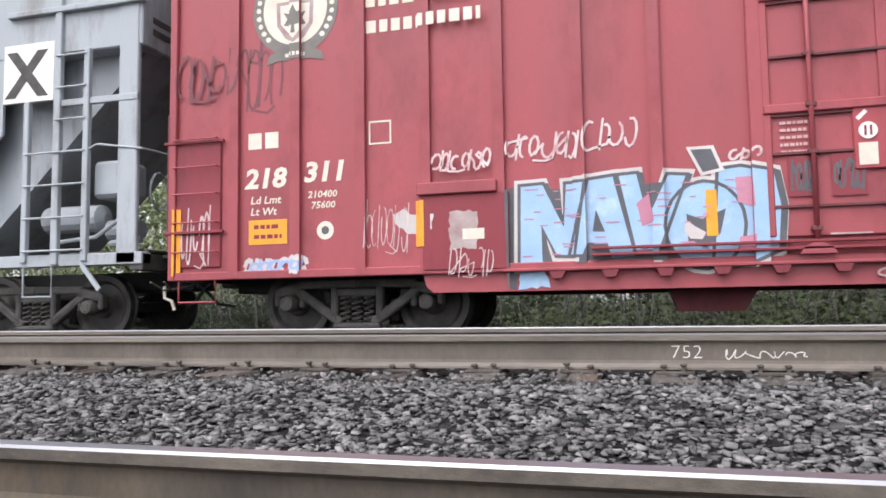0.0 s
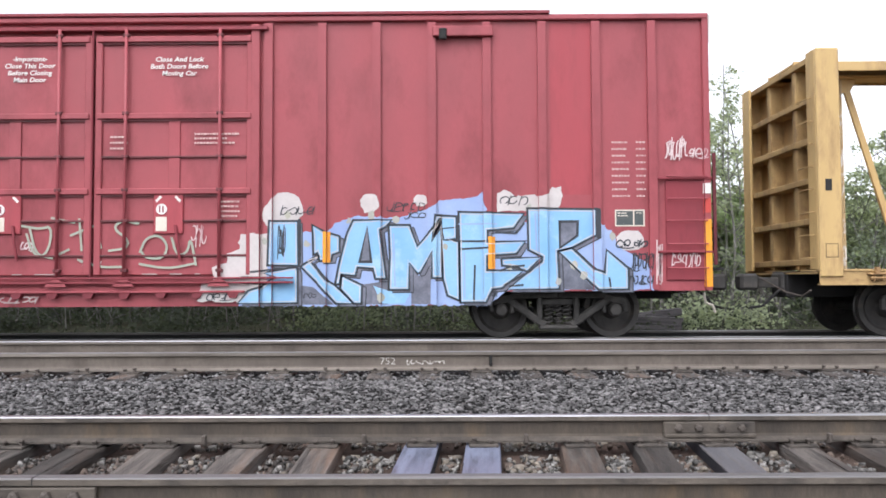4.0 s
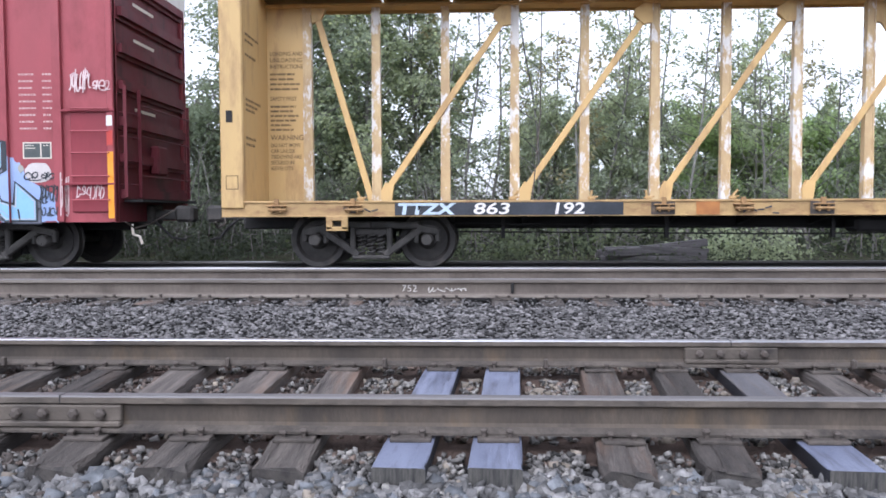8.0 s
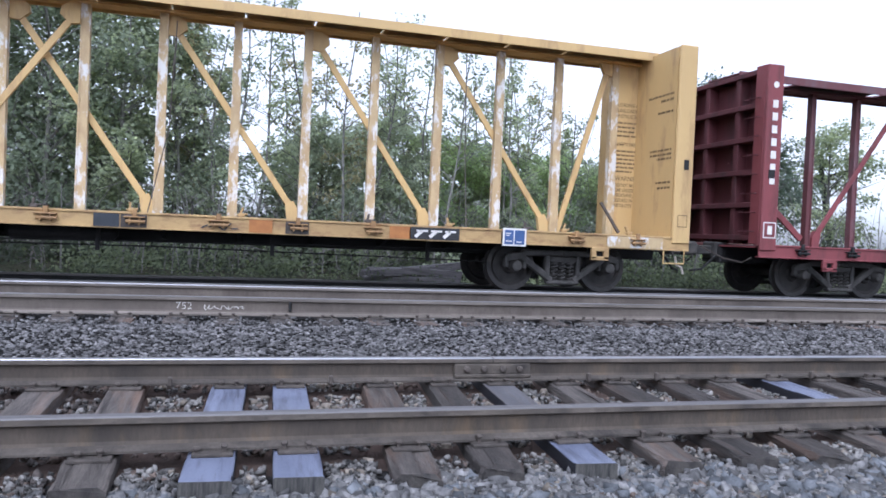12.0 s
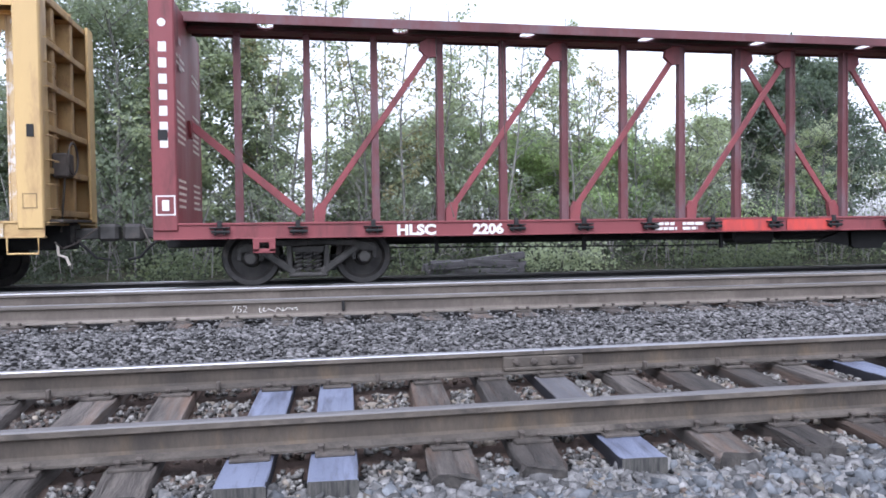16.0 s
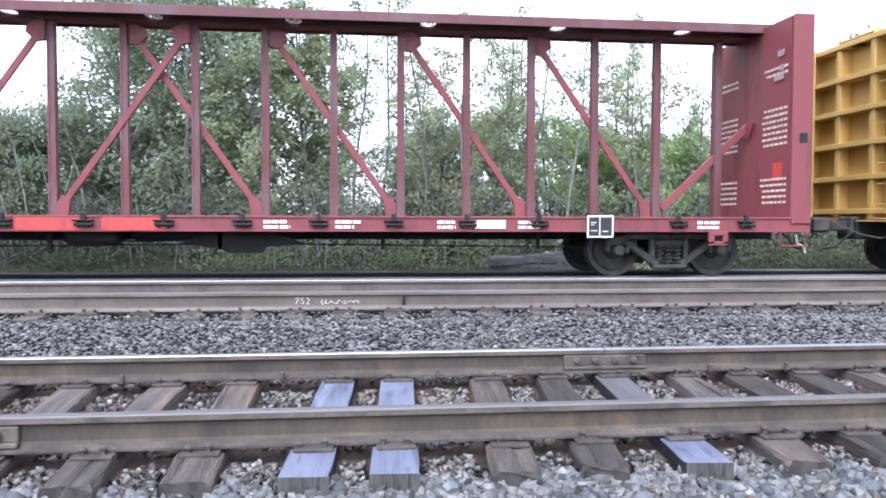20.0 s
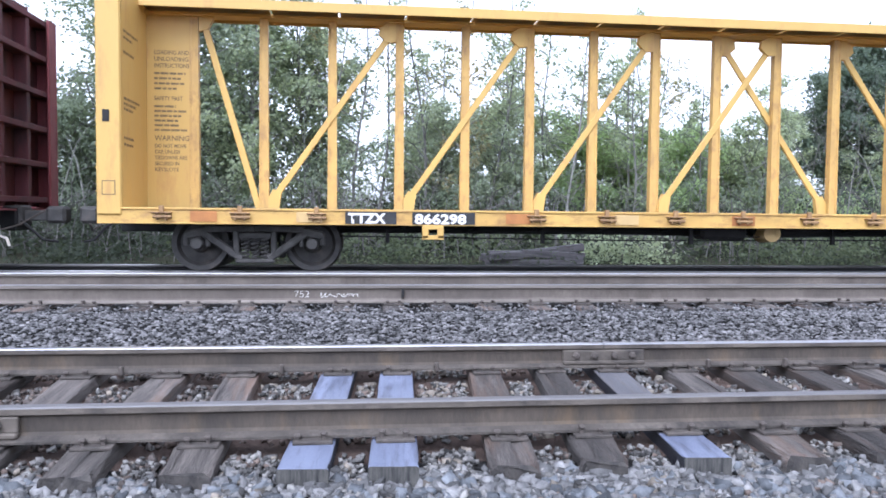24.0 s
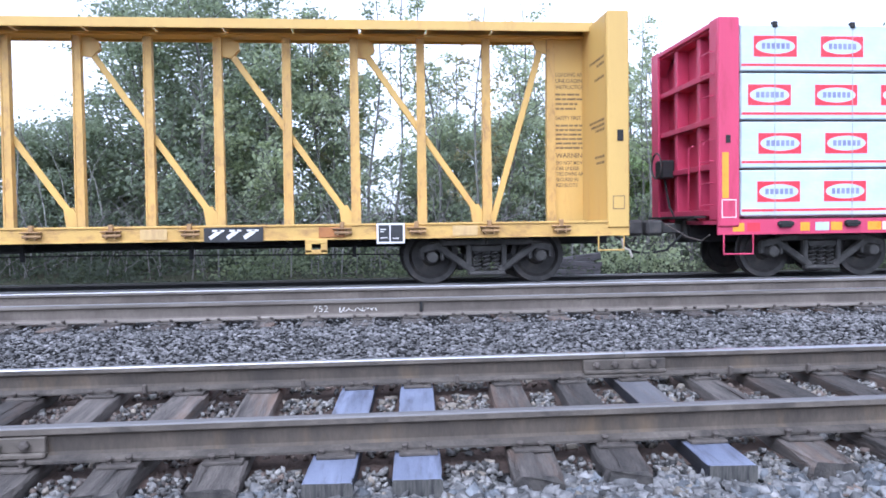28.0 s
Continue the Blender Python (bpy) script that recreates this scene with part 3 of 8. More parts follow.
def tie_mesh(fresh, seed, half_len=1.22, w=0.115, h=0.17, dark_end=False):
    """A tie as a run of cross-sections; old ones are worn, split and rounded at their ends."""
    r = random.Random(seed)
    ys = [-1, -0.985, -0.94, -0.85, -0.68, -0.5, -0.2, 0.2, 0.6, 0.9, 1]
    worn = 0.0012 if fresh else 0.0055
    v, f = [], []
    notch = r.uniform(-0.07, 0.07)
    for k, u in enumerate(ys):
        end = 0 if fresh else max(0.0, (abs(u) - 0.8) / 0.2)
        c = 0.006 if fresh else 0.01 + 0.02 * end * r.uniform(0.3, 1)
        drop = 0.012 * end * r.uniform(0.2, 1.0)
        ring = [(-w, -h), (w, -h), (w, -c - drop * r.uniform(0, 1.6)), (w - c, -drop * 0.6), (notch + 0.006, -drop * 0.5), (notch, -drop * 0.5 - (0 if fresh else 0.009 * r.uniform(0.3, 1))), (notch - 0.006, -drop * 0.5), (-w + c, -drop * 0.6), (-w, -c - drop * r.uniform(0, 1.6))]
        for j, (x, z) in enumerate(ring):
            ragged_end = 0 if fresh or abs(u) < 0.95 else r.uniform(-0.018, 0.006) * (1 if u > 0 else -1)
            v.append((x + r.gauss(0, worn), u * half_len + ragged_end, z + (r.gauss(0, worn * 0.6) if j > 1 else 0)))
    n = 9
    for k in range(len(ys) - 1):
        for j in range(n):
            f.append((k * n + j, k * n + (j + 1) % n, (k + 1) * n + (j + 1) % n, (k + 1) * n + j))
    f += [tuple(range(n))[::-1], tuple(range(len(v) - n, len(v)))]
    s = Solid().add(v, f)
    me = s.mesh("tie", M["new_wood"] if fresh else M["wood"])
    me.materials.append(M["end_wood_shaded"])
    me.materials.append(M["tie_shaded"])
    me.materials.append(M["tie_end_new"])
    me.materials.append(M["dusty_wood"])
    me.materials.append(M["dark_wood"])
    # sides of fresh ties get the colour with their shade painted in
    for p in me.polygons:
        p.material_index = (3 if fresh else 1) if abs(p.normal.y) > 0.75 else 2 if fresh and abs(p.normal.x) > 0.8 else 4 if fresh == 2 and p.center.y > -0.75 * half_len else 5 if dark_end and p.center.y < -0.55 * half_len else 0
    return me


def build_track(label, centre, head_near, head_far, h, web, name, sag=0.0):
    y, top = centre
    track = thing(name, label, "railway track", kind="structure")
    near = build_rail(track, y - HALF, top - sag, h, head_near, web=web)
    far = build_rail(track, y + HALF, top, h, head_far, web=web)
    return track, near, far


def joint_bar(rail, x, y, top):
    """A four-bolt joint bar on the side of a rail that faces the camera."""
    s = Solid()
    s.box(x - 0.305, x + 0.305, y - 0.045, y - 0.011, top - 0.122, top - 0.045, 0.006)
    s.box(x - 0.305, x + 0.305, y - 0.062, y - 0.011, top - 0.150, top - 0.120, 0.008)
    part("joint_bar", s, M["rail"], rail, "four-bolt steel joint bar")
    for k in (-0.21, -0.075, 0.075, 0.21):
        b = Solid().lathe([(-0.0, 0.012), (0.0, 0.026), (-0.022, 0.026), (-0.03, 0.015)], (0, 0), 6)
        b.v = [(x + k + p[0], y - 0.045 + p[1], top - 0.083 + p[2]) for p in b.v]
        part("bolt", b, M["iron"], rail)
    gap = Solid().box(x - 0.003, x + 0.003, y - 0.0375, y + 0.0375, top - 0.035, top + 0.0008)
    part("rail_gap", gap, M["black"], rail)


def lay_ties(track, centre, h, places, plate_ends=(-1, 1), sag=0.0):
    """Ties of their own with plates and spikes; places: x under the far rail, x at the near end, look."""
    y, top = centre
    seat, tip = top - h - 0.018 - sag / 2, math.degrees(math.atan(sag / (2 * HALF)))
    shared = {0: [tie_mesh(0, k) for k in range(7)], 1: [tie_mesh(1, 20)], 2: [tie_mesh(2, 21)]}
    shared[3] = [tie_mesh(0, k + 30, dark_end=True) for k in range(5)]
    plate = Solid().box(-0.098, 0.098, -0.128, 0.15, 0, 0.018, 0.004).mesh("tie_plate", M["plate"])
    spike = Solid().box(-0.009, 0.009, -0.009, 0.009, -0.02, 0.02).box(-0.017, 0.017, -0.02, 0.014, 0.014, 0.032, 0.006).mesh("spike", M["iron"])
    rng = random.Random(4)
    for far, near, look_of in places:
        fresh = look_of in (1, 2)
        slope = (far - near) / 1.78
        mid = near + slope * (0.45 + HALF)
        turn = math.degrees(math.atan(-slope))
        tie = part("tie", rng.choice(shared[look_of]), None, track, "newly creosoted blue-grey wooden tie" if fresh else "",
                   at=pose(mid, y, seat + (0 if fresh else rng.uniform(-0.008, 0.0)), tip + rng.uniform(-0.25, 0.25), 0, turn + (0 if fresh else rng.uniform(-1.2, 1.2))))
        lift = 0.0
        for side in plate_ends:
            part("tie_plate", plate, None, tie, at=pose(0, side * HALF, lift, 0, 0, -turn))
            for dx, dy in ((-0.06, -0.088), (0.05, -0.088)):
                part("spike", spike, None, tie, at=pose(dx + rng.uniform(-0.012, 0.012), side * HALF + dy, lift + 0.018 + rng.uniform(-0.004, 0.012), 0, 0, rng.uniform(-15, 15)))


def far_ties(track, centre, h, spans, step, mat="wood"):
    y, top = centre
    s, rng = Solid(), random.Random(9)
    for a, b in spans:
        x = a
        while x < b:
            j = rng.uniform(-0.05, 0.05)
            s.box(x + j - 0.115, x + j + 0.115, y - 1.295, y + 1.295, top - h - 0.19, top - h - 0.018 + rng.uniform(-0.012, 0))
            x += step
    tagged(part("tie", s, M[mat], track), kind="stuff")


build_ground()
strew()
near_track, near_rail, far_rail = build_track("near railway track with jointed rails on wooden ties", NEAR, M["rail_dull"], M["rail_head"], 0.172, "rail", "track_near", SAG)
joint_bar(near_rail, -2.0, 0.0, -SAG)
joint_bar(far_rail, 1.72, 1.505, 0.0)
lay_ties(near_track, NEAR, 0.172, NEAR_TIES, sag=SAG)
far_ties(near_track, NEAR, 0.172, [(-80, -9.8), (11.8, 80)], 0.5)
for k in (-3.2, -1.65, -0.585, 0.492, 2.5, 3.1, 4.6):
    anchor = Solid().box(k - 0.014, k + 0.014, 1.505 - 0.1, 1.505 - 0.06, -0.175, -0.115, 0.006).box(k - 0.014, k + 0.014, 1.505 - 0.085, 1.505 + 0.09, -0.185, -0.17, 0.004)
    part("rail_anchor", anchor, M["iron"], far_rail)
main_track, main_near, main_far = build_track("main railway track on a raised ballast bed", MAIN, M["rail_dull"], M["rail_head"], 0.186, "rail_main", "track_main")
MAIN_TIES = [(x, x, 0) for x in np.arange(-13.2, 17, 0.5)]
lay_ties(main_track, MAIN, 0.186, MAIN_TIES, (-1,))
far_ties(main_track, MAIN, 0.186, [(-80, -13.5), (17.2, 80)], 0.5)
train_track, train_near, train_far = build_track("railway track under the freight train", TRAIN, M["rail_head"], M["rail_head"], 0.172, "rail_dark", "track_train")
# ties under the train wear the shade-black wood colour
far_ties(train_track, TRAIN, 0.172, [(-80, 80)], 0.5, "tie_shaded")
weld = Solid().box(0.39, 0.42, MAIN[0] - HALF - 0.045, MAIN[0] - HALF - 0.008, 0.045, 0.15, 0.008)
part("weld_collar", weld, M["black"], main_near, "dark weld collar")
chalk = pose(-0.72, MAIN[0] - HALF - 0.0115, 0.06)
letters("chalk_writing", "752", 0.1, M["white"], main_near, chalk, "white chalk numbers on the rail web", 1.1, -0.002)
scrawl, pen = Solid(), random.Random(3)
line = []
for k in range(60):
    u = k / 59
    rise = 0.03 + 0.018 * math.sin(u * 47 + 3 * math.sin(u * 9)) * (1.5 if u < 0.12 else 1.0 if u < 0.7 else 0.7)
    line.append((-0.45 + 0.4 * u + 0.013 * math.cos(u * 47 + 2 * math.sin(u * 7)), 0.05 + rise, u))
for (a, b, u), (c, d, _) in zip(line, line[1:]):
    if not 0.68 < u < 0.76:
        scrawl.bar((a, MAIN[0] - HALF - 0.0125, b), (c, MAIN[0] - HALF - 0.0125, d), 0.005, 0.002)
tagged(part("chalk_scrawl", scrawl, M["white"], main_near, "white chalk scrawl"), kind="stuff")

# ---- paint and lettering that follow a ribbed side ----
SPLIT = {"spray_fleck", "spray_pink_patch", "spray_cloud", "worn_panel", "owner_lettering", "owner_initials", "spray_shade", "spray_letter", "emblem_cross", "emblem_shield"}
RIBBON = {"spray_outline", "spray_halo"}
RAGGED = {"spray_cloud", "white_smear", "pale_smear", "spray_drip"}
FINE = {"tag_white", "tag_black", "tag_violet", "tag_grey", "tag_green", "small_lettering", "spray_dash", "spray_shine", "yellow_stencil_text", "chalk_tag", "worn_panel_tag"}


class Side:
    """The near side of a car: panel depth, and the strips (x0, x1, y) that stand proud of it."""

    def __init__(self, car, y, strips=()):
        self.car, self.y, self.strips, self.layer = car, y, sorted(strips), 0

    def depth(self, x):
        for a, b, y in self.strips:
            if a <= x <= b:
                return y
        return self.y

    def lay(self, name, polys, mat, layer, label=""):
        """Flat paint: polygons in (x, z), cut where the side steps, laid just proud of it."""
        if name in SPLIT and len(polys) > 1:
            return [self.lay(name, [poly], mat, layer, label) for poly in polys]
        bm = bmesh.new()
        self.layer = (self.layer + 1) % 5
        for k, poly in enumerate(polys):
            if name in RAGGED:
                poly = ragged(poly, seed=len(poly))
            bm.faces.new([bm.verts.new((x, -0.0002 * self.layer - 0.00002 * (0 if name in RIBBON else k % 9), z)) for x, z in poly])
        bm.normal_update()
        bmesh.ops.triangulate(bm, faces=bm.faces[:])
        out = self.press(name, bm, mat, layer, label)
        return tagged(out, kind="stuff") if name in FINE else out

    def press(self, name, bm, mat, layer, label=""):
        lo, hi = min(v.co.x for v in bm.verts), max(v.co.x for v in bm.verts)
        for a, b, _ in self.strips:
            for x in (a, b):
                if lo < x < hi:
                    bmesh.ops.bisect_plane(bm, geom=bm.verts[:] + bm.edges[:] + bm.faces[:], plane_co=(x, 0, 0), plane_no=(1, 0, 0))
        verts, faces = [], []
        for f in bm.faces:
            y = self.depth(f.calc_center_median().x) - 0.002 - 0.0012 * layer
            k = len(verts)
            verts += [(v.co.x, y + v.co.y, v.co.z) for v in f.verts]
            faces.append(tuple(range(k, k + len(f.verts))))
        bm.free()
        me = bpy.data.meshes.new(name)
        me.from_pydata(verts, [], faces)
        weld = bmesh.new()
        weld.from_mesh(me)
        bmesh.ops.remove_doubles(weld, verts=weld.verts[:], dist=0.00001)
        weld.to_mesh(me)
        weld.free()
        me.materials.append(mat)
        return part(name, me, None, self.car, label)

    def words(self, name, text, x, z, size, mat, layer=3, label="", width=1.0, bold=0.0, align="LEFT", lean=0.0, gap=1.0):
        cu = bpy.data.curves.new(name, "FONT")
        cu.body, cu.size, cu.align_x, cu.offset, cu.shear, cu.space_line = text, size, align, bold, lean, gap
        cu.resolution_u = 2
        tmp = bpy.data.objects.new(name, cu)
        me = bpy.data.meshes.new_from_object(tmp)
        bpy.data.objects.remove(tmp)
        bm = bmesh.new()
        bm.from_mesh(me)
        bm.transform(Matrix.Translation((x, 0, z)) @ FACING @ Matrix.Diagonal((width, 1, 1, 1)))
        return self.press(name, bm, mat, layer, label)


def stroke(points, w):
    """A brush stroke as quads, one a segment, squared at the ends."""
    out = []
    for (x0, z0), (x1, z1) in zip(points, points[1:]):
        d = math.hypot(x1 - x0, z1 - z0) or 1e-6
        ux, uz = (x1 - x0) / d, (z1 - z0) / d
        a, b = (x0 - ux * w * 0.42, z0 - uz * w * 0.42), (x1 + ux * w * 0.42, z1 + uz * w * 0.42)
        nx, nz = -uz * w / 2, ux * w / 2
        out.append([(a[0] - nx, a[1] - nz), (b[0] - nx, b[1] - nz), (b[0] + nx, b[1] + nz), (a[0] + nx, a[1] + nz)])
    return out


def rounded(points, times=2):
    """An open line with its corners cut twice, as a swung arm draws it."""
    for _ in range(times):
        out = [points[0]]
        for (a, b), (c, d) in zip(points, points[1:]):
            out += [(0.75 * a + 0.25 * c, 0.75 * b + 0.25 * d), (0.25 * a + 0.75 * c, 0.25 * b + 0.75 * d)]
        points = out + [points[-1]]
    return points


def ribbon(outline, w):
    """A closed line of even width with mitred corners, as quads that share their corners."""
    n, inner, outer = len(outline), [], []
    for i in range(n):
        (ax, az), (bx, bz), (cx, cz) = outline[i - 1], outline[i], outline[(i + 1) % n]
        d0, d1 = math.hypot(bx - ax, bz - az), math.hypot(cx - bx, cz - bz)
        n0, n1 = ((az - bz) / d0, (bx - ax) / d0), ((bz - cz) / d1, (cx - bx) / d1)
        k = min(1.0 / max(0.25, 1 + n0[0] * n1[0] + n0[1] * n1[1]), 1.4) * w / 2
        mx, mz = (n0[0] + n1[0]) * k, (n0[1] + n1[1]) * k
        inner.append((bx - mx, bz - mz))
        outer.append((bx + mx, bz + mz))
    return [[inner[i], inner[(i + 1) % n], outer[(i + 1) % n], outer[i]] for i in range(n)]


def inset(outline, d):
    """The outline drawn in by d."""
    n = len(outline)
    area = sum(a[0] * b[1] - b[0] * a[1] for a, b in zip(outline, outline[1:] + outline[:1]))
    turn = 1 if area > 0 else -1
    out = []
    for k in range(n):
        p, q, w = (Vector(outline[j % n]) for j in (k - 1, k, k + 1))
        a, b = (q - p).normalized(), (w - q).normalized()
        m = Vector((-a.y - b.y, a.x + b.x)) * turn
        m = m.normalized() if m.length > 0.2 else Vector((-a.y, a.x)) * turn
        out.append(tuple(q + m * d * min(1.6, 1 / max(0.5, abs(m.dot(Vector((-a.y, a.x))))))))
    return out


def blob(x, z, rx, rz, n=18, rough=0.08, seed=0):
    r = random.Random(seed)
    return [(x + rx * (1 + r.uniform(-rough, rough)) * math.cos(2 * math.pi * k / n), z + rz * (1 + r.uniform(-rough, rough)) * math.sin(2 * math.pi * k / n)) for k in range(n)]


def rect(x0, x1, z0, z1):
    return [(x0, z0), (x1, z0), (x1, z1), (x0, z1)]


def scribble(seed, x0, x1, z0, z1, n, w):
    """A quick sprayed tag that cannot be read: a row of leaning loops, hooks and stems, some run together, with a tail."""
    r, out = random.Random(seed), []
    count = max(3, int(n * 0.45))
    step, high = (x1 - x0) / count, z1 - z0
    w *= 1.05
    last = None
    for k in range(count):
        cx, cz = x0 + step * (k + r.uniform(0.35, 0.65)), z0 + high * r.uniform(0.42, 0.58)
        a, b = step * r.uniform(0.3, 0.5), high * r.uniform(0.28, 0.42)
        begin, turn = r.uniform(0, 6.28), r.choice((5.4, 3.6, -3.8, 4.6, -5.2, 2.8))
        pts = []
        for i in range(9):
            u = begin + turn * i / 8
            z = b * math.sin(u)
            pts.append((cx + a * math.cos(u) + 0.35 * z * step / high, cz + z))
        if last and r.random() < 0.45:
            pts.insert(0, last)
        out += stroke(pts, w)
        if r.random() < 0.6:
            x = cx + r.choice((-1, 1)) * a
            out += stroke([(x - 0.1 * step, z0 + high * r.uniform(0, 0.15)), (x + 0.05 * step, cz), (x + 0.22 * step, z0 + high * r.uniform(0.85, 1.0))], w * 0.9)
        last = pts[-1]
    if r.random() < 0.6:
        x = r.uniform(x0, x1 - 1.5 * step)
        out += stroke([(x, z0 + 0.04 * high), (x + step, z0), (x + step * 1.6, z0 + 0.08 * high)], w * 0.8)
    return out


def ragged(poly, step=0.05, amount=0.018, seed=1):
    """The uneven rim that a spray can leaves round a filled shape."""
    r, out = random.Random(seed), []
    for (x0, z0), (x1, z1) in zip(poly, poly[1:] + poly[:1]):
        d = math.hypot(x1 - x0, z1 - z0)
        for i in range(max(1, int(d / step))):
            u = i * step / d if d > step else 0
            out.append((x0 + (x1 - x0) * u + r.uniform(-amount, amount), z0 + (z1 - z0) * u + r.uniform(-amount, amount)))
    return out


def bars(seed, x0, x1, z, h, wmin, wmax, gap):
    r, out, x = random.Random(seed), [], x0
    while x < x1 - wmin * 0.5:
        w = min(r.uniform(wmin, wmax), x1 - x)
        out.append(rect(x, x + w, z, z + h))
        x += w + gap
    return out


def small_print(side, x0, x1, z, rows, mat, step=0.06, h=0.034, seed=1, label="small white lettering", name="small_lettering"):
    polys, r = [], random.Random(seed)
    for k in range(rows):
        polys += bars(seed * 31 + k, x0, x0 + (x1 - x0) * r.uniform(0.7, 1.0), z - k * step, h, 0.02, 0.06, 0.012)
    side.lay(name, polys, mat, 3, label)


def spray_shape(side, outline, fill, edge, layer, w=0.04, drop=None, halo=None):
    """One sprayed shape: an offset dark side behind it, its fill, and an edge line, which the spray can leaves uneven."""
    if halo:
        side.lay("spray_halo", ribbon(outline, w * 3.2), halo, layer - 1)
    if drop:
        side.lay("spray_shade", [[(x + drop[0], z + drop[1]) for x, z in outline]], edge, layer)
    side.lay("spray_letter", [outline], fill, layer + 1)
    side.lay("spray_outline", ribbon(outline, w), edge, layer + 2)

# ---- the freight train ----
WHEEL = 0.457


def wheelset_mesh():
    s = Solid()
    for k in (-1, 1):
        # tread, flange on the inner side, dished plate and hub
        prof = [(-0.81, 0.05), (-0.81, 0.13), (-0.77, 0.16), (-0.755, 0.32), (-0.80, 0.37), (-0.805, WHEEL - 0.006), (-0.79, WHEEL), (-0.71, WHEEL + 0.002), (-0.69, WHEEL + 0.024), (-0.665, WHEEL + 0.02),
                (-0.66, 0.36), (-0.70, 0.32), (-0.70, 0.17), (-0.66, 0.13), (-0.66, 0.08)]
        s.lathe([(k * y * -1 if k > 0 else y, r) for y, r in prof], (0, 0), 40)
    s.lathe([(-1.0, 0.06), (-0.98, 0.075), (0.98, 0.075), (1.0, 0.06)], (0, 0), 12)
    return s.mesh("wheelset", M["wheel"], False)


def coil(s, x, y, z0, z1, r, turns=4, wire=0.017):
    n = turns * 9
    pts = [(x + r * math.cos(2 * math.pi * turns * i / n), y + r * math.sin(2 * math.pi * turns * i / n), z0 + (z1 - z0) * i / n) for i in range(n + 1)]
    s.tube(pts, wire, 5)


def truck_parts():
    """The meshes of one truck, shared by all of them."""
    made = {"wheelset": wheelset_mesh()}
    f = Solid()
    for d in (-1, 1):
        f.bar((0, -1.02, 0.70), (d * 0.78, -1.02, 0.69), 0.11, 0.13, 0.02)
        f.bar((d * 0.20, -1.02, 0.205), (d * 0.80, -1.02, 0.62), 0.115, 0.13, 0.02)
        f.box(d * 0.25, d * 0.34, -1.085, -0.955, 0.24, 0.66, 0.02)
        f.bar((d * 0.72, -1.02, 0.66), (d * 1.08, -1.02, 0.59), 0.13, 0.13, 0.02)
        f.box(d * 1.03, d * 1.11, -1.08, -0.96, 0.42, 0.63, 0.02)
        f.box(d * 0.70, d * 0.77, -1.08, -0.96, 0.40, 0.62, 0.02)
        f.bar((d * 0.27, -1.09, 0.26), (d * 0.66, -1.09, 0.525), 0.03, 0.012)
    f.box(-0.31, 0.31, -1.10, -0.94, 0.14, 0.215, 0.025)
    f.box(-0.25, 0.25, -1.07, -0.99, 0.54, 0.63, 0.01)
    made["side_frame"] = f.mesh("side_frame", M["frame_cast"])
    c = Solid()
    coil(c, 0, -1.03, 0.215, 0.54, 0.06, 5, 0.015)
    made["spring"] = c.mesh("spring", M["frame_cast"])
    cap = Solid().lathe([(-1.16, 0.05), (-1.15, 0.085), (-1.10, 0.10), (-1.0, 0.11)], (0, 0), 16)
    for a in (0.5, 2.6, 4.7):
        cap.lathe([(-1.175, 0.014), (-1.15, 0.014)], (0.055 * math.cos(a), 0.055 * math.sin(a)), 6)
    made["bearing_cap"] = cap.mesh("bearing_cap", M["frame_cast"])
    b = Solid().box(-0.2, 0.2, -1.0, 1.0, 0.42, 0.60, 0.03).box(-0.3, 0.3, -0.3, 0.3, 0.58, 0.70, 0.03)
    for d in (-1, 1):
        b.box(d * 0.42, d * 0.48, -0.75, 0.75, 0.30, 0.40, 0.01)
        b.box(d * 0.36, d * 0.46, -0.85, -0.62, 0.22, 0.5, 0.02)
    made["bolster"] = b.mesh("bolster", M["black"])
    return made


TRUCK = truck_parts()
AXLES = []   # wheelsets to be turned: object, x and z in its truck


def add_truck(car, x, axle=0.9):
    truck = new("truck")
    truck.parent = car
    truck.location = (x, 0, TRAIN[1] - RIDE)
    truck["label"] = "grimy cast steel three-piece truck"
    for k in (-1, 1):
        w = part("wheelset", TRUCK["wheelset"], None, truck, "dark steel wheels on an axle", at=pose(k * axle, 0, WHEEL))
        AXLES.append((w, k * axle))
        part("bearing_cap", TRUCK["bearing_cap"], None, truck, at=pose(k * axle, 0, WHEEL))
        part("bearing_cap", TRUCK["bearing_cap"], None, truck, at=pose(k * axle, 0, WHEEL, 0, 0, 180))
    for turn in (0, 180):
        part("side_frame", TRUCK["side_frame"], None, truck, at=pose(0, 0, 0, 0, 0, turn))
        for k in (-0.155, 0, 0.155):
            part("spring", TRUCK["spring"], None, truck, at=pose(k, 0, 0, 0, 0, turn))
    part("bolster", TRUCK["bolster"], None, truck)
    return truck


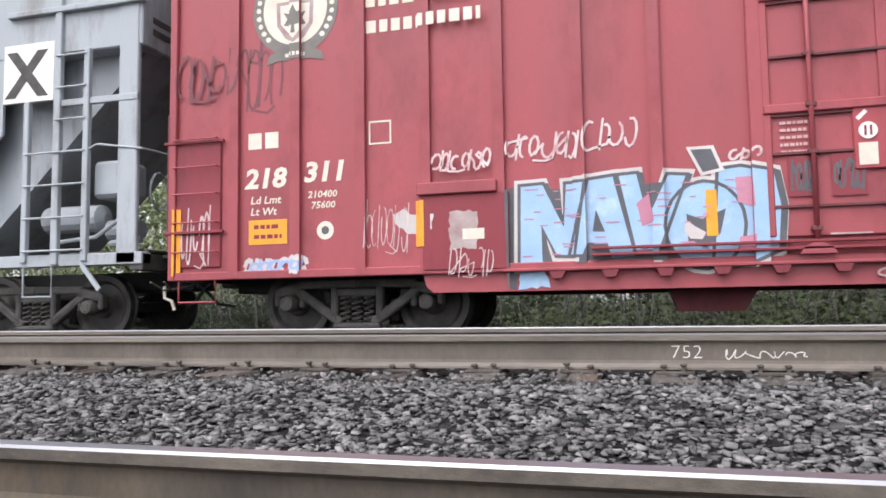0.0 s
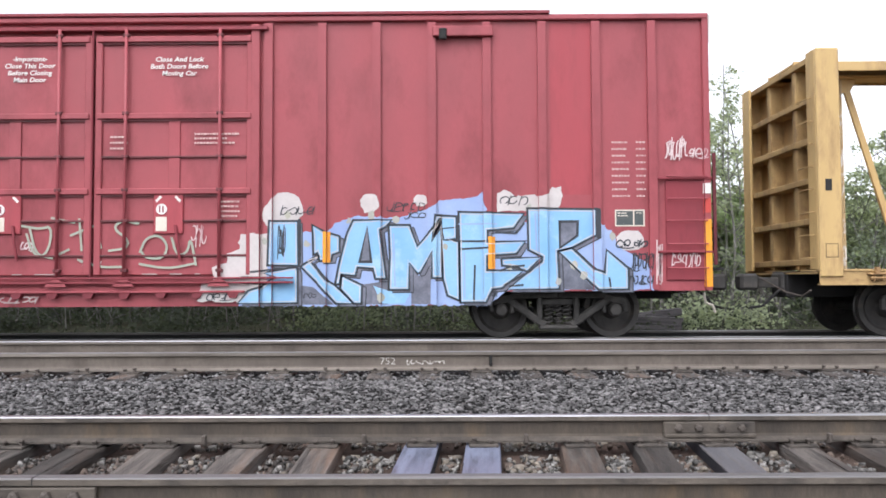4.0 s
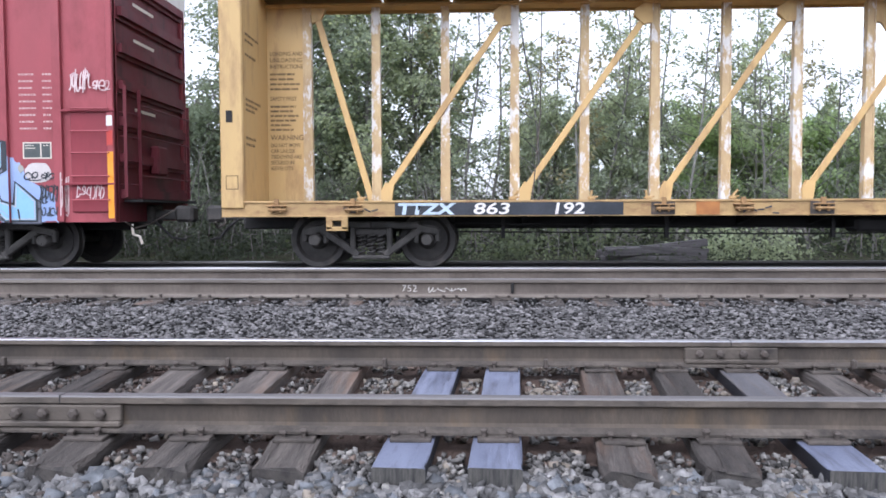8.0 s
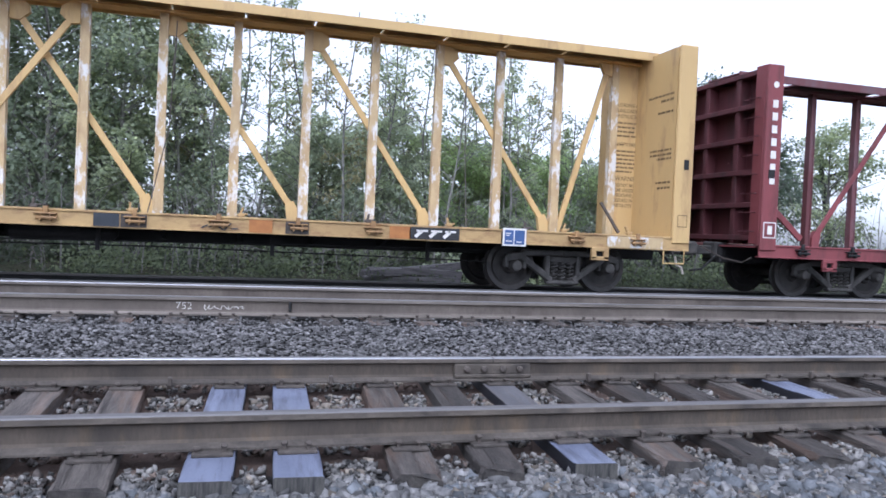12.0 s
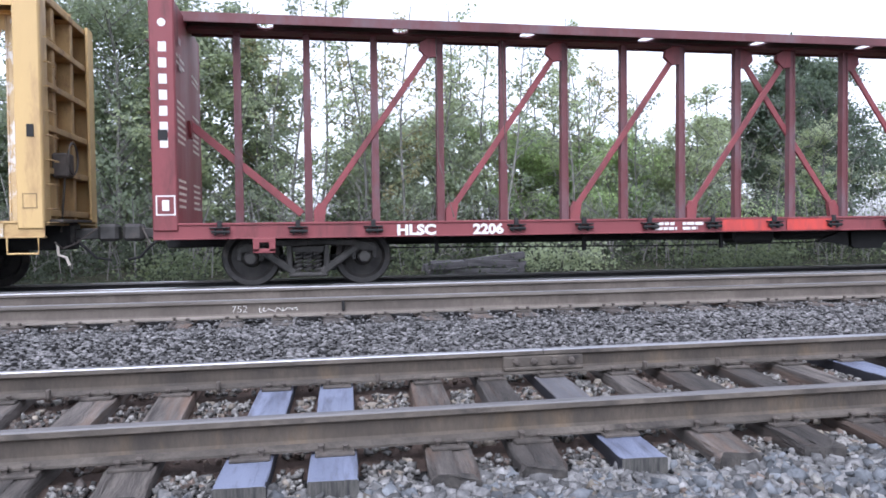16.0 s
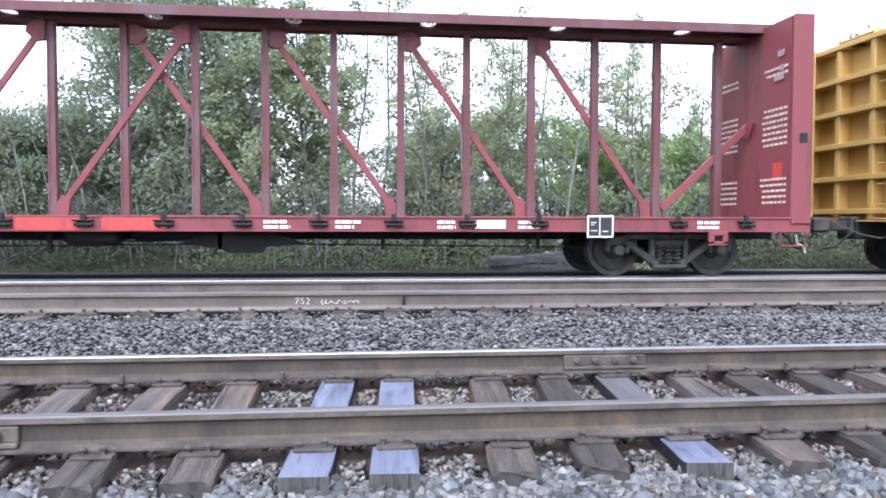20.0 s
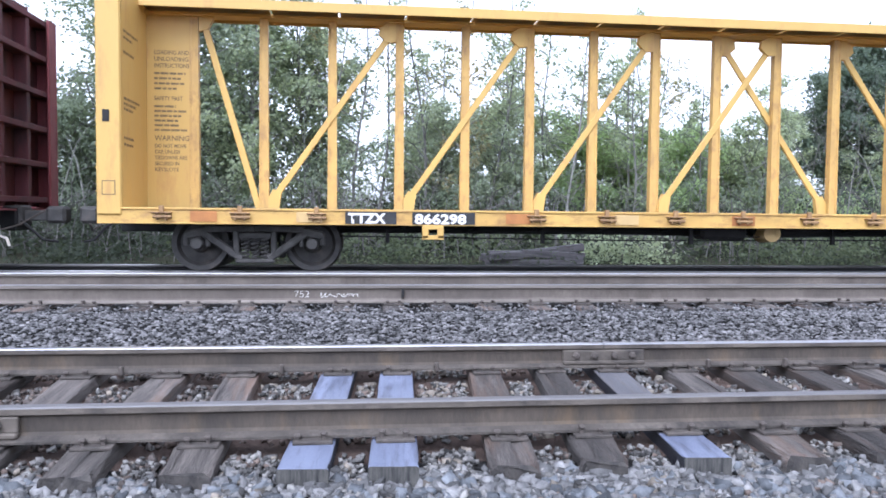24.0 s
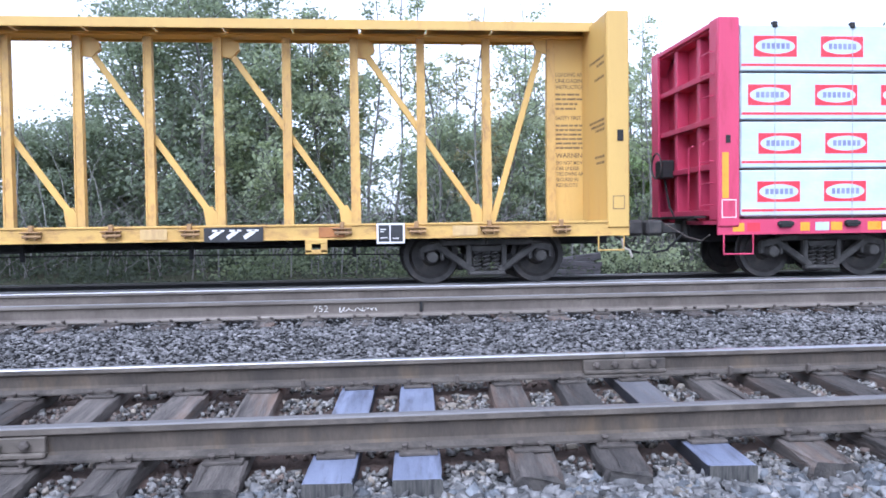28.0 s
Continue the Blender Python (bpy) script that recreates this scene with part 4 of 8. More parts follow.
def add_coupler(car, x, d):
    """Draft gear, coupler head, cut lever and hanging air hose at an end; d: outward direction."""
    s = Solid().box(x - d * 0.3, x + d * 0.45, -0.09, 0.09, 0.72, 0.90, 0.02).box(x + d * 0.4, x + d * 0.72, -0.17, 0.15, 0.68, 0.97, 0.05)
    s.box(x - d * 0.25, x + d * 0.05, -0.22, 0.22, 0.64, 0.98, 0.03)
    part("coupler", s, M["grime"], car, "dark cast steel coupler")
    h = Solid().tube([(x + d * 0.1, -0.35, 0.72), (x + d * 0.25, -0.36, 0.6), (x + d * 0.42, -0.32, 0.42), (x + d * 0.62, -0.2, 0.38)], 0.024, 6)
    part("air_hose", h, M["black"], car, "black rubber air hose")
    if d > 0:
        part("angle_cock", Solid().tube([(x + 0.03, -1.0, 0.66), (x + 0.05, -1.02, 0.5), (x + 0.16, -1.02, 0.46), (x + 0.2, -1.02, 0.34)], 0.022, 6), M["cream"], car, "pale painted angle cock")
    r = Solid().tube([(x + d * 0.12, -1.42, 0.70), (x + d * 0.16, -1.2, 0.60), (x + d * 0.2, -0.7, 0.66), (x + d * 0.4, -0.15, 0.9)], 0.014, 5)
    part("cut_lever", r, M["iron"], car)


def grab(s, x0, x1, y, z, out=0.07, r=0.011):
    s.tube([(x0, y, z), (x0, y - out, z), (x1, y - out, z), (x1, y, z)], r, 5)


def add_stirrup(car, x, z0, mat, y=-1.47, w=0.5, drop=0.33):
    part("sill_step", Solid().tube([(x - w / 2, y, z0), (x - w / 2, y, z0 - drop), (x + w / 2, y, z0 - drop), (x + w / 2, y, z0)], 0.016, 5), mat, car)


def wear_bars(s, rng, x0, x1, z, y, h=0.035, gap=0.045):
    x = x0
    while x < x1:
        w = rng.uniform(0.05, 0.16)
        s.box(x, min(x + w, x1), y - 0.003, y, z, z + h)
        x += w + gap * rng.uniform(0.4, 0.8)


def bulkhead(car, d, x_end, paint_mat, top, deck, ribs=6, end_mat=None):
    """An end wall: d is the outward direction along x."""
    plate = Solid()
    xi = x_end - d * 0.36          # inner face
    plate.box(xi - d * 0.0, xi + d * 0.03, -1.42, 1.42, deck, top - 0.02)
    part("bulkhead_plate", plate, paint_mat, car)
    if end_mat:
        a, b = sorted((xi + d * 0.03, xi + d * 0.036))
        part("outer_sheet", Solid().box(a, b, -1.42, 1.42, deck, top - 0.03), end_mat, car)
    for side in (-1, 1):
        col = Solid()
        # near column: a deep folded channel
        a, b = sorted((x_end, x_end - d * 0.36))
        y0, y1 = sorted((side * 1.5, side * 1.43))
        col.box(a, b, y0, y1, deck - 0.12, top, 0.02)
        y0, y1 = sorted((side * 1.43, side * 1.15))
        a, b = sorted((x_end, x_end - d * 0.05))
        col.box(a, b, y0, y1, deck, top, 0.01)
        part("corner_post", col, paint_mat, car)
    for z in np.linspace(deck + 0.12, top - 0.08, ribs):
        a, b = sorted((xi + d * 0.03, x_end - d * 0.06))
        part("end_rib", Solid().box(a, b, -1.42, 1.42, z - 0.05, z + 0.05, 0.01), end_mat or paint_mat, car)
    for y in (-0.5, 0.5):
        a, b = sorted((xi + d * 0.03, x_end - d * 0.10))
        part("end_stiffener", Solid().box(a, b, y - 0.07, y + 0.07, deck, top - 0.05, 0.012), end_mat or paint_mat, car)
    for z in np.arange(1.2, 3.9, 0.36):
        lad = Solid().tube([(x_end, -1.32, z), (x_end + d * 0.06, -1.32, z), (x_end + d * 0.06, -0.92, z), (x_end, -0.92, z)], 0.011, 5)
        part("end_rung", lad, end_mat or paint_mat, car)


def centre_beam(name, label, s_mid, length, pitch, body, post_mat, end_brace=False, top=4.33, deck=0.96, holes=False, winch=None, sill_mat=None, clear=(), post_w=1.0, end_mat=None):
    """A centre-beam flat car: deck, end bulkheads, row of posts under a wide top chord, diagonals."""
    car = thing(name, label, "flat car", "cars of the freight train", pose(s_mid, TRAIN[0], RIDE))
    half = length / 2
    sill_mat = sill_mat or body
    for side in (-1, 1):
        s = Solid()
        y = side * 1.47
        y0, y1 = sorted((y, y - side * 0.025))
        s.box(-half, half, y0, y1, deck - 0.24, deck - 0.02)
        y0, y1 = sorted((y + side * 0.02, y - side * 0.12))
        s.box(-half, half, y0, y1, deck - 0.035, deck, 0.006)
        y0, y1 = sorted((y + side * 0.015, y - side * 0.1))
        s.box(-half, half, y0, y1, deck - 0.25, deck - 0.225, 0.004)
        part("side_sill", s, sill_mat, car)
    part("centre_sill", Solid().box(-half, half, -0.3, 0.3, 0.56, deck - 0.02, 0.02), M["black"], car)
    dk = Solid().box(-half, half, -1.36, 1.36, deck - 0.07, deck - 0.04)
    part("deck", dk, sill_mat, car)
    for x in np.arange(-half + 1.2, half - 0.9, pitch):
        part("cross_bearer", Solid().slab([(-1.42, deck - 0.2), (-0.3, 0.62), (0.3, 0.62), (1.42, deck - 0.2), (1.42, deck - 0.08), (-1.42, deck - 0.08)], x - 0.03, x + 0.03, "yz"), M["black"], car)
    # row of posts
    xs = [(k - 8.5) * pitch + 0.1 for k in range(18)]
    zt = top - 0.10
    post = Solid()
    q = post_w
    post.slab([(-0.065 * q, deck - 0.04), (0.065 * q, deck - 0.04), (0.05 * q, zt), (-0.05 * q, zt)], -0.055, -0.035)
    for e in (-1, 1):
        post.slab([(e * 0.07 * q - 0.013, deck - 0.04), (e * 0.07 * q + 0.013, deck - 0.04), (e * 0.056 * q + 0.013, zt), (e * 0.056 * q - 0.013, zt)], -0.07, 0.07)
    shared = post.mesh("post", post_mat)
    for x in xs:
        part("post", shared, None, car, at=pose(x, 0, 0))
    # top chord: plate with side lips; oval openings between the posts on some cars
    chord = Solid()
    for side in (-1, 1):
        y0, y1 = sorted((side * 0.52, side * 0.49))
        chord.box(-half + 0.1, half - 0.1, y0, y1, top - 0.10, top + 0.06, 0.006)
        y0, y1 = sorted((side * 0.49, side * 0.27))
        chord.box(-half + 0.1, half - 0.1, y0, y1, top - 0.0, top + 0.03)
    chord_mat = post_mat if holes else body
    part("top_chord", chord, chord_mat, car)
    plate = Solid()
    if holes:
        edges = [-half + 0.1]
        for k in range(-8, 9):
            if k % 2 == 0:
                edges += [k * pitch - 0.16, k * pitch + 0.16]
        edges.append(half - 0.1)
        for a, b in zip(edges[::2], edges[1::2]):
            plate.box(a, b, -0.27, 0.27, top, top + 0.03)
        # each opening is an oval: the plate on both sides of it ends in half an oval
        for b in edges[1:-1:2]:
            c = b + 0.16
            for d in (-1, 1):
                arc = [(c + d * 0.14 * math.sin(u), 0.24 * math.cos(u)) for u in np.linspace(0, math.pi, 9)]
                plate.slab([(c, 0.27), *arc, (c, -0.27), (c + d * 0.16, -0.27), (c + d * 0.16, 0.27)], top, top + 0.03, "xy")
    else:
        # a small drain slot beside every post
        edges = [-half + 0.1]
        for x in xs[1:-1]:
            edges += [x + 0.09, x + 0.128]
        edges.append(half - 0.1)
        for a, b in zip(edges[::2], edges[1::2]):
            plate.box(a, b, -0.27, 0.27, top, top + 0.03)
    plate.box(-half + 0.1, half - 0.1, -0.16, 0.16, top - 0.13, top - 0.09)
    part("chord_plate", plate, chord_mat, car)
    # diagonals
    lo, hi = deck + 0.02, top - 0.28
    runs = [(k, k + 2) for k in (1, 3, 5, 7)] + [(17 - k, 15 - k) for k in (1, 3, 5, 7)]
    for k, (a, b) in enumerate(runs):
        d = 1 if b > a else -1
        y = -0.06 if d > 0 else 0.06
        part("diagonal", Solid().bar((xs[a] + d * 0.14, y, lo + 0.12), (xs[b] - d * 0.13, y, hi), 0.108, 0.05, 0.008), body, car)
        part("gusset", Solid().slab([(xs[b] - d * 0.07, top - 0.12), (xs[b] - d * 0.07, hi - 0.18), (xs[b] - d * 0.22, hi - 0.2), (xs[b] - d * 0.37, hi - 0.06), (xs[b] - d * 0.35, hi + 0.06), (xs[b] - d * 0.2, top - 0.12)][::d], y - 0.05, y + 0.05), body, car)
        part("gusset", Solid().slab([(xs[a] + d * 0.08, deck), (xs[a] + d * 0.26, deck), (xs[a] + d * 0.30, deck + 0.28), (xs[a] + d * 0.16, deck + 0.34), (xs[a] + d * 0.08, deck + 0.2)][::d], y - 0.05, y + 0.05), body, car)
    for a, b in ((0, 1), (17, 16)):
        d = 1 if b > a else -1
        if end_brace:
            part("diagonal", Solid().bar((-d * (half - 0.35), 0, 2.65), (xs[b] - d * 0.12, 0, deck + 0.15), 0.13, 0.06, 0.008), body, car)
        else:
            part("diagonal", Solid().bar((xs[a] + d * 0.16, 0, hi + 0.05), (xs[b] - d * 0.09, 0, deck + 0.0), 0.11, 0.06, 0.008), body, car)
            part("gusset", Solid().slab([(xs[a] + d * 0.08, top - 0.12), (xs[a] + d * 0.08, hi - 0.1), (xs[a] + d * 0.24, hi - 0.05), (xs[a] + d * 0.34, top - 0.12)], -0.05, 0.05), body, car)
    for d in (-1, 1):
        if not end_brace:
            # solid web between the end wall and the first post
            a, b = sorted((d * (half - 0.34), xs[17 if d > 0 else 0]))
            part("end_web", Solid().box(a, b, -0.025, 0.025, deck - 0.03, top - 0.1), body, car)
        bulkhead(car, d, d * half, body, top, deck, 6, end_mat)
        if d > 0:
            add_stirrup(car, half - 0.3, deck - 0.24, body, w=0.42, drop=0.24)
        add_truck(car, d * (half - 2.28))
        add_coupler(car, d * half, d)
    # tie-down winches along the side sill
    winch = winch or M["iron"]
    w = Solid().box(-0.08, -0.055, -1.545, -1.46, deck - 0.19, deck - 0.085, 0.008).box(0.055, 0.08, -1.545, -1.46, deck - 0.19, deck - 0.085, 0.008)
    w.box(-0.15, 0.15, -1.56, -1.45, deck - 0.088, deck - 0.066, 0.006)
    w.box(-0.035, 0.035, -1.53, -1.47, deck - 0.068, deck + 0.03, 0.008)
    w.tube([(-0.12, -1.525, deck - 0.14), (0.15, -1.525, deck - 0.14)], 0.026, 7)
    wm = w.mesh("winch", winch)
    for k in range(-9, 9):
        x = (k + 0.42) * pitch
        if all(not a - 0.15 < x < b + 0.15 for a, b in clear):
            part("winch", wm, None, car, at=pose(x, 0, 0))
    # brake rod, hangers, reservoir under the deck
    rig = Solid()
    rig.tube([(-half + 3.6, -0.75, 0.52), (-2.2, -0.75, 0.47), (2.0, -0.75, 0.50), (half - 3.6, -0.75, 0.44)], 0.012, 5)
    rig.tube([(-half + 3.6, -0.95, 0.66), (0.0, -0.95, 0.55), (half - 3.6, -0.95, 0.66)], 0.012, 5)
    for x in np.arange(-half + 4.4, half - 4, 2.6):
        rig.box(x - 0.03, x + 0.03, -0.98, -0.92, 0.42, deck - 0.2)
    part("brake_rigging", rig, M["black"], car, "thin dark brake rods and hangers")
    part("air_reservoir", Solid().tube([(-0.2, -0.75, 0.68), (-0.12, -0.75, 0.68), (1.3, -0.75, 0.68), (1.38, -0.75, 0.68)], [0.05, 0.13, 0.13, 0.05], 14), M["black"], car, "black air reservoir")
    part("brake_cylinder", Solid().box(-1.15, -0.32, -1.0, -0.6, 0.5, 0.74, 0.05), M["black"], car)
    return car

# ---- the cars, front to back ----
M["spray_blue"] = material("light_blue_spray_paint", (0.20, 0.41, 0.66), (0.31, 0.53, 0.74), 0.5, 0, 1.2, 30, 0.04, (0.45, 0.62, 0.76), 1.4, 0.3)
M["spray_pale"] = material("pale_blue_spray_paint", (0.27, 0.42, 0.62), (0.38, 0.53, 0.70), 0.5, 0, 2.0, 30, 0.04, (0.5, 0.62, 0.72), 2.2, 0.3)
M["spray_pink"] = material("dull_pink_spray_paint", (0.45, 0.18, 0.26), (0.55, 0.26, 0.34), 0.5, 0, 1.5, 30, 0.04)
M["spray_violet"] = material("periwinkle_spray_paint", (0.25, 0.34, 0.58), (0.36, 0.46, 0.68), 0.5, 0, 1.5, 30, 0.04)
M["spray_white"] = material("white_spray_paint", (0.46, 0.41, 0.40), (0.66, 0.62, 0.60), 0.5, 0, 1.5, 30, 0.04)
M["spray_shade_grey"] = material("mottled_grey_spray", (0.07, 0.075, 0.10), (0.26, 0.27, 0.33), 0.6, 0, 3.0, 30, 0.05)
M["panel_grey"] = material("dark_grey_panel", (0.06, 0.072, 0.07), (0.10, 0.112, 0.108), 0.6, 0, 4, 40, 0.05)
M["spray_black"] = material("black_spray_paint", (0.02, 0.025, 0.03), (0.06, 0.065, 0.08), 0.5, 0, 2, 30, 0.04)
M["grease"] = material("black_grease", (0.03, 0.026, 0.024), (0.10, 0.08, 0.065), 0.6, 0, 5, 40, 0.2, (0.3, 0.2, 0.1), 6, 0.3)
M["spray_faded"] = material("thin_faded_spray_paint", (0.52, 0.37, 0.37), (0.74, 0.64, 0.62), 0.55, 0, 2.5, 40, 0.04, (0.36, 0.1, 0.12), 4.0, 0.4)
M["lettering_faded"] = material("faded_small_lettering", (0.46, 0.25, 0.25), (0.66, 0.52, 0.48), 0.6, 0, 4, 40, 0.04)
M["spray_grey"] = material("dark_grey_spray_paint", (0.07, 0.07, 0.08), (0.13, 0.13, 0.145), 0.5, 0, 2, 30, 0.04)
M["spray_tan"] = material("tan_spray_paint", (0.33, 0.34, 0.33), (0.47, 0.44, 0.33), 0.5, 0, 3, 30, 0.04)
M["spray_thin"] = material("thin_dark_overspray", (0.13, 0.045, 0.055), (0.23, 0.06, 0.072), 0.6, 0, 3, 30, 0.04)
M["spray_green"] = material("faded_green_spray_paint", (0.30, 0.32, 0.26), (0.42, 0.44, 0.36), 0.6, 0, 2, 30, 0.04)
M["red_patch"] = paint("fresh_red_patch", (0.56, 0.07, 0.055), 0.5, (0.26, 0.055, 0.055), 0.5, stain_scale=3.5)
M["faded_red"] = paint("chalky_red_paint", (0.385, 0.066, 0.08), 0.6, (0.27, 0.05, 0.06), 0.4)


M["emblem_grey"] = material("faded_emblem_grey", (0.13, 0.12, 0.11), (0.22, 0.2, 0.18), 0.6, 0, 4, 40, 0.05)
M["smudge"] = material("dirty_pale_smear", (0.30, 0.19, 0.19), (0.50, 0.43, 0.41), 0.6, 0, 5, 40, 0.05)


def box_car():
    mid = 2.82
    car = thing("box_car", "faded red box car with double plug doors and blue graffiti", "box car", "cars of the freight train", pose(mid, TRAIN[0], RIDE))
    red = M["box_red"]
    half = 9.5
    ribs = [x - mid for x in (-5.76, -4.93, -4.09, -3.29, -2.43, -1.55, -0.73, 5.45, 6.29, 7.14, 8.0, 8.86, 9.72, 10.56, 11.43)]
    d0, d1, dm = 0.27 - mid, 5.25 - mid, 2.71 - mid
    for a, b, y in ((-half, d0, -1.43), (d1, half, -1.43), (d0, d1, -1.41), (-half, half, 1.43)):
        part("side_wall", Solid().box(a, b, y - 0.03, y + 0.03, 0.70, 4.98), red, car)
    for d in (-1, 1):
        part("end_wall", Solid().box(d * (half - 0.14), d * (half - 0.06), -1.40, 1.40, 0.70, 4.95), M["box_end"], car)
    part("floor", Solid().box(-half + 0.15, half - 0.15, -1.38, 1.38, 0.80, 0.95), M["black"], car)
    rib = Solid().slab([(-0.065, 0.72), (0.065, 0.72), (0.065, 4.92), (-0.065, 4.92)], -1.52, -1.46)
    rm = rib.mesh("side_post", red)
    for x in ribs:
        part("side_post", rm, None, car, at=pose(x, 0, 0))
        part("side_post", rm, None, car, at=pose(x, 2.98, 0))
    for d in (-1, 1):
        part("corner_post", Solid().box(d * half, d * (half - 0.1), -1.52, -1.36, 0.70, 4.98, 0.01), red, car)
        part("corner_post", Solid().box(d * half, d * (half - 0.1), 1.36, 1.52, 0.70, 4.98, 0.01), red, car)
    # roof: shallow gable over the eaves, with the raised dark walkway edge along the middle
    part("eave", Solid().box(-half, half, -1.53, -1.40, 4.94, 5.03, 0.015), red, car)
    part("eave", Solid().box(-half, half, 1.40, 1.53, 4.94, 5.03, 0.015), red, car)
    part("roof", Solid().slab([(-1.5, 5.0), (1.5, 5.0), (1.5, 5.03), (0, 5.16), (-1.5, 5.03)], -half, half, "yz"), M["box_red_dark"], car, "dull red metal roof")
    part("roof_edge", Solid().box(-4.1 - mid, 9.85 - mid, -1.56, -1.45, 5.03, 5.085, 0.01), M["box_red_dark"], car)
    # deep side sill between the trucks
    sill = [(-3.34, 0.70), (-3.30, 0.56), (-3.22, 0.49), (8.68, 0.49), (8.84, 0.56), (8.90, 0.70)]
    part("side_sill", Solid().slab([(x - mid, z) for x, z in sill], -1.459, -1.40), red, car)
    part("side_sill", Solid().slab([(x - mid, z) for x, z in sill], 1.44, 1.50), red, car)
    part("sill_ledge", Solid().box(-2.4 - mid, 5.1 - mid, -1.56, -1.455, 0.70, 0.735, 0.008), red, car)
    part("bottom_rail", Solid().box(-half, 5.1 - mid, -1.515, -1.455, 0.70, 0.80, 0.01), red, car)
    for x in np.arange(-1.8, 5.0, 0.56):
        part("sill_bracket", Solid().slab([(-0.05, 0.62), (0.05, 0.62), (0.09, 0.70), (-0.09, 0.70)], -1.55, -1.455), M["box_red_dark"], car, at=pose(x - mid, 0, 0))
    part("centre_sill", Solid().box(-half + 0.3, half - 0.3, -0.35, 0.35, 0.55, 0.82, 0.02), M["black"], car)
    part("brake_box", Solid().slab([(-0.55 - mid, 0.24), (0.15 - mid, 0.24), (0.3 - mid, 0.5), (-0.65 - mid, 0.5)], -0.9, -0.3), M["box_end"], car, "dark red box under the sill")
    # plug doors
    for k, (a, b) in enumerate(((d0 + 0.06, dm - 0.05), (dm + 0.07, d1 - 0.06))):
        door = part("door", Solid().box(a, b, -1.495, -1.445, 0.98, 4.72, 0.01), red, car, "red plug door with locking bars")
        for z in (4.66, 3.45, 2.27):
            part("door_beam", Solid().box(a, b, -1.56, -1.495, z - 0.04, z + 0.055, 0.012), red, door)
            # dark strip added as the shadow line under the beam
            part("beam_gasket", Solid().box(a + 0.06, b - 0.06, -1.53, -1.495, z - 0.07, z - 0.043), M["rod_dark"], door)
        for z in (2.82, 1.82, 1.28):
            part("door_beam", Solid().box(a + 0.05, b - 0.05, -1.53, -1.495, z - 0.017, z + 0.017, 0.006), M["rod_dark"], door)
        for x in (a + 0.02, b - 0.02):
            part("door_edge", Solid().box(x - 0.055, x + 0.055, -1.535, -1.49, 0.98, 4.74, 0.012), red, door)
        for f in (0.19, 0.80):
            x = a + (b - a) * f
            part("lock_rod", Solid().tube([(x, -1.565, 0.95), (x, -1.565, 4.82)], 0.027, 8), red, door, smooth=True)
            for z in (4.72, 3.5, 2.82, 2.3, 1.82, 1.05):
                part("rod_guide", Solid().box(x - 0.05, x + 0.05, -1.59, -1.5, z - 0.025, z + 0.025, 0.008), M["rod_dark"], door)
            part("roller_bracket", Solid().slab([(x - 0.17, 0.80), (x + 0.17, 0.80), (x + 0.13, 0.86), (x + 0.05, 0.91), (x - 0.05, 0.91), (x - 0.13, 0.86)], -1.59, -1.53), red, door)
        xm = (a + b) / 2
        part("splice_plate", Solid().box(xm - 0.09, xm + 0.09, -1.52, -1.49, 2.32, 3.42, 0.006), red, door)
        box_x = 1.378 - mid if k == 0 else 3.906 - mid
        part("lock_plate", Solid().box(box_x - 0.23, box_x + 0.23, -1.535, -1.495, 1.62, 2.24, 0.01), M["faded_red"], door)
        part("lock_dial", Solid().lathe([(-1.548, 0.0), (-1.548, 0.085), (-1.535, 0.085)], (box_x - 0.1, 2.0), 20), M["white"], door, "white round dial")
        part("lock_dial_slot", Solid().box(box_x - 0.135, box_x - 0.115, -1.552, -1.547, 1.95, 2.05).box(box_x - 0.085, box_x - 0.065, -1.552, -1.547, 1.95, 2.05), M["box_red_dark"], door)
        part("label_plate", Solid().box(box_x - 0.19, box_x - 0.02, -1.541, -1.535, 1.66, 1.88), M["cream"], door, "pale paper label")
        part("lock_handle", Solid().tube([(box_x + 0.12, -1.56, 1.75), (box_x + 0.16, -1.58, 1.5), (box_x + 0.2, -1.57, 1.2)], 0.022, 6), M["box_red_dark"], door)
        for s in (-1, 1):
            part("arrow_mark", Solid().bar((box_x + s * 0.19, -1.537, 2.12), (box_x + s * 0.11, -1.537, 2.2), 0.04, 0.003), M["white"], door)
    for z in (0.86, 0.93):
        part("door_track", Solid().box(d0 - 1.7, d1 + 0.6, -1.59, -1.50, z - 0.015, z + 0.012, 0.004), M["box_red_dark"], car)
    part("upper_track", Solid().box(d0 - 0.2, d1 + 0.2, -1.57, -1.46, 4.80, 4.86, 0.01), M["box_red_dark"], car)
    for x in (d0, d1):
        part("door_post", Solid().box(x - 0.07, x + 0.07, -1.54, -1.44, 0.74, 4.9, 0.012), red, car)
    part("door_seam", Solid().tube([(dm, -1.55, 0.9), (dm, -1.55, 4.8)], 0.016, 6), M["box_red_dark"], car)
    # ladders at both ends
    for x0, x1 in ((-6.62, -5.95), (11.62, 12.28)):
        a, b = x0 - mid, x1 - mid
        pan = part("ladder_panel", Solid().box(a, b, -1.49, -1.46, 0.86, 2.42, 0.01), M["box_red_dark"], car)
        for z in (1.05, 1.42, 1.78, 2.12, 2.47):
            s = Solid()
            grab(s, a + 0.03, b - 0.03, -1.49, z)
            part("rung", s, red, pan)
        for z in (1.3, 2.44):
            part("ladder_bracket", Solid().box(a - 0.12, b + 0.06, -1.535, -1.49, z - 0.02, z + 0.02, 0.008), M["box_red_dark"], pan)
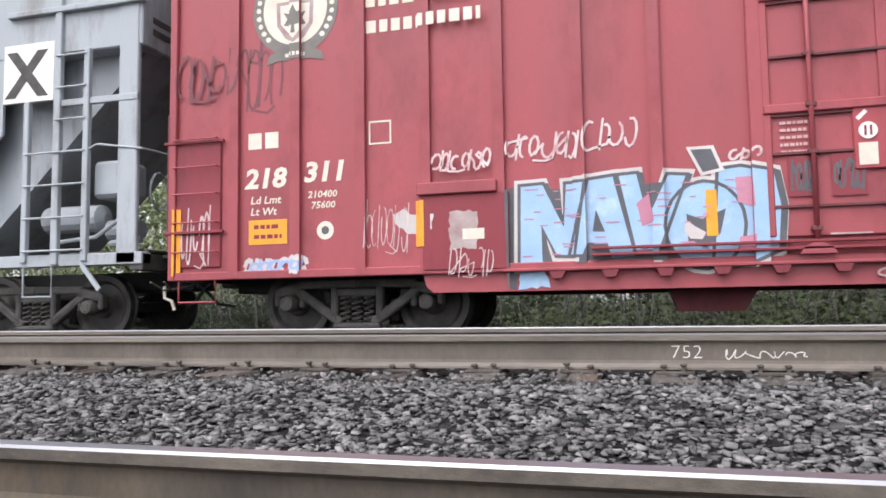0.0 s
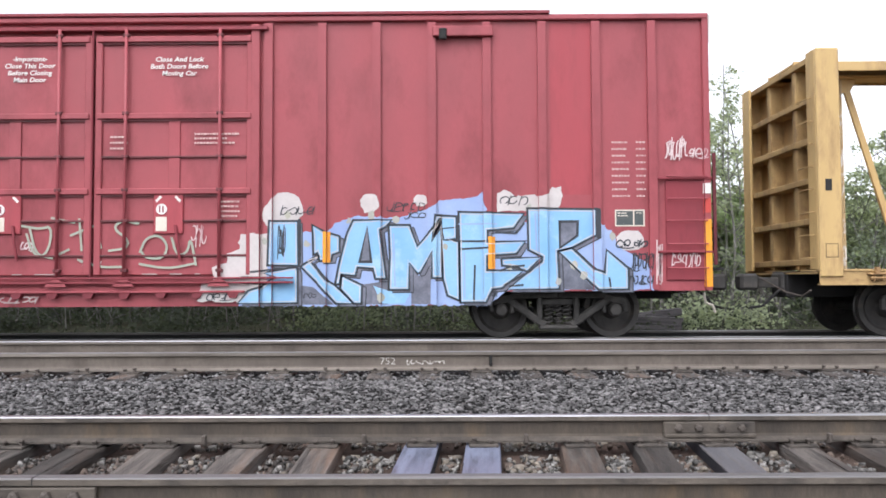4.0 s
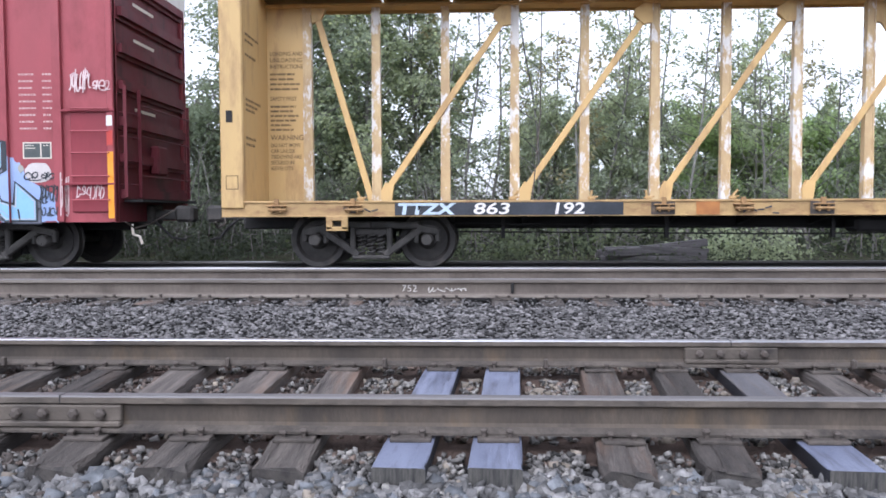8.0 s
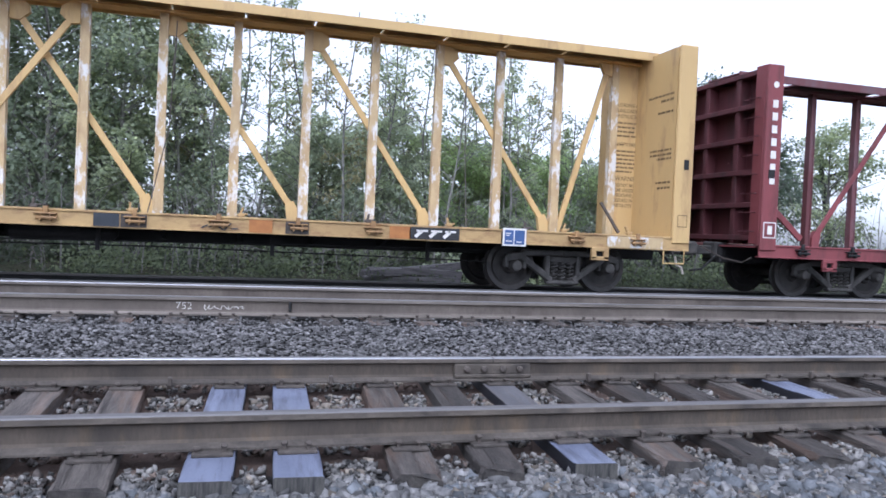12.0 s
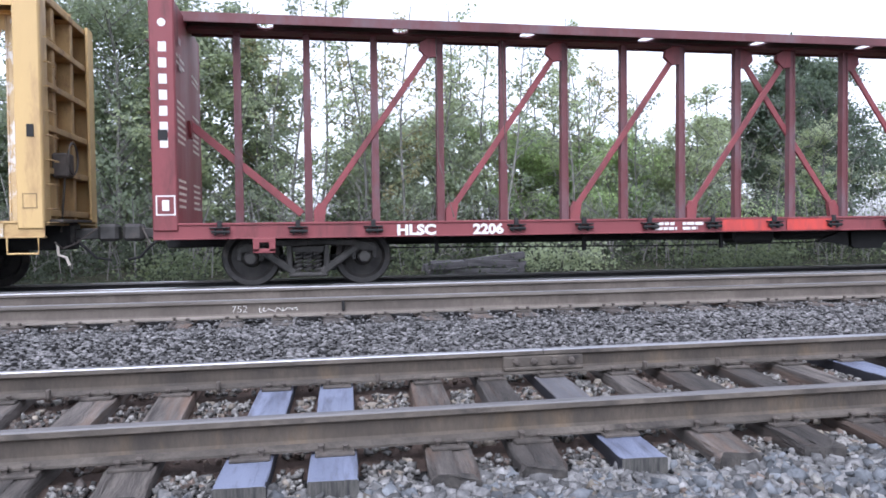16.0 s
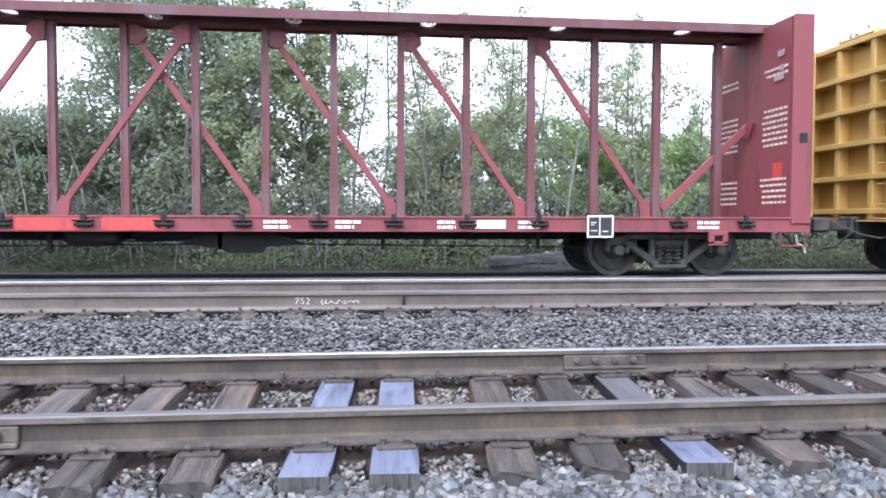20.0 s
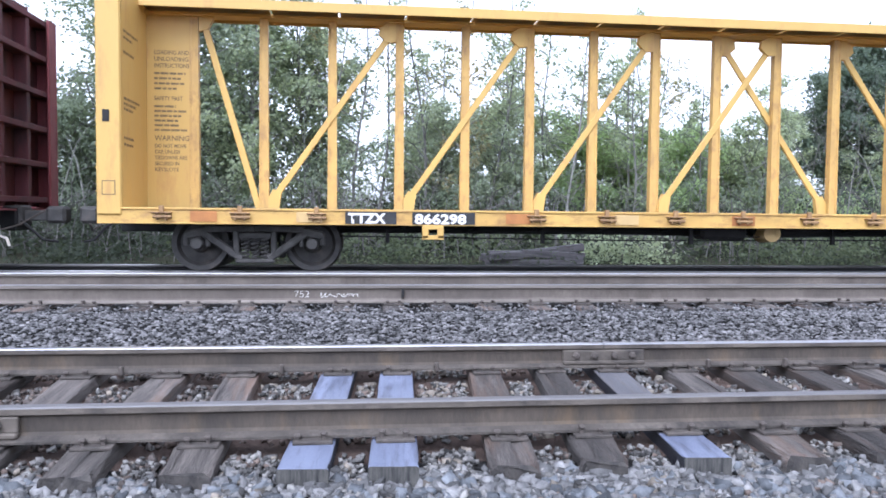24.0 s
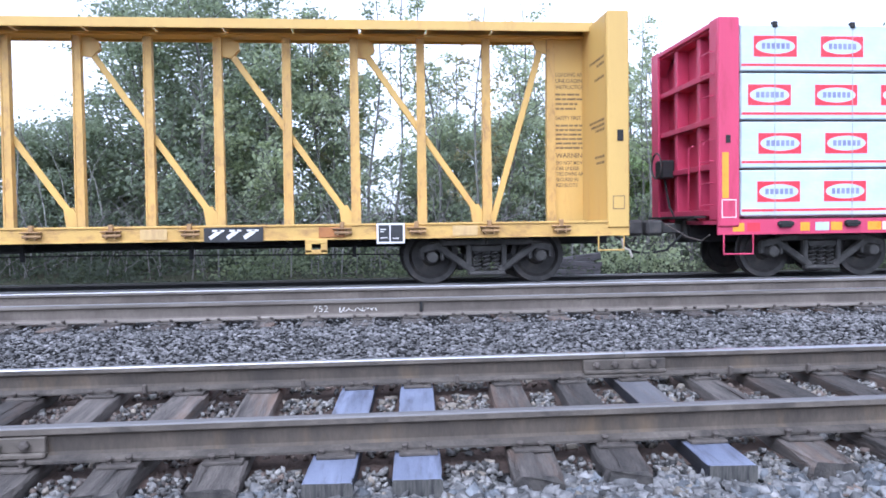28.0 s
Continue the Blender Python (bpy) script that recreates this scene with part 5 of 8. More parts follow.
        if x0 < 0:
            add_stirrup(car, (a + b) / 2, 0.70, red, w=0.52, drop=0.27)
    # brackets near the eaves, jacking boxes over the trucks
    for x0, x1 in ((8.02, 8.96), (-3.3, -2.4)):
        part("upper_bracket", Solid().box(x0 - mid, x1 - mid, -1.575, -1.50, 4.68, 4.84, 0.012), red, car)
        part("upper_latch", Solid().box(x0 + (0.1 if x0 > 0 else 0.62) - mid, x0 + (0.22 if x0 > 0 else 0.76) - mid, -1.61, -1.55, 4.62, 4.80, 0.015), M["black"], car)
    for x0, x1 in ((-3.38, -2.45),):
        part("jack_pad", Solid().box(x0 - mid, x1 - mid, -1.575, -1.50, 1.60, 1.74, 0.012), red, car)
        part("jack_panel", Solid().box(x0 - mid + 0.06, x1 - mid + 0.12, -1.53, -1.46, 0.74, 1.6, 0.01), M["box_red_dark"], car)
    # ends: horizontal pressed ribs, platform, hand brake
    for d in (-1, 1):
        for z in np.linspace(1.15, 4.6, 7):
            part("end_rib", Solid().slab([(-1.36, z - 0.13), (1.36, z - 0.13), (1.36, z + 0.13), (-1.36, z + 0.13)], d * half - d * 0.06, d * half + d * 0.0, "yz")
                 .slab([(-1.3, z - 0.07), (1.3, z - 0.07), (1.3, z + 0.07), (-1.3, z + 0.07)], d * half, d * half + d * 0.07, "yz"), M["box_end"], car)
        part("crossover_platform", Solid().box(d * half, d * (half + 0.3), -1.2, 1.2, 1.02, 1.06), M["black"], car)
        for z in np.arange(1.3, 2.8, 0.38):
            s = Solid().tube([(d * half, -1.3, z), (d * (half + 0.1), -1.3, z), (d * (half + 0.1), -0.85, z), (d * half, -0.85, z)], 0.012, 5)
            part("end_rung", s, M["box_end"], car)
        part("brake_box", Solid().box(d * half, d * (half + 0.16), -0.2, 0.2, 1.5, 2.0, 0.03), M["box_end"], car)
        for y in (-1.34, -0.82, 1.3):
            part("ladder_rail", Solid().bar((d * (half + 0.11), y, 1.1), (d * (half + 0.11), y, 2.86), 0.05, 0.03), M["box_end"], car)
        for z in (1.45, 2.1, 2.6):
            part("cross_rail", Solid().tube([(d * (half + 0.14), -0.82, z), (d * (half + 0.14), 1.3, z)], 0.014, 5), M["box_end"], car)
        small = Solid()
        for z in (4.2, 3.62, 2.5):
            small.box(d * half + d * 0.071, d * half + d * 0.074, -0.9, -0.1, z, z + 0.05)
        part("end_lettering", small, M["cream"], car)
        add_truck(car, (10.0 if d > 0 else -4.32) - mid, 0.91)
        add_coupler(car, d * half, d)
    part("end_cap", Solid().slab([(-1.4, 4.6), (1.4, 4.6), (1.45, 5.02), (0, 5.14), (-1.45, 5.02)], half + 0.0, half + 0.05, "yz"), M["white"], car, "white upper end panel")
    # paint on the side
    strips = [(x - 0.065, x + 0.065, -1.52) for x in ribs]
    strips += [(half - 0.1, half, -1.52), (-half, -half + 0.1, -1.52), (11.62 - mid, 12.21 - mid, -1.49), (-6.57 - mid, -5.95 - mid, -1.49)]
    strips += [(-3.32 - mid, -2.33 - mid, -1.53), (d0 - 0.07, d0 + 0.07, -1.54), (d1 - 0.07, d1 + 0.07, -1.54), (d0 + 0.07, d1 - 0.07, -1.51)]
    side = Side(car, -1.46, strips)
    X = lambda s: s - mid
    side.words("door_notice", "-Important-\nClose This Door\nBefore Closing\nMain Door", X(1.7), 4.34, 0.105, M["white"], 4, "white lettering", 1.1, 0.002, "CENTER", 0.15, 1.05)
    side.words("door_notice", "Close And Lock\nBoth Doors Before\nMoving Car", X(4.05), 4.32, 0.105, M["white"], 4, "white lettering", 1.1, 0.002, "CENTER", 0.15, 1.05)
    side.words("road_number", "218", X(-5.63), 1.82, 0.33, M["cream"], 3, "cream number", 1.12, 0.012, "LEFT", 0.15)
    side.words("road_number", "311", X(-4.84), 1.86, 0.33, M["cream"], 3, "cream number", 1.12, 0.012, "LEFT", 0.15)
    for z, x1 in ((4.22, -2.3), (3.9, -2.72), (3.58, -2.6)):
        side.lay("owner_lettering", bars(int(z * 100), X(-4.02), X(x1), z + 0.02, 0.15, 0.09, 0.14, 0.045), M["cream"], 3, "cream owner lettering as blocks")
    side.lay("owner_initials", [rect(X(-5.58), X(-5.4), 2.3, 2.5), rect(X(-5.35), X(-5.17), 2.3, 2.5)], M["cream"], 3)
    side.lay("emblem", [blob(X(-4.95), 4.02, 0.57, 0.59, 36, 0.0)], M["emblem_grey"], 2, "round grey and cream emblem")
    side.lay("emblem_letters", [blob(X(-4.95) + 0.495 * math.cos(u), 4.02 + 0.515 * math.sin(u), 0.036, 0.036, 6, 0.1, k) for k, u in enumerate(np.linspace(-0.75, 3.9, 24)) if k not in (7, 15)], M["cream"], 4)
    side.lay("emblem_ring", [blob(X(-4.95), 4.02, 0.43, 0.45, 36, 0.0)], M["cream"], 3)
    side.lay("emblem_shield", [[(X(-5.2), 4.12), (X(-5.19), 3.82), (X(-5.08), 3.66), (X(-4.95), 3.58), (X(-4.82), 3.66), (X(-4.71), 3.82), (X(-4.7), 4.12)]], M["smudge"], 4)
    side.lay("emblem_field", [[(X(-5.15), 4.08), (X(-5.14), 3.84), (X(-4.95), 3.63), (X(-4.76), 3.84), (X(-4.75), 4.08)]], M["cream"], 5)
    side.lay("emblem_animal", [[(X(a), b) for a, b in ((-5.22, 4.2), (-5.12, 4.16), (-4.95, 4.16), (-4.72, 4.17), (-4.66, 4.24), (-4.7, 4.33), (-4.84, 4.4), (-5.02, 4.38), (-5.14, 4.3))]], M["emblem_grey"], 5)
    side.lay("emblem_leaf", [[(X(a), b) for a, b in ((-4.98, 3.7), (-4.97, 3.8), (-5.1, 3.82), (-5.05, 3.9), (-5.1, 3.98), (-5.0, 3.96), (-4.95, 4.06), (-4.9, 3.96), (-4.8, 3.98), (-4.85, 3.9), (-4.8, 3.82), (-4.93, 3.8), (-4.92, 3.7))]], M["emblem_grey"], 6)
    side.lay("emblem_ribbon", [[(X(-5.34), 3.34), (X(-5.3), 3.46), (X(-5.2), 3.5), (X(-4.7), 3.5), (X(-4.6), 3.46), (X(-4.56), 3.34), (X(-4.72), 3.38), (X(-5.18), 3.38)]], M["emblem_grey"], 4)
    side.lay("emblem_date", bars(77, X(-5.08), X(-4.82), 3.42, 0.045, 0.03, 0.05, 0.02), M["cream"], 6)
    for text, x, z, size in (("Ld Lmt", -5.55, 1.62, 0.13), ("Lt Wt", -5.55, 1.48, 0.13), ("210400", -4.78, 1.66, 0.115), ("75600", -4.74, 1.53, 0.115)):
        side.words("weight_lettering", text, X(x), z, size, M["cream"], 3, "small cream lettering", 1.1, 0.002, "LEFT", 0.15, 1.1)
    side.lay("yellow_stencil", [rect(X(-5.57), X(-5.05), 1.12, 1.42)], M["amber"], 3, "yellow stencil panel")
    side.lay("yellow_stencil_text", bars(9, X(-5.5), X(-5.15), 1.31, 0.05, 0.04, 0.1, 0.02) + bars(10, X(-5.5), X(-5.12), 1.19, 0.05, 0.04, 0.1, 0.02), M["box_red_dark"], 4)
    side.lay("round_decal", [blob(X(-4.55), 1.26, 0.11, 0.11, 20, 0)], M["cream"], 3)
    side.lay("round_decal_core", [blob(X(-4.55), 1.26, 0.05, 0.05, 14, 0)], M["spray_grey"], 4)
    side.lay("square_mark", stroke([(X(-3.98), 2.26), (X(-3.72), 2.26), (X(-3.72), 2.52), (X(-3.98), 2.52), (X(-3.98), 2.26)], 0.02), M["cream"], 3)
    side.lay("tag_white", scribble(3, X(-5.62), X(-4.8), 0.75, 0.96, 16, 0.05), M["spray_white"], 5, "white spray tag")
    side.lay("tag_violet", scribble(4, X(-5.55), X(-4.85), 0.78, 0.93, 12, 0.03), M["spray_violet"], 6)
    side.lay("tag_grey", scribble(5, X(-6.6), X(-5.7), 2.95, 3.6, 9, 0.035) + scribble(6, X(-5.75), X(-5.1), 2.75, 3.7, 10, 0.03), M["spray_thin"], 1, "faded grey spray tag")
    side.lay("white_smear", [[(X(a), b) for a, b in ((-3.7, 1.42), (-3.55, 1.47), (-3.42, 1.38), (-3.2, 1.4), (-3.2, 1.2), (-3.5, 1.17), (-3.68, 1.3))]], M["spray_white"], 2, "white paint smear")
    side.lay("pale_smear", [rect(X(-3.0), X(-2.68), 0.98, 1.4)], M["smudge"], 2, "pale paint smear")
    side.lay("paint_patch", [rect(X(-2.85), X(-2.6), 1.08, 1.2)], M["cream"], 3)
    side.lay("tag_white", scribble(11, X(-3.2), X(-2.5), 1.85, 2.1, 15, 0.026) + scribble(12, X(-2.35), X(-1.55), 1.92, 2.25, 15, 0.026) + scribble(13, X(-1.5), X(-0.9), 1.95, 2.35, 10, 0.026)
             + scribble(14, X(-3.0), X(-2.5), 0.65, 1.0, 12, 0.012) + scribble(15, X(-4.05), X(-3.5), 0.95, 1.6, 14, 0.01) + scribble(16, X(-6.5), X(-6.1), 0.85, 1.7, 12, 0.02), M["spray_faded"], 5, "thin white spray tags")
    # first piece: four block letters in pale blue with grey sides and a thin white edge
    at = lambda pts: [(X(a), b) for a, b in pts]
    side.lay("spray_ground", [at([(-2.37, 1.62), (-2.21, 1.66), (-2.26, 0.51), (-2.35, 0.52)]), [(X(-2.3), 0.78), (X(0.1), 0.78), (X(0.3), 1.2), (X(0.1), 1.6), (X(-2.3), 1.6)]], M["spray_grey"], 2, "dark grey spray ground")
    for outline in ([(-2.21, 1.66), (-1.94, 1.67), (-1.73, 1.19), (-1.71, 1.66), (-1.49, 1.67), (-1.62, 0.85), (-1.82, 0.86), (-1.97, 1.2), (-1.95, 0.76), (-2.23, 0.74)],
                    [(-1.46, 1.69), (-1.18, 1.72), (-0.97, 0.82), (-1.24, 0.81), (-1.28, 0.97), (-1.46, 0.98), (-1.52, 0.85), (-1.68, 0.86)],
                    [(-1.15, 1.72), (-0.93, 1.73), (-0.84, 1.24), (-0.63, 1.7), (-0.42, 1.68), (-0.75, 0.82), (-0.97, 0.83)],
                    [(-0.13, 1.72), (0.1, 1.74), (0.42, 1.66), (0.48, 1.3), (0.44, 0.85), (0.2, 0.74), (-0.2, 0.76)],
                    [(-0.27 + 0.4 * math.cos(u), 1.14 + 0.46 * math.sin(u)) for u in np.linspace(0, 6.0, 20)]):
        spray_shape(side, at(outline), M["spray_pale"], M["spray_grey"], 3, 0.035, (0.05, 0.0), M["spray_white"])
    side.lay("spray_shade", [at([(-1.38, 1.35), (-1.29, 1.11), (-1.42, 1.12)])], M["spray_grey"], 7)
    side.lay("spray_shade", [at([(-0.45, 1.26), (-0.3, 1.2), (-0.06, 1.3), (-0.12, 1.05), (-0.26, 0.9), (-0.44, 0.95)])], M["spray_grey"], 7)
    side.lay("spray_eye", [at([(-0.46, 1.2), (-0.36, 1.12), (-0.26, 1.06), (-0.3, 0.99), (-0.42, 1.0), (-0.48, 1.08)])], M["spray_white"], 8)
    side.lay("spray_pink_patch", [at([(0.04, 1.62), (0.2, 1.62), (0.22, 1.3), (0.06, 1.36)]), at([(0.06, 1.0), (0.22, 1.02), (0.2, 0.82), (0.06, 0.84)]), at([(-0.95, 1.4), (-0.82, 1.5), (-0.78, 1.2), (-0.9, 1.15)])], M["spray_pink"], 7)
    spray_shape(side, at([(-0.41, 1.95), (-0.17, 1.95), (-0.08, 1.71), (-0.28, 1.67)]), M["spray_grey"], M["spray_white"], 5, 0.035)
    side.lay("spray_drip", [at([(-2.23, 0.76), (-1.95, 0.75), (-1.9, 0.53), (-2.24, 0.52)])], M["spray_pale"], 5)
    rng = random.Random(77)
    side.lay("spray_dash", [rect(X(x), X(x) + w, z, z + 0.012) for x, w, z in ((rng.choice((-2.1, -1.75, -1.3, -0.85, -0.4, 0.05)) + rng.uniform(-0.12, 0.12), rng.uniform(0.05, 0.16), rng.uniform(0.85, 1.6)) for _ in range(46))],
             M["spray_pink"], 8, "thin pink spray dashes")
    side.lay("tag_white", scribble(21, X(0.0), X(0.3), 1.78, 1.92, 8, 0.025), M["spray_faded"], 7)
    # pale green scrawl over the doors
    side.lay("tag_green", [q for line in (
        [(1.63, 1.75), (1.91, 1.7), (2.09, 1.75), (2.06, 1.39), (1.9, 1.24), (1.77, 1.4), (1.7, 1.62)], [(2.09, 1.87), (2.44, 1.8)], [(2.21, 1.31), (2.36, 1.38)], [(2.52, 1.85), (2.56, 1.37)],
        [(2.39, 1.6), (2.78, 1.76)], [(2.77, 1.93), (2.82, 1.54), (2.86, 1.41)], [(3.44, 1.78), (3.18, 1.83), (3.04, 1.71), (3.3, 1.52), (3.25, 1.39), (2.99, 1.36)],
        [(3.47, 1.34), (3.56, 1.56), (3.78, 1.6), (3.91, 1.42), (3.82, 1.23), (3.57, 1.24), (3.49, 1.34)], [(3.96, 1.55), (4.04, 1.28), (4.21, 1.32), (4.25, 1.58), (4.34, 1.14)],
        [(3.47, 1.15), (3.9, 1.07), (4.34, 1.16)], [(2.51, 1.22), (2.85, 1.1), (3.2, 1.11)], [(1.75, 1.7), (1.85, 1.3), (2.1, 1.25)])
        for q in stroke(rounded(at(line)), 0.036)], M["spray_green"], 8, "faded green spray scrawl")
    side.lay("tag_white", scribble(23, X(4.25), X(4.5), 1.4, 1.8, 8, 0.014) + scribble(24, X(1.6), X(1.8), 1.35, 1.5, 7, 0.02) + scribble(25, X(2.5), X(2.85), 1.1, 1.2, 8, 0.016), M["spray_faded"], 7)
    side.lay("worn_panel", [rect(X(0.54), X(0.82), 1.38, 1.79), rect(X(0.94), X(1.25), 1.37, 1.79)], M["box_red_dark"], 3, "dull rubbed panel")
    side.lay("worn_panel_tag", scribble(26, X(0.56), X(0.8), 1.42, 1.75, 12, 0.02) + scribble(27, X(0.96), X(1.22), 1.42, 1.75, 12, 0.02), M["spray_grey"], 4)
    # second piece: periwinkle and white clouds, then five light blue letters
    side.lay("spray_cloud", [at([(5.0, 0.49), (8.85, 0.49), (9.2, 0.72), (11.4, 0.71), (11.36, 1.12), (10.89, 1.39), (10.8, 1.63), (10.5, 1.8), (5.6, 1.62)]),
                             at([(6.3, 1.6), (6.55, 1.81), (6.9, 1.89), (7.43, 1.85), (8.0, 2.02), (8.13, 2.12), (8.66, 2.17), (8.79, 2.24), (8.84, 1.97), (8.6, 1.6)])], M["spray_violet"], 2, "periwinkle spray cloud")
    side.lay("spray_cloud", [at([(4.36, 0.57), (4.43, 0.83), (4.63, 0.87), (4.6, 1.09), (4.82, 1.17), (4.8, 1.3), (5.0, 1.38), (5.01, 1.6), (5.23, 1.62), (5.45, 1.62), (5.45, 0.55)]),
                             at([(9.01, 2.23), (9.15, 2.29), (9.28, 2.19), (9.72, 2.19), (9.81, 2.23), (9.88, 2.32), (10.01, 2.32), (10.04, 2.19), (9.94, 1.95), (9.01, 1.95)])]
             + [blob(X(x), z, rx, rz, 18, 0.05, k) for k, (x, z, rx, rz) in enumerate(((5.72, 2.0, 0.27, 0.27), (5.55, 1.9, 0.2, 0.2), (7.03, 2.08, 0.15, 0.16), (7.82, 2.12, 0.11, 0.1), (11.08, 1.48, 0.22, 0.17)))], M["spray_white"], 3, "white spray cloud")
    side.lay("spray_shade", [at([(5.95, 0.81), (6.15, 0.78), (6.48, 0.51), (5.95, 0.51)]), at([(6.93, 0.82), (7.31, 0.87), (7.31, 0.51), (6.93, 0.51)]), at([(7.68, 1.13), (7.79, 0.94), (7.98, 1.17), (7.97, 0.51), (7.67, 0.51)]), at([(9.99, 1.27), (10.53, 0.72), (9.99, 0.73)])], M["spray_shade_grey"], 3)
    side.lay("spray_letter", [at([(7.09, 0.80), (7.31, 0.72), (7.66, 0.70), (7.57, 0.52), (7.22, 0.52)])], M["spray_blue"], 4)
    for letter in ([[(5.47, 1.81), (5.91, 1.81), (5.92, 1.11), (5.45, 1.12)],
                    [(4.99, 0.53), (5.15, 0.73), (5.35, 0.79), (5.56, 0.94), (5.40, 1.00), (5.56, 1.04), (5.88, 1.10), (5.91, 1.03), (5.91, 0.53)],
                    [(5.95, 1.10), (6.22, 1.28), (6.27, 1.25), (6.11, 1.18), (6.35, 0.89), (6.49, 0.81), (6.78, 0.52), (6.50, 0.52), (6.19, 0.86)],
                    [(6.13, 1.75), (6.35, 1.63), (6.56, 1.57), (6.56, 1.32), (6.45, 1.28), (6.43, 1.19), (6.26, 1.18), (6.22, 1.31), (6.15, 1.28), (6.14, 1.61)]],
                   [[(6.77, 1.82), (7.37, 1.82), (7.29, 1.72), (7.19, 1.66), (7.29, 0.90), (7.12, 0.90), (7.08, 1.06), (6.84, 1.08), (6.81, 0.95), (6.59, 0.97), (6.56, 0.82), (6.49, 0.82), (6.54, 1.10), (6.67, 1.61)],
                    [(6.59, 0.96), (6.91, 0.81), (6.90, 0.52), (6.78, 0.52), (6.57, 0.75)]],
                   [[(7.32, 1.74), (7.65, 1.74), (7.77, 1.41), (8.05, 1.74), (8.15, 1.89), (8.16, 0.91), (7.99, 0.91), (8.00, 1.33), (7.82, 1.00), (7.77, 0.98), (7.64, 1.15), (7.64, 0.73), (7.32, 0.73), (7.34, 1.26)]],
                   [[(8.05, 1.89), (8.38, 1.87), (8.38, 1.52), (8.19, 1.51), (8.42, 1.48), (8.42, 0.56), (8.23, 0.64), (8.16, 0.91), (8.13, 1.68), (7.99, 1.47)],
                    [(8.41, 1.94), (9.43, 1.91), (9.27, 1.68), (8.86, 1.64), (8.86, 1.47), (9.45, 1.48), (9.31, 1.28), (8.85, 1.25), (8.85, 1.03), (9.41, 1.02), (9.08, 0.75), (8.93, 0.73), (8.83, 0.53), (8.43, 0.53)],
                    [(9.07, 1.21), (9.69, 1.23), (9.47, 1.00), (9.32, 1.07), (9.08, 1.10)]],
                   [[(9.48, 1.99), (10.54, 1.97), (10.54, 1.56), (10.17, 1.37), (9.95, 1.32), (9.97, 0.73), (9.16, 0.73), (9.69, 1.16), (9.70, 1.23), (9.49, 1.34)],
                    [(9.95, 1.32), (10.17, 1.37), (10.51, 1.04), (10.67, 0.99), (10.70, 1.34), (11.04, 1.05), (11.04, 0.72), (10.56, 0.72)]]):
        for outline in letter:
            shade = [(x + 0.065, z - 0.04) for x, z in at(outline)]
            side.lay("spray_shade", [shade], M["spray_shade_grey"], 4)
            side.lay("spray_outline", ribbon(shade, 0.016), M["spray_black"], 5)
            spray_shape(side, at(outline), M["spray_blue"], M["spray_black"], 5, 0.034)
            side.lay("spray_shine", ribbon(inset(at(outline), 0.032), 0.013), M["spray_white"], 8)
    side.lay("spray_shade", [at([(10.54, 1.99), (10.61, 1.97), (10.60, 1.51), (10.54, 1.48)]), at([(5.91, 1.84), (5.96, 1.84), (5.96, 1.16), (5.92, 1.11)])], M["spray_black"], 8)
    for hole in ([(6.99, 1.73), (7.05, 1.17), (6.87, 1.17)], [(9.98, 1.78), (10.26, 1.78), (10.25, 1.56), (9.98, 1.37)]):
        side.lay("spray_shade", [at(hole)], M["spray_shade_grey"], 8)
        side.lay("spray_outline", ribbon(at(hole), 0.04), M["spray_black"], 8)
    side.lay("spray_outline", ribbon(at([(8.15, 1.68), (8.38, 1.70), (8.38, 1.50), (8.18, 1.50)]), 0.02), M["spray_black"], 8)
    side.lay("spray_shade", [q for line in ([(5.2, 1.02), (5.6, 1.06), (5.9, 1.09)], [(5.05, 0.94), (5.5, 0.93)], [(5.02, 0.86), (5.4, 0.83)], [(8.42, 1.48), (8.86, 1.48)], [(8.42, 1.36), (8.86, 1.38)], [(8.66, 1.1), (8.64, 0.55)],
                                            [(9.05, 1.02), (9.2, 1.08), (9.42, 1.1)], [(9.12, 0.8), (9.5, 1.0), (9.7, 1.18)], [(9.2, 0.78), (9.4, 0.8)], [(9.0, 1.62), (9.3, 1.6), (9.42, 1.75)], [(10.76, 0.74), (10.74, 0.9)])
             for q in stroke(at(line), 0.03)], M["spray_black"], 8)
    side.lay("spray_shine", [q for line in ([(8.42, 1.75), (9.0, 1.75)], [(5.7, 1.75), (5.7, 1.15)], [(9.6, 1.9), (9.62, 1.3)], [(7.4, 1.6), (7.42, 0.8)], [(10.2, 1.2), (10.6, 0.8)], [(8.5, 1.3), (8.5, 0.6)])
             for q in stroke(at(line), 0.022)], M["spray_violet"], 8, "thin pale highlight strokes")
    side.lay("spray_fleck", [blob(X(x), z, w, w * 1.2, 7, 0.4, k) for k, (x, z, w) in enumerate(((5.4, 1.5, 0.05), (5.75, 1.9, 0.06), (6.05, 1.45, 0.05), (7.05, 1.9, 0.07), (7.45, 1.82, 0.06), (6.7, 1.8, 0.04), (7.2, 0.62, 0.06), (8.2, 1.4, 0.05), (9.2, 1.08, 0.05), (10.2, 1.1, 0.06), (10.8, 1.55, 0.05), (9.95, 0.85, 0.05), (10.35, 0.95, 0.06), (9.5, 2.0, 0.05)))], M["spray_tan"], 7, "tan spray flecks")
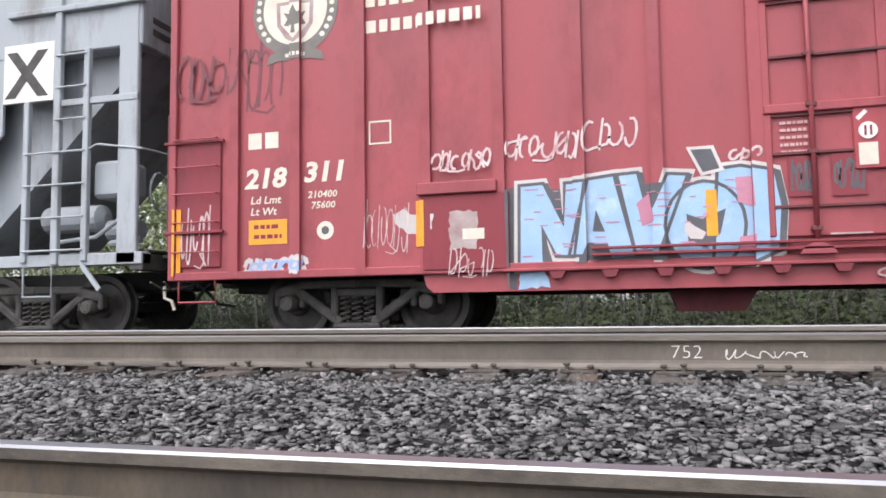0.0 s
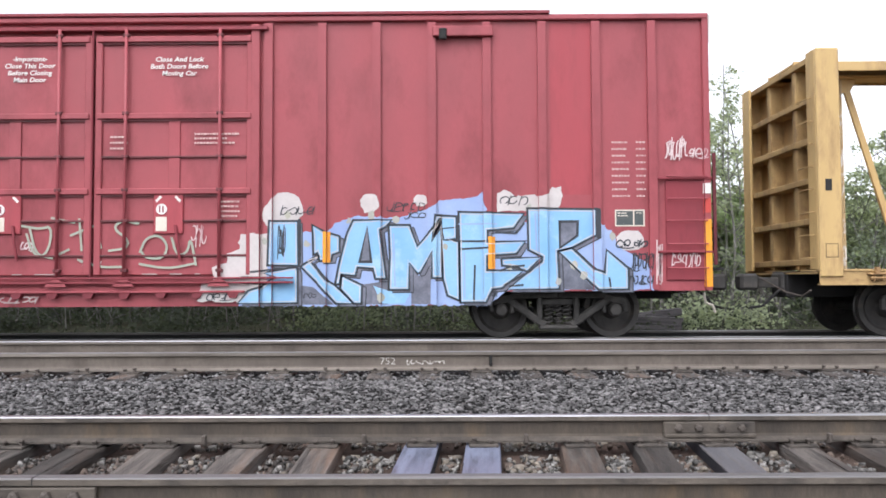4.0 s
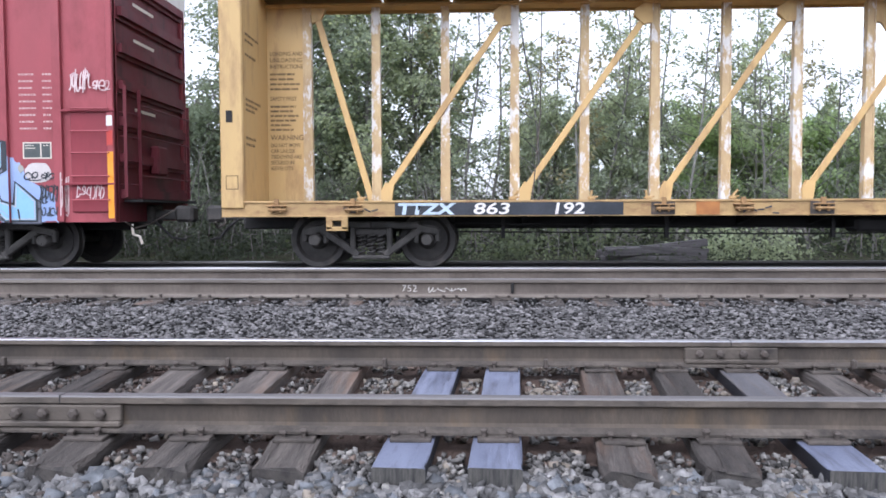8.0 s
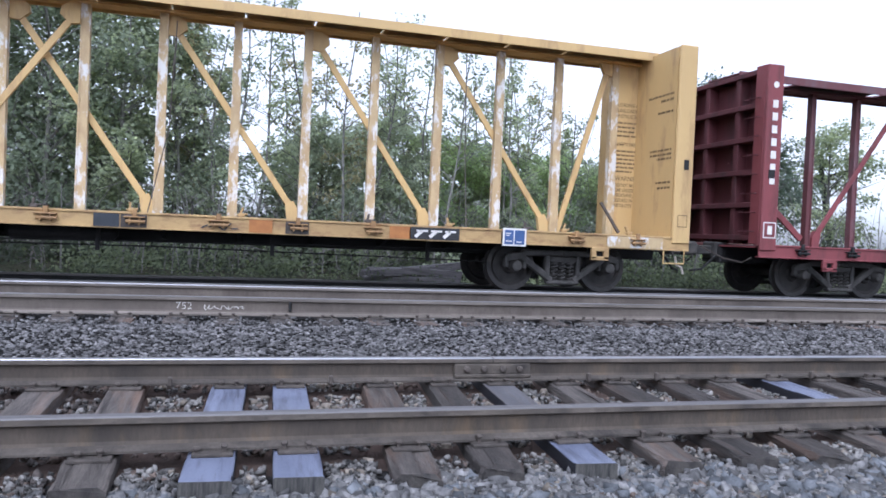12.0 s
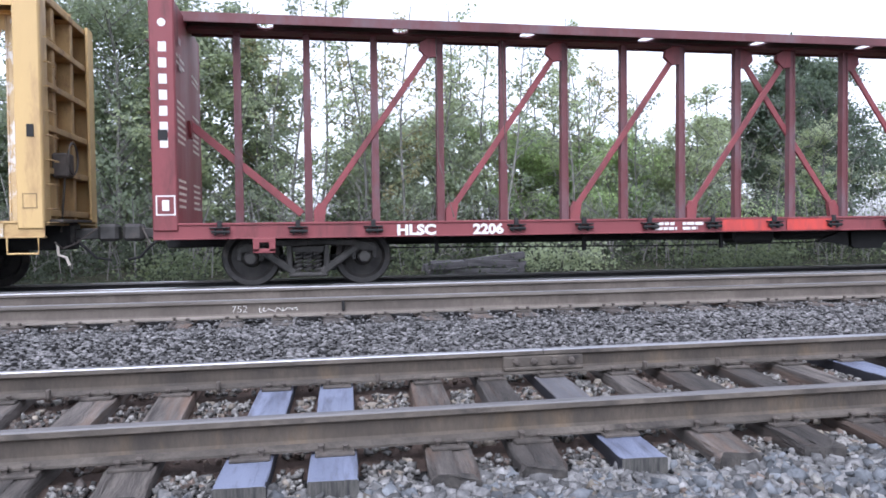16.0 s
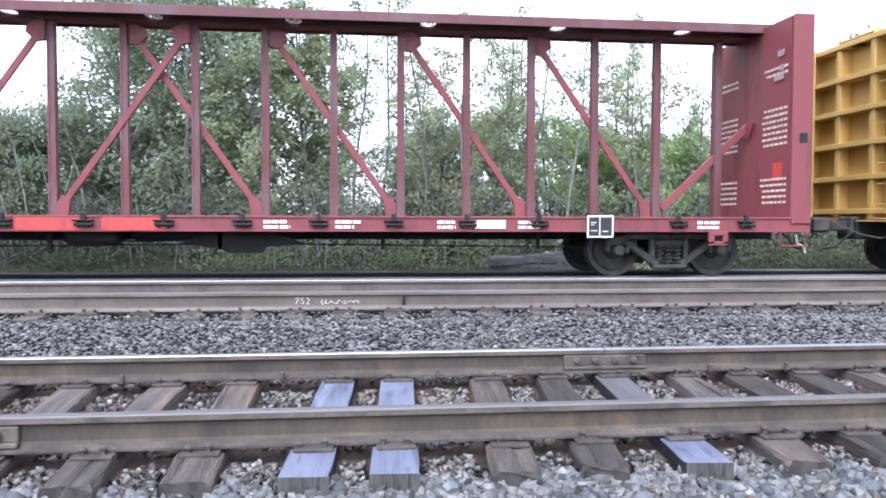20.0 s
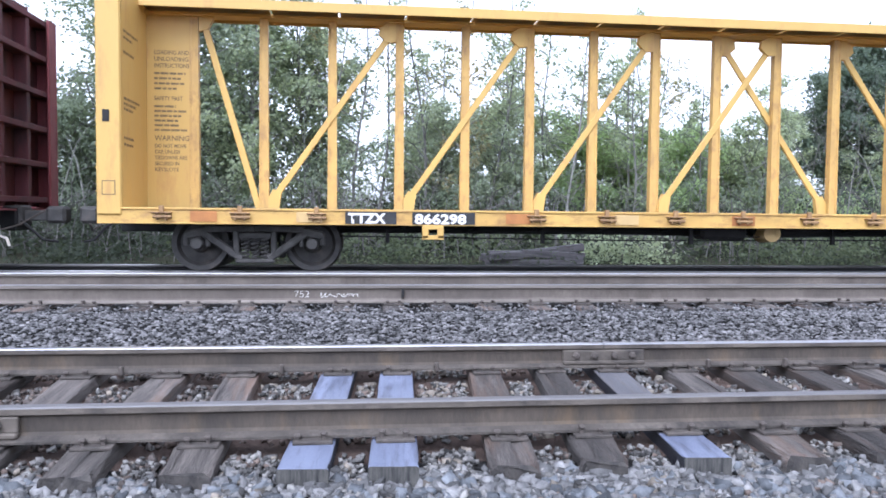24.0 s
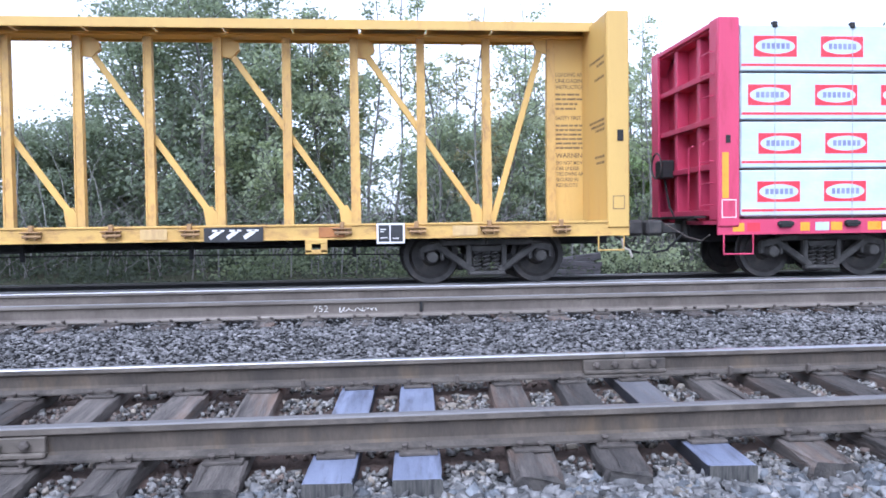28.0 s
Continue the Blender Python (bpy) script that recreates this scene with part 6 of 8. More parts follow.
    side.lay("tag_black", scribble(31, X(5.65), X(6.15), 1.9, 2.05, 10, 0.014) + scribble(32, X(7.3), X(7.9), 1.95, 2.1, 12, 0.013) + scribble(30, X(7.55), X(7.9), 1.82, 1.95, 8, 0.013) + scribble(33, X(9.05), X(9.5), 2.03, 2.2, 8, 0.015)
             + scribble(34, X(10.85), X(11.35), 1.36, 1.5, 10, 0.02) + scribble(35, X(11.05), X(11.4), 1.0, 1.3, 12, 0.018) + scribble(29, X(11.05), X(11.4), 0.8, 0.95, 12, 0.018) + scribble(36, X(5.6), X(5.72), 1.2, 1.75, 9, 0.015)
             + scribble(37, X(4.5), X(4.9), 0.58, 0.7, 10, 0.015) + scribble(38, X(6.0), X(6.2), 0.6, 0.7, 8, 0.012) + scribble(39, X(8.86), X(9.0), 0.6, 0.72, 8, 0.014), M["spray_black"], 8, "thin black spray tags")
    # data panel, notices, reflectors
    small_print(side, X(10.8), X(11.1), 3.0, 9, M["lettering_faded"], 0.105, 0.028, 41)
    small_print(side, X(11.18), X(11.36), 3.0, 9, M["lettering_faded"], 0.105, 0.028, 47)
    side.lay("black_panel", [rect(X(10.84), X(11.3), 1.7, 1.96)], M["cream"], 3)
    side.lay("black_panel", [rect(X(10.86), X(11.12), 1.72, 1.94), rect(X(11.14), X(11.28), 1.72, 1.94)], M["panel_grey"], 4, "dark grey data panel")
    side.lay("small_lettering", bars(58, X(10.88), X(11.02), 1.9, 0.014, 0.03, 0.06, 0.01) + bars(59, X(10.88), X(11.04), 1.86, 0.014, 0.03, 0.06, 0.01) + bars(60, X(11.17), X(11.25), 1.9, 0.014, 0.03, 0.05, 0.01), M["cream"], 6)
    side.lay("tag_white", scribble(42, X(11.6), X(12.0), 2.72, 3.1, 14, 0.02) + scribble(43, X(12.0), X(12.28), 2.75, 2.92, 8, 0.02) + scribble(44, X(11.46), X(11.56), 0.8, 1.5, 8, 0.02) + scribble(45, X(11.7), X(12.15), 1.05, 1.3, 14, 0.014), M["spray_faded"], 5)
    for x, z0, z1 in ((-0.2, 1.02, 1.5), (6.36, 1.16, 1.64), (8.92, 1.05, 1.55), (12.26, 0.76, 1.8), (-3.36, 1.02, 1.55), (-6.56, 0.76, 1.6)):
        side.lay("reflector", [rect(X(x) - 0.055, X(x) + 0.055, z0, z1)], M["amber"], 8, "amber reflective strip")
    side.lay("reflector", [rect(X(12.2), X(12.31), 1.9, 2.13)], M["red_patch"], 8, "red reflective strip")
    side.lay("reflector", [rect(X(12.2), X(12.31), 2.2, 2.36)], M["white"], 8, "white reflective strip")
    for x, z in ((0.62, 2.12), (4.85, 2.1)):
        small_print(side, X(x) - 0.14, X(x) + 0.2, z, 5, M["lettering_faded"], 0.075, 0.03, int(x * 7))
    small_print(side, X(2.98), X(3.3), 3.12, 3, M["lettering_faded"], 0.09, 0.03, 51)
    small_print(side, X(4.3), X(5.0), 3.16, 3, M["lettering_faded"], 0.07, 0.03, 52)
    side.lay("red_patch", [rect(X(9.85), X(10.48), 2.2, 4.9)], M["faded_red"], 0)
    side.lay("chalk_tag", scribble(61, X(1.3), X(1.9), 0.55, 0.66, 10, 0.02) + bars(62, X(0.9), X(2.3), 0.985, 0.018, 0.1, 0.4, 0.2) + bars(63, X(3.5), X(4.4), 0.985, 0.018, 0.1, 0.4, 0.2), M["smudge"], 6)
    return car


def bulkhead_writing(car, half, d, ink, seed, readable=True, pitch=1.19):
    """Loading instructions on the end web, and lines too faint to read on the inner face of the end wall."""
    x = d * (half - 0.36) - d * 0.004
    rng = random.Random(seed)
    if readable:
        x0 = -8.5 * pitch - 0.56 if d < 0 else 8.5 * pitch + 0.19
        for words, z, size in (("LOADING AND", 3.55, 0.1), ("UNLOADING", 3.44, 0.1), ("INSTRUCTIONS", 3.33, 0.1), ("SAFETY FIRST", 2.78, 0.095), ("WARNING", 2.1, 0.125), ("DO NOT MOVE", 1.98, 0.09), ("CAR UNLESS", 1.88, 0.09),
                               ("TIEDOWNS ARE", 1.78, 0.09), ("SECURED IN", 1.68, 0.09), ("KEYSLOTS", 1.58, 0.09)):
            letters("notice", words, size, ink, car, pose(x0, -0.0285, z), "dark stencilled lettering", 0.82 if len(words) > 9 else 0.95, 0.002)
        s = Solid()
        for z in list(np.arange(2.96, 3.26, 0.085)) + list(np.arange(2.26, 2.72, 0.08)):
            wear_bars(s, rng, x0, x0 + rng.uniform(0.35, 0.56), z, -0.0255, 0.035, 0.025)
        tagged(part("fine_print", s, ink, car), kind="stuff")
    s = Solid()
    rows = ((3.62, 0.9), (3.52, 0.5), (3.3, 0.6), (2.6, 0.9), (2.52, 0.8), (2.44, 0.5), (2.0, 0.6), (1.9, 0.5)) if readable else [(z, 0.85) for z in list(np.arange(1.2, 1.6, 0.1)) + list(np.arange(2.2, 2.9, 0.1)) + [3.4, 3.5]]
    for z, w in rows:
        for y in (-1.33, 0.35):
            end = y + w * rng.uniform(0.8, 1.0)
            while y < end:
                w1 = rng.uniform(0.05, 0.16)
                s.box(x - 0.001, x + 0.001, y, min(y + w1, end), z, z + 0.04)
                y += w1 + 0.03
    tagged(part("fine_print", s, ink, car), kind="stuff")


def data_plate(car, x, z, w=0.42, h=0.3, blue=False):
    part("data_plate", Solid().box(x - w / 2, x + w / 2, -1.515, -1.497, z - h / 2, z + h / 2), M["white"], car, "white framed data plate")
    part("data_panel", Solid().box(x - w / 2 + 0.03, x - 0.02, -1.519, -1.515, z - h / 2 + 0.03, z + h / 2 - 0.03).box(x + 0.0, x + w / 2 - 0.03, -1.519, -1.515, z - h / 2 + 0.03, z + h / 2 - 0.03),
         M["plate_blue"] if blue else M["black_ink"], car)
    part("data_marks", Solid().box(x - 0.16, x - 0.07, -1.522, -1.519, z + 0.055, z + 0.07).box(x - 0.16, x - 0.1, -1.522, -1.519, z + 0.02, z + 0.032).box(x - 0.16, x - 0.05, -1.522, -1.519, z - 0.075, z - 0.06).box(x + 0.03, x + 0.13, -1.522, -1.519, z - 0.085, z - 0.07), M["white"], car)


M["plate_blue"] = material("blue_data_plate", (0.04, 0.08, 0.2), (0.07, 0.12, 0.28), 0.5, 0, 4, 40, 0.05)
M["pale_letter"] = material("pale_blue_letter", (0.42, 0.52, 0.62), (0.56, 0.65, 0.72), 0.6, 0, 5, 40, 0.05, (0.16, 0.2, 0.3), 6.0, 0.3)
M["stencil"] = material("faded_brown_stencil", (0.13, 0.09, 0.045), (0.27, 0.18, 0.08), 0.7, 0, 6, 40, 0.05)
M["rust"] = material("rust_streaks", (0.3, 0.12, 0.04), (0.5, 0.22, 0.07), 0.8, 0, 5, 40, 0.3)


def sill_patch(car, x0, x1, mat, name, label, z0=0.73, z1=0.925):
    part(name, Solid().box(x0, x1, -1.4935, -1.4905, z0, z1), mat, car, label)


def sill_words(car, words, x, z, size, mat, label, width=1.1, bold=0.01, lean=0.0):
    letters("reporting_mark", words, size, mat, car, pose(x, -1.4975, z), label, width, bold, lean=lean)


def jacking_brackets(car, xs, mat, z=0.72):
    """Pads with a square eye that hang under the side sill."""
    for x in xs:
        s = Solid().box(x - 0.17, x + 0.17, -1.5, -1.44, z - 0.06, z + 0.01, 0.008).box(x - 0.17, x - 0.07, -1.5, -1.44, z - 0.2, z - 0.055, 0.008).box(x + 0.07, x + 0.17, -1.5, -1.44, z - 0.2, z - 0.055, 0.008)
        s.box(x - 0.17, x + 0.17, -1.5, -1.44, z - 0.22, z - 0.15, 0.008)
        part("jacking_bracket", s, mat, car, "painted pad with a square eye under the sill")


def old_yellow_car():
    mid, half = 25.07, 11.08
    car = centre_beam("centre_beam_flat_car", "empty yellow centre-beam flat car with chipped paint and rust", mid, 22.16, 1.19, M["yellow"], M["yellow_worn"], sill_mat=M["yellow_sill"], top=4.48, deck=1.02, end_mat=M["yellow_end"], winch=M["winch_rust"], clear=[(a - 25.07, b - 25.07) for a, b in ((16.8, 17.5), (17.85, 18.6), (19.1, 19.9), (30.9, 31.8), (32.5, 33.0))])
    sill_patch(car, 16.7 - mid, 20.2 - mid, M["spray_black"], "black_patch", "black paint patch on the sill", 0.79, 0.985)
    sill_words(car, "TTZX", 16.74 - mid, 0.81, 0.23, M["pale_letter"], "pale blue spray-tagged letters", 1.45, 0.01, 0.12)
    sill_words(car, "863", 17.9 - mid, 0.81, 0.24, M["white"], "white number", 1.6, 0.004, 0.12)
    sill_words(car, "192", 19.1 - mid, 0.81, 0.24, M["white"], "white number", 1.42, 0.004, 0.12)
    sill_patch(car, 30.93 - mid, 31.78 - mid, M["black_ink"], "owner_mark", "black owner mark with white block shapes", 0.79, 0.985)
    s = Solid()
    for k in range(3):
        x = 31.08 - mid + k * 0.24
        s.bar((x - 0.05, -1.496, 0.83), (x + 0.06, -1.496, 0.93), 0.055, 0.002).box(x - 0.03, x + 0.16, -1.497, -1.4945, 0.915, 0.945)
    part("owner_shapes", s, M["white"], car)
    data_plate(car, 32.75 - mid, 0.89, blue=True)
    sill_patch(car, 34.5 - mid, 35.6 - mid, M["yellow_worn"], "worn_patch", "sill rubbed pale and rusty", 0.79, 0.985)
    part("brake_rod", Solid().bar((half - 1.3, -0.5, 1.62), (half - 0.95, -0.6, 1.06), 0.05, 0.04), M["iron"], car, "rusty brake rod")
    jacking_brackets(car, (-9.27, 9.3), M["yellow_sill"], 0.77)
    for k, x in enumerate((15.9, 22.0, 24.2, 27.7)):
        s = Solid()
        r = random.Random(k)
        for j in range(5):
            s.bar((x - mid + j * 0.11, -1.496, r.uniform(0.8, 0.92)), (x - mid + j * 0.11 + 0.1, -1.496, r.uniform(0.8, 0.94)), 0.022, 0.002)
        part("sill_tag", s, M["spray_black"], car, "black scrawled tag")
    for k, x in enumerate((21.3, 26.2, 28.4, 30.6)):
        sill_patch(car, x - mid, x - mid + 0.35, M["spray_black"] if k == 1 else M["rust"], "worn_patch", "worn dark patch", 0.79, 0.985)
    for d in (-1, 1):
        bulkhead_writing(car, half, d, M["stencil"], 70 + d)
        slot = Solid().box(d * half - d * 0.10, d * half - d * 0.2, -1.512, -1.499, 2.24, 2.42, 0.004)
        part("jacking_slot", slot, M["black"], car)
        part("frame_mark", Solid().box(d * half - d * 0.08, d * half - d * 0.28, -1.5025, -1.5, 1.2, 1.42), M["stencil"], car)
        part("frame_mark_face", Solid().box(d * half - d * 0.095, d * half - d * 0.265, -1.504, -1.5025, 1.215, 1.405), M["yellow"], car)
    # hand brake gear on the trailing end
    part("brake_box", Solid().box(half - 0.1, half + 0.14, -0.75, -0.4, 1.7, 2.08, 0.03), M["iron"], car, "rusty hand brake gear box")
    part("brake_wheel", Solid().tube([(half + 0.17, -0.57 + 0.25 * math.cos(u), 2.0 + 0.25 * math.sin(u)) for u in np.linspace(0, 6.283, 15)], 0.017, 5), M["iron"], car, "round hand brake wheel")
    part("brake_chain", Solid().tube([(half + 0.04, -0.57, 1.7), (half - 0.02, -0.5, 1.2), (half - 0.1, -0.35, 0.85)], 0.02, 5), M["iron"], car)
    part("end_platform", Solid().box(half - 0.02, half + 0.18, -1.2, 0.4, 1.0, 1.04, 0.006), M["iron"], car)
    # worn winch seats and strap hooks left standing on the sill
    rest = random.Random(12)
    for k in (-4, -2, 1, 3, 6):
        x = (k + 0.42) * 1.19
        sill_patch(car, x - 0.19, x + 0.17, M["grease"], "greasy_patch", "dark greasy patch round a winch", 0.79, 0.985)
    for k in range(-8, 9):
        if rest.random() < 0.75:
            x = (k + 0.42) * 1.19 + rest.uniform(-0.35, 0.35)
            y = rest.uniform(-1.44, -1.3)
            hook = Solid().box(-0.05, 0.05, -0.03, 0.03, 0, 0.06, 0.012).bar((-0.02, 0, 0.04), (rest.uniform(-0.08, 0.1), 0, 0.15), 0.035, 0.04, 0.008).tube([(-0.07, 0, 0.03), (0.09, 0, 0.05)], 0.016, 6)
            part("strap_hook", hook, rest.choice((M["yellow_sill"], M["iron"], M["yellow_sill"])), car, at=pose(x, y, 1.018))
    for x in (-6.0, 2.1, 7.1):
        part("tie_down_cable", Solid().tube([(x, -0.2, 4.2), (x - 0.05, -0.5, 2.4), (x - 0.25, -1.4, 1.0)], 0.009, 4), M["iron"], car, "slack steel tie-down cable")
    return car


def maroon_car():
    mid, half = 48.62, 10.965
    car = centre_beam("centre_beam_flat_car", "empty oxide-red centre-beam flat car", mid, 21.93, 1.166, M["maroon"], M["maroon_post"], end_brace=True, holes=True, post_w=0.78, end_mat=M["maroon_end"], winch=M["black"], clear=[(a - 48.62, b - 48.62) for a, b in ((41.3, 42.0), (42.5, 43.1), (55.7, 56.2))])
    sill_words(car, "HLSC", 41.32 - mid, 0.745, 0.22, M["white"], "white reporting mark", 1.2)
    sill_words(car, "2206", 42.56 - mid, 0.745, 0.22, M["white"], "white number", 1.15)
    for x0, x1 in ((46.95, 47.9), (48.2, 49.15)):
        sill_patch(car, x0 - mid, x1 - mid, M["red_patch"], "red_patch", "bright red repaint patch")
    for k, x in enumerate((45.72, 46.22, 50.6, 51.7, 53.3, 54.6, 57.6)):
        s, r = Solid(), random.Random(k)
        for z in (0.76, 0.84):
            wear_bars(s, r, x - mid, x - mid + r.uniform(0.25, 0.42), z, -1.491, 0.05, 0.03)
        part("small_lettering", s, M["white"], car, "small white lettering")
    sill_patch(car, 53.9 - mid, 54.4 - mid, M["cream"], "pale_label", "pale worn label", 0.76, 0.9)
    data_plate(car, 55.95 - mid, 0.80, 0.44, 0.36)
    jacking_brackets(car, (-9.35, 9.35), M["maroon"], 0.71)
    # owner's name down the corner post, as plain blocks
    x0 = -half
    for k in range(7):
        z = 3.52 - k * 0.238
        part("owner_block", Solid().box(x0 + 0.13, x0 + 0.245, -1.5035, -1.5, z, z + 0.145), M["white"], car)
    part("owner_disc", Solid().lathe([(-1.5035, 0.0), (-1.5035, 0.06), (-1.5, 0.06)], (x0 + 0.185, 3.95), 18), M["white"], car, "white round owner's mark")
    part("frame_mark", Solid().box(x0 + 0.05, x0 + 0.33, -1.503, -1.5, 1.08, 1.38), M["white"], car)
    part("frame_mark_face", Solid().box(x0 + 0.07, x0 + 0.31, -1.505, -1.503, 1.10, 1.36), M["maroon"], car)
    part("frame_mark_bar", Solid().box(x0 + 0.14, x0 + 0.24, -1.507, -1.505, 1.15, 1.31), M["white"], car)
    for d in (-1, 1):
        part("jacking_slot", Solid().box(d * half - d * 0.10, d * half - d * 0.24, -1.512, -1.499, 2.2, 2.36, 0.004), M["black"], car)
        bulkhead_writing(car, half, d, M["cream"], 80 + d, False)
        x = d * (half - 0.36) - d * 0.03
        part("brace_gusset", Solid().slab([(-0.12, 2.4), (0.12, 2.4), (0.3, 2.66), (-0.3, 2.66)], x - 0.02, x + 0.02, "yz"), M["maroon"], car)
        for z, w in ((3.7, 0.2), (3.45, 0.12), (3.3, 0.3)):
            part("bulkhead_mark", Solid().box(x - 0.002, x + 0.002, -1.25, -1.25 + w, z, z + 0.1), M["smudge"], car)
    part("red_spray", Solid().box(half - 0.364, half - 0.362, -1.2, -0.9, 1.6, 1.9), M["red_patch"], car)
    part("brake_lever_frame", Solid().slab([(0.6, 0.52), (1.25, 0.42), (1.4, 0.36), (1.9, 0.36), (1.95, 0.46), (2.6, 0.5), (1.9, 0.76), (1.3, 0.76)], -0.98, -0.85), M["black"], car)
    for x in (-6.4, -5.2):
        part("tie_down_cable", Solid().tube([(x, -0.2, 4.2), (x - 0.03, -0.5, 2.0), (x + 0.05, -1.4, 1.0)], 0.009, 4), M["iron"], car, "slack steel tie-down cable")
    return car


def new_yellow_car():
    mid, half = 72.16, 10.925
    car = centre_beam("centre_beam_flat_car", "empty bright yellow centre-beam flat car", mid, 21.85, 1.163, M["yellow_new"], M["yellow_post"], sill_mat=M["yellow_sill_new"], winch=M["winch_rust"], clear=[(a - 72.16, b - 72.16) for a, b in ((64.95, 65.75), (66.0, 67.0), (76.35, 77.25), (79.0, 79.45))])
    sill_patch(car, 64.95 - mid, 65.75 - mid, M["black_ink"], "mark_panel", "black panel behind the reporting mark")
    sill_patch(car, 66.0 - mid, 67.0 - mid, M["black_ink"], "mark_panel", "black panel behind the number")
    sill_words(car, "TTZX", 65.0 - mid, 0.75, 0.21, M["white"], "white reporting mark", 1.05, 0.01)
    sill_words(car, "866298", 66.04 - mid, 0.745, 0.21, M["white"], "white number", 1.3, 0.008)
    sill_patch(car, 76.35 - mid, 77.25 - mid, M["black_ink"], "owner_mark", "black owner mark with white block shapes", 0.70, 0.925)
    s = Solid()
    for k in range(3):
        x = 76.5 - mid + k * 0.26
        s.bar((x - 0.06, -1.496, 0.76), (x + 0.1, -1.496, 0.87), 0.06, 0.002).box(x - 0.02, x + 0.16, -1.497, -1.4945, 0.86, 0.89)
    part("owner_shapes", s, M["white"], car)
    data_plate(car, 79.22 - mid, 0.80, 0.44, 0.32)
    jacking_brackets(car, (-5.83, 5.9), M["yellow_sill_new"], 0.71)
    for k, x in enumerate((64.2, 67.5, 69.3, 71.3, 75.4, 78.1, 80.2, 62.6)):
        sill_patch(car, x - mid, x - mid + 0.4, M["rust"] if k % 2 else M["yellow"], "worn_patch", "rusty worn patch", 0.75, 0.91)
    for d in (-1, 1):
        bulkhead_writing(car, half, d, M["stencil"], 90 + d, True, 1.163)
        part("jacking_slot", Solid().box(d * half - d * 0.10, d * half - d * 0.2, -1.512, -1.499, 2.24, 2.42, 0.004), M["black"], car)
        part("frame_mark", Solid().box(d * half - d * 0.08, d * half - d * 0.28, -1.5025, -1.5, 1.14, 1.36), M["stencil"], car)
        part("frame_mark_face", Solid().box(d * half - d * 0.095, d * half - d * 0.265, -1.504, -1.5025, 1.155, 1.345), M["yellow_new"], car)
    part("brake_valve", Solid().lathe([(-0.4, 0.02), (-0.38, 0.15), (0.0, 0.17), (0.02, 0.02)], (0, 0), 16), M["yellow"], car, "yellow brake valve under the deck", at=pose(0.06, -0.75, 0.62))
    return car


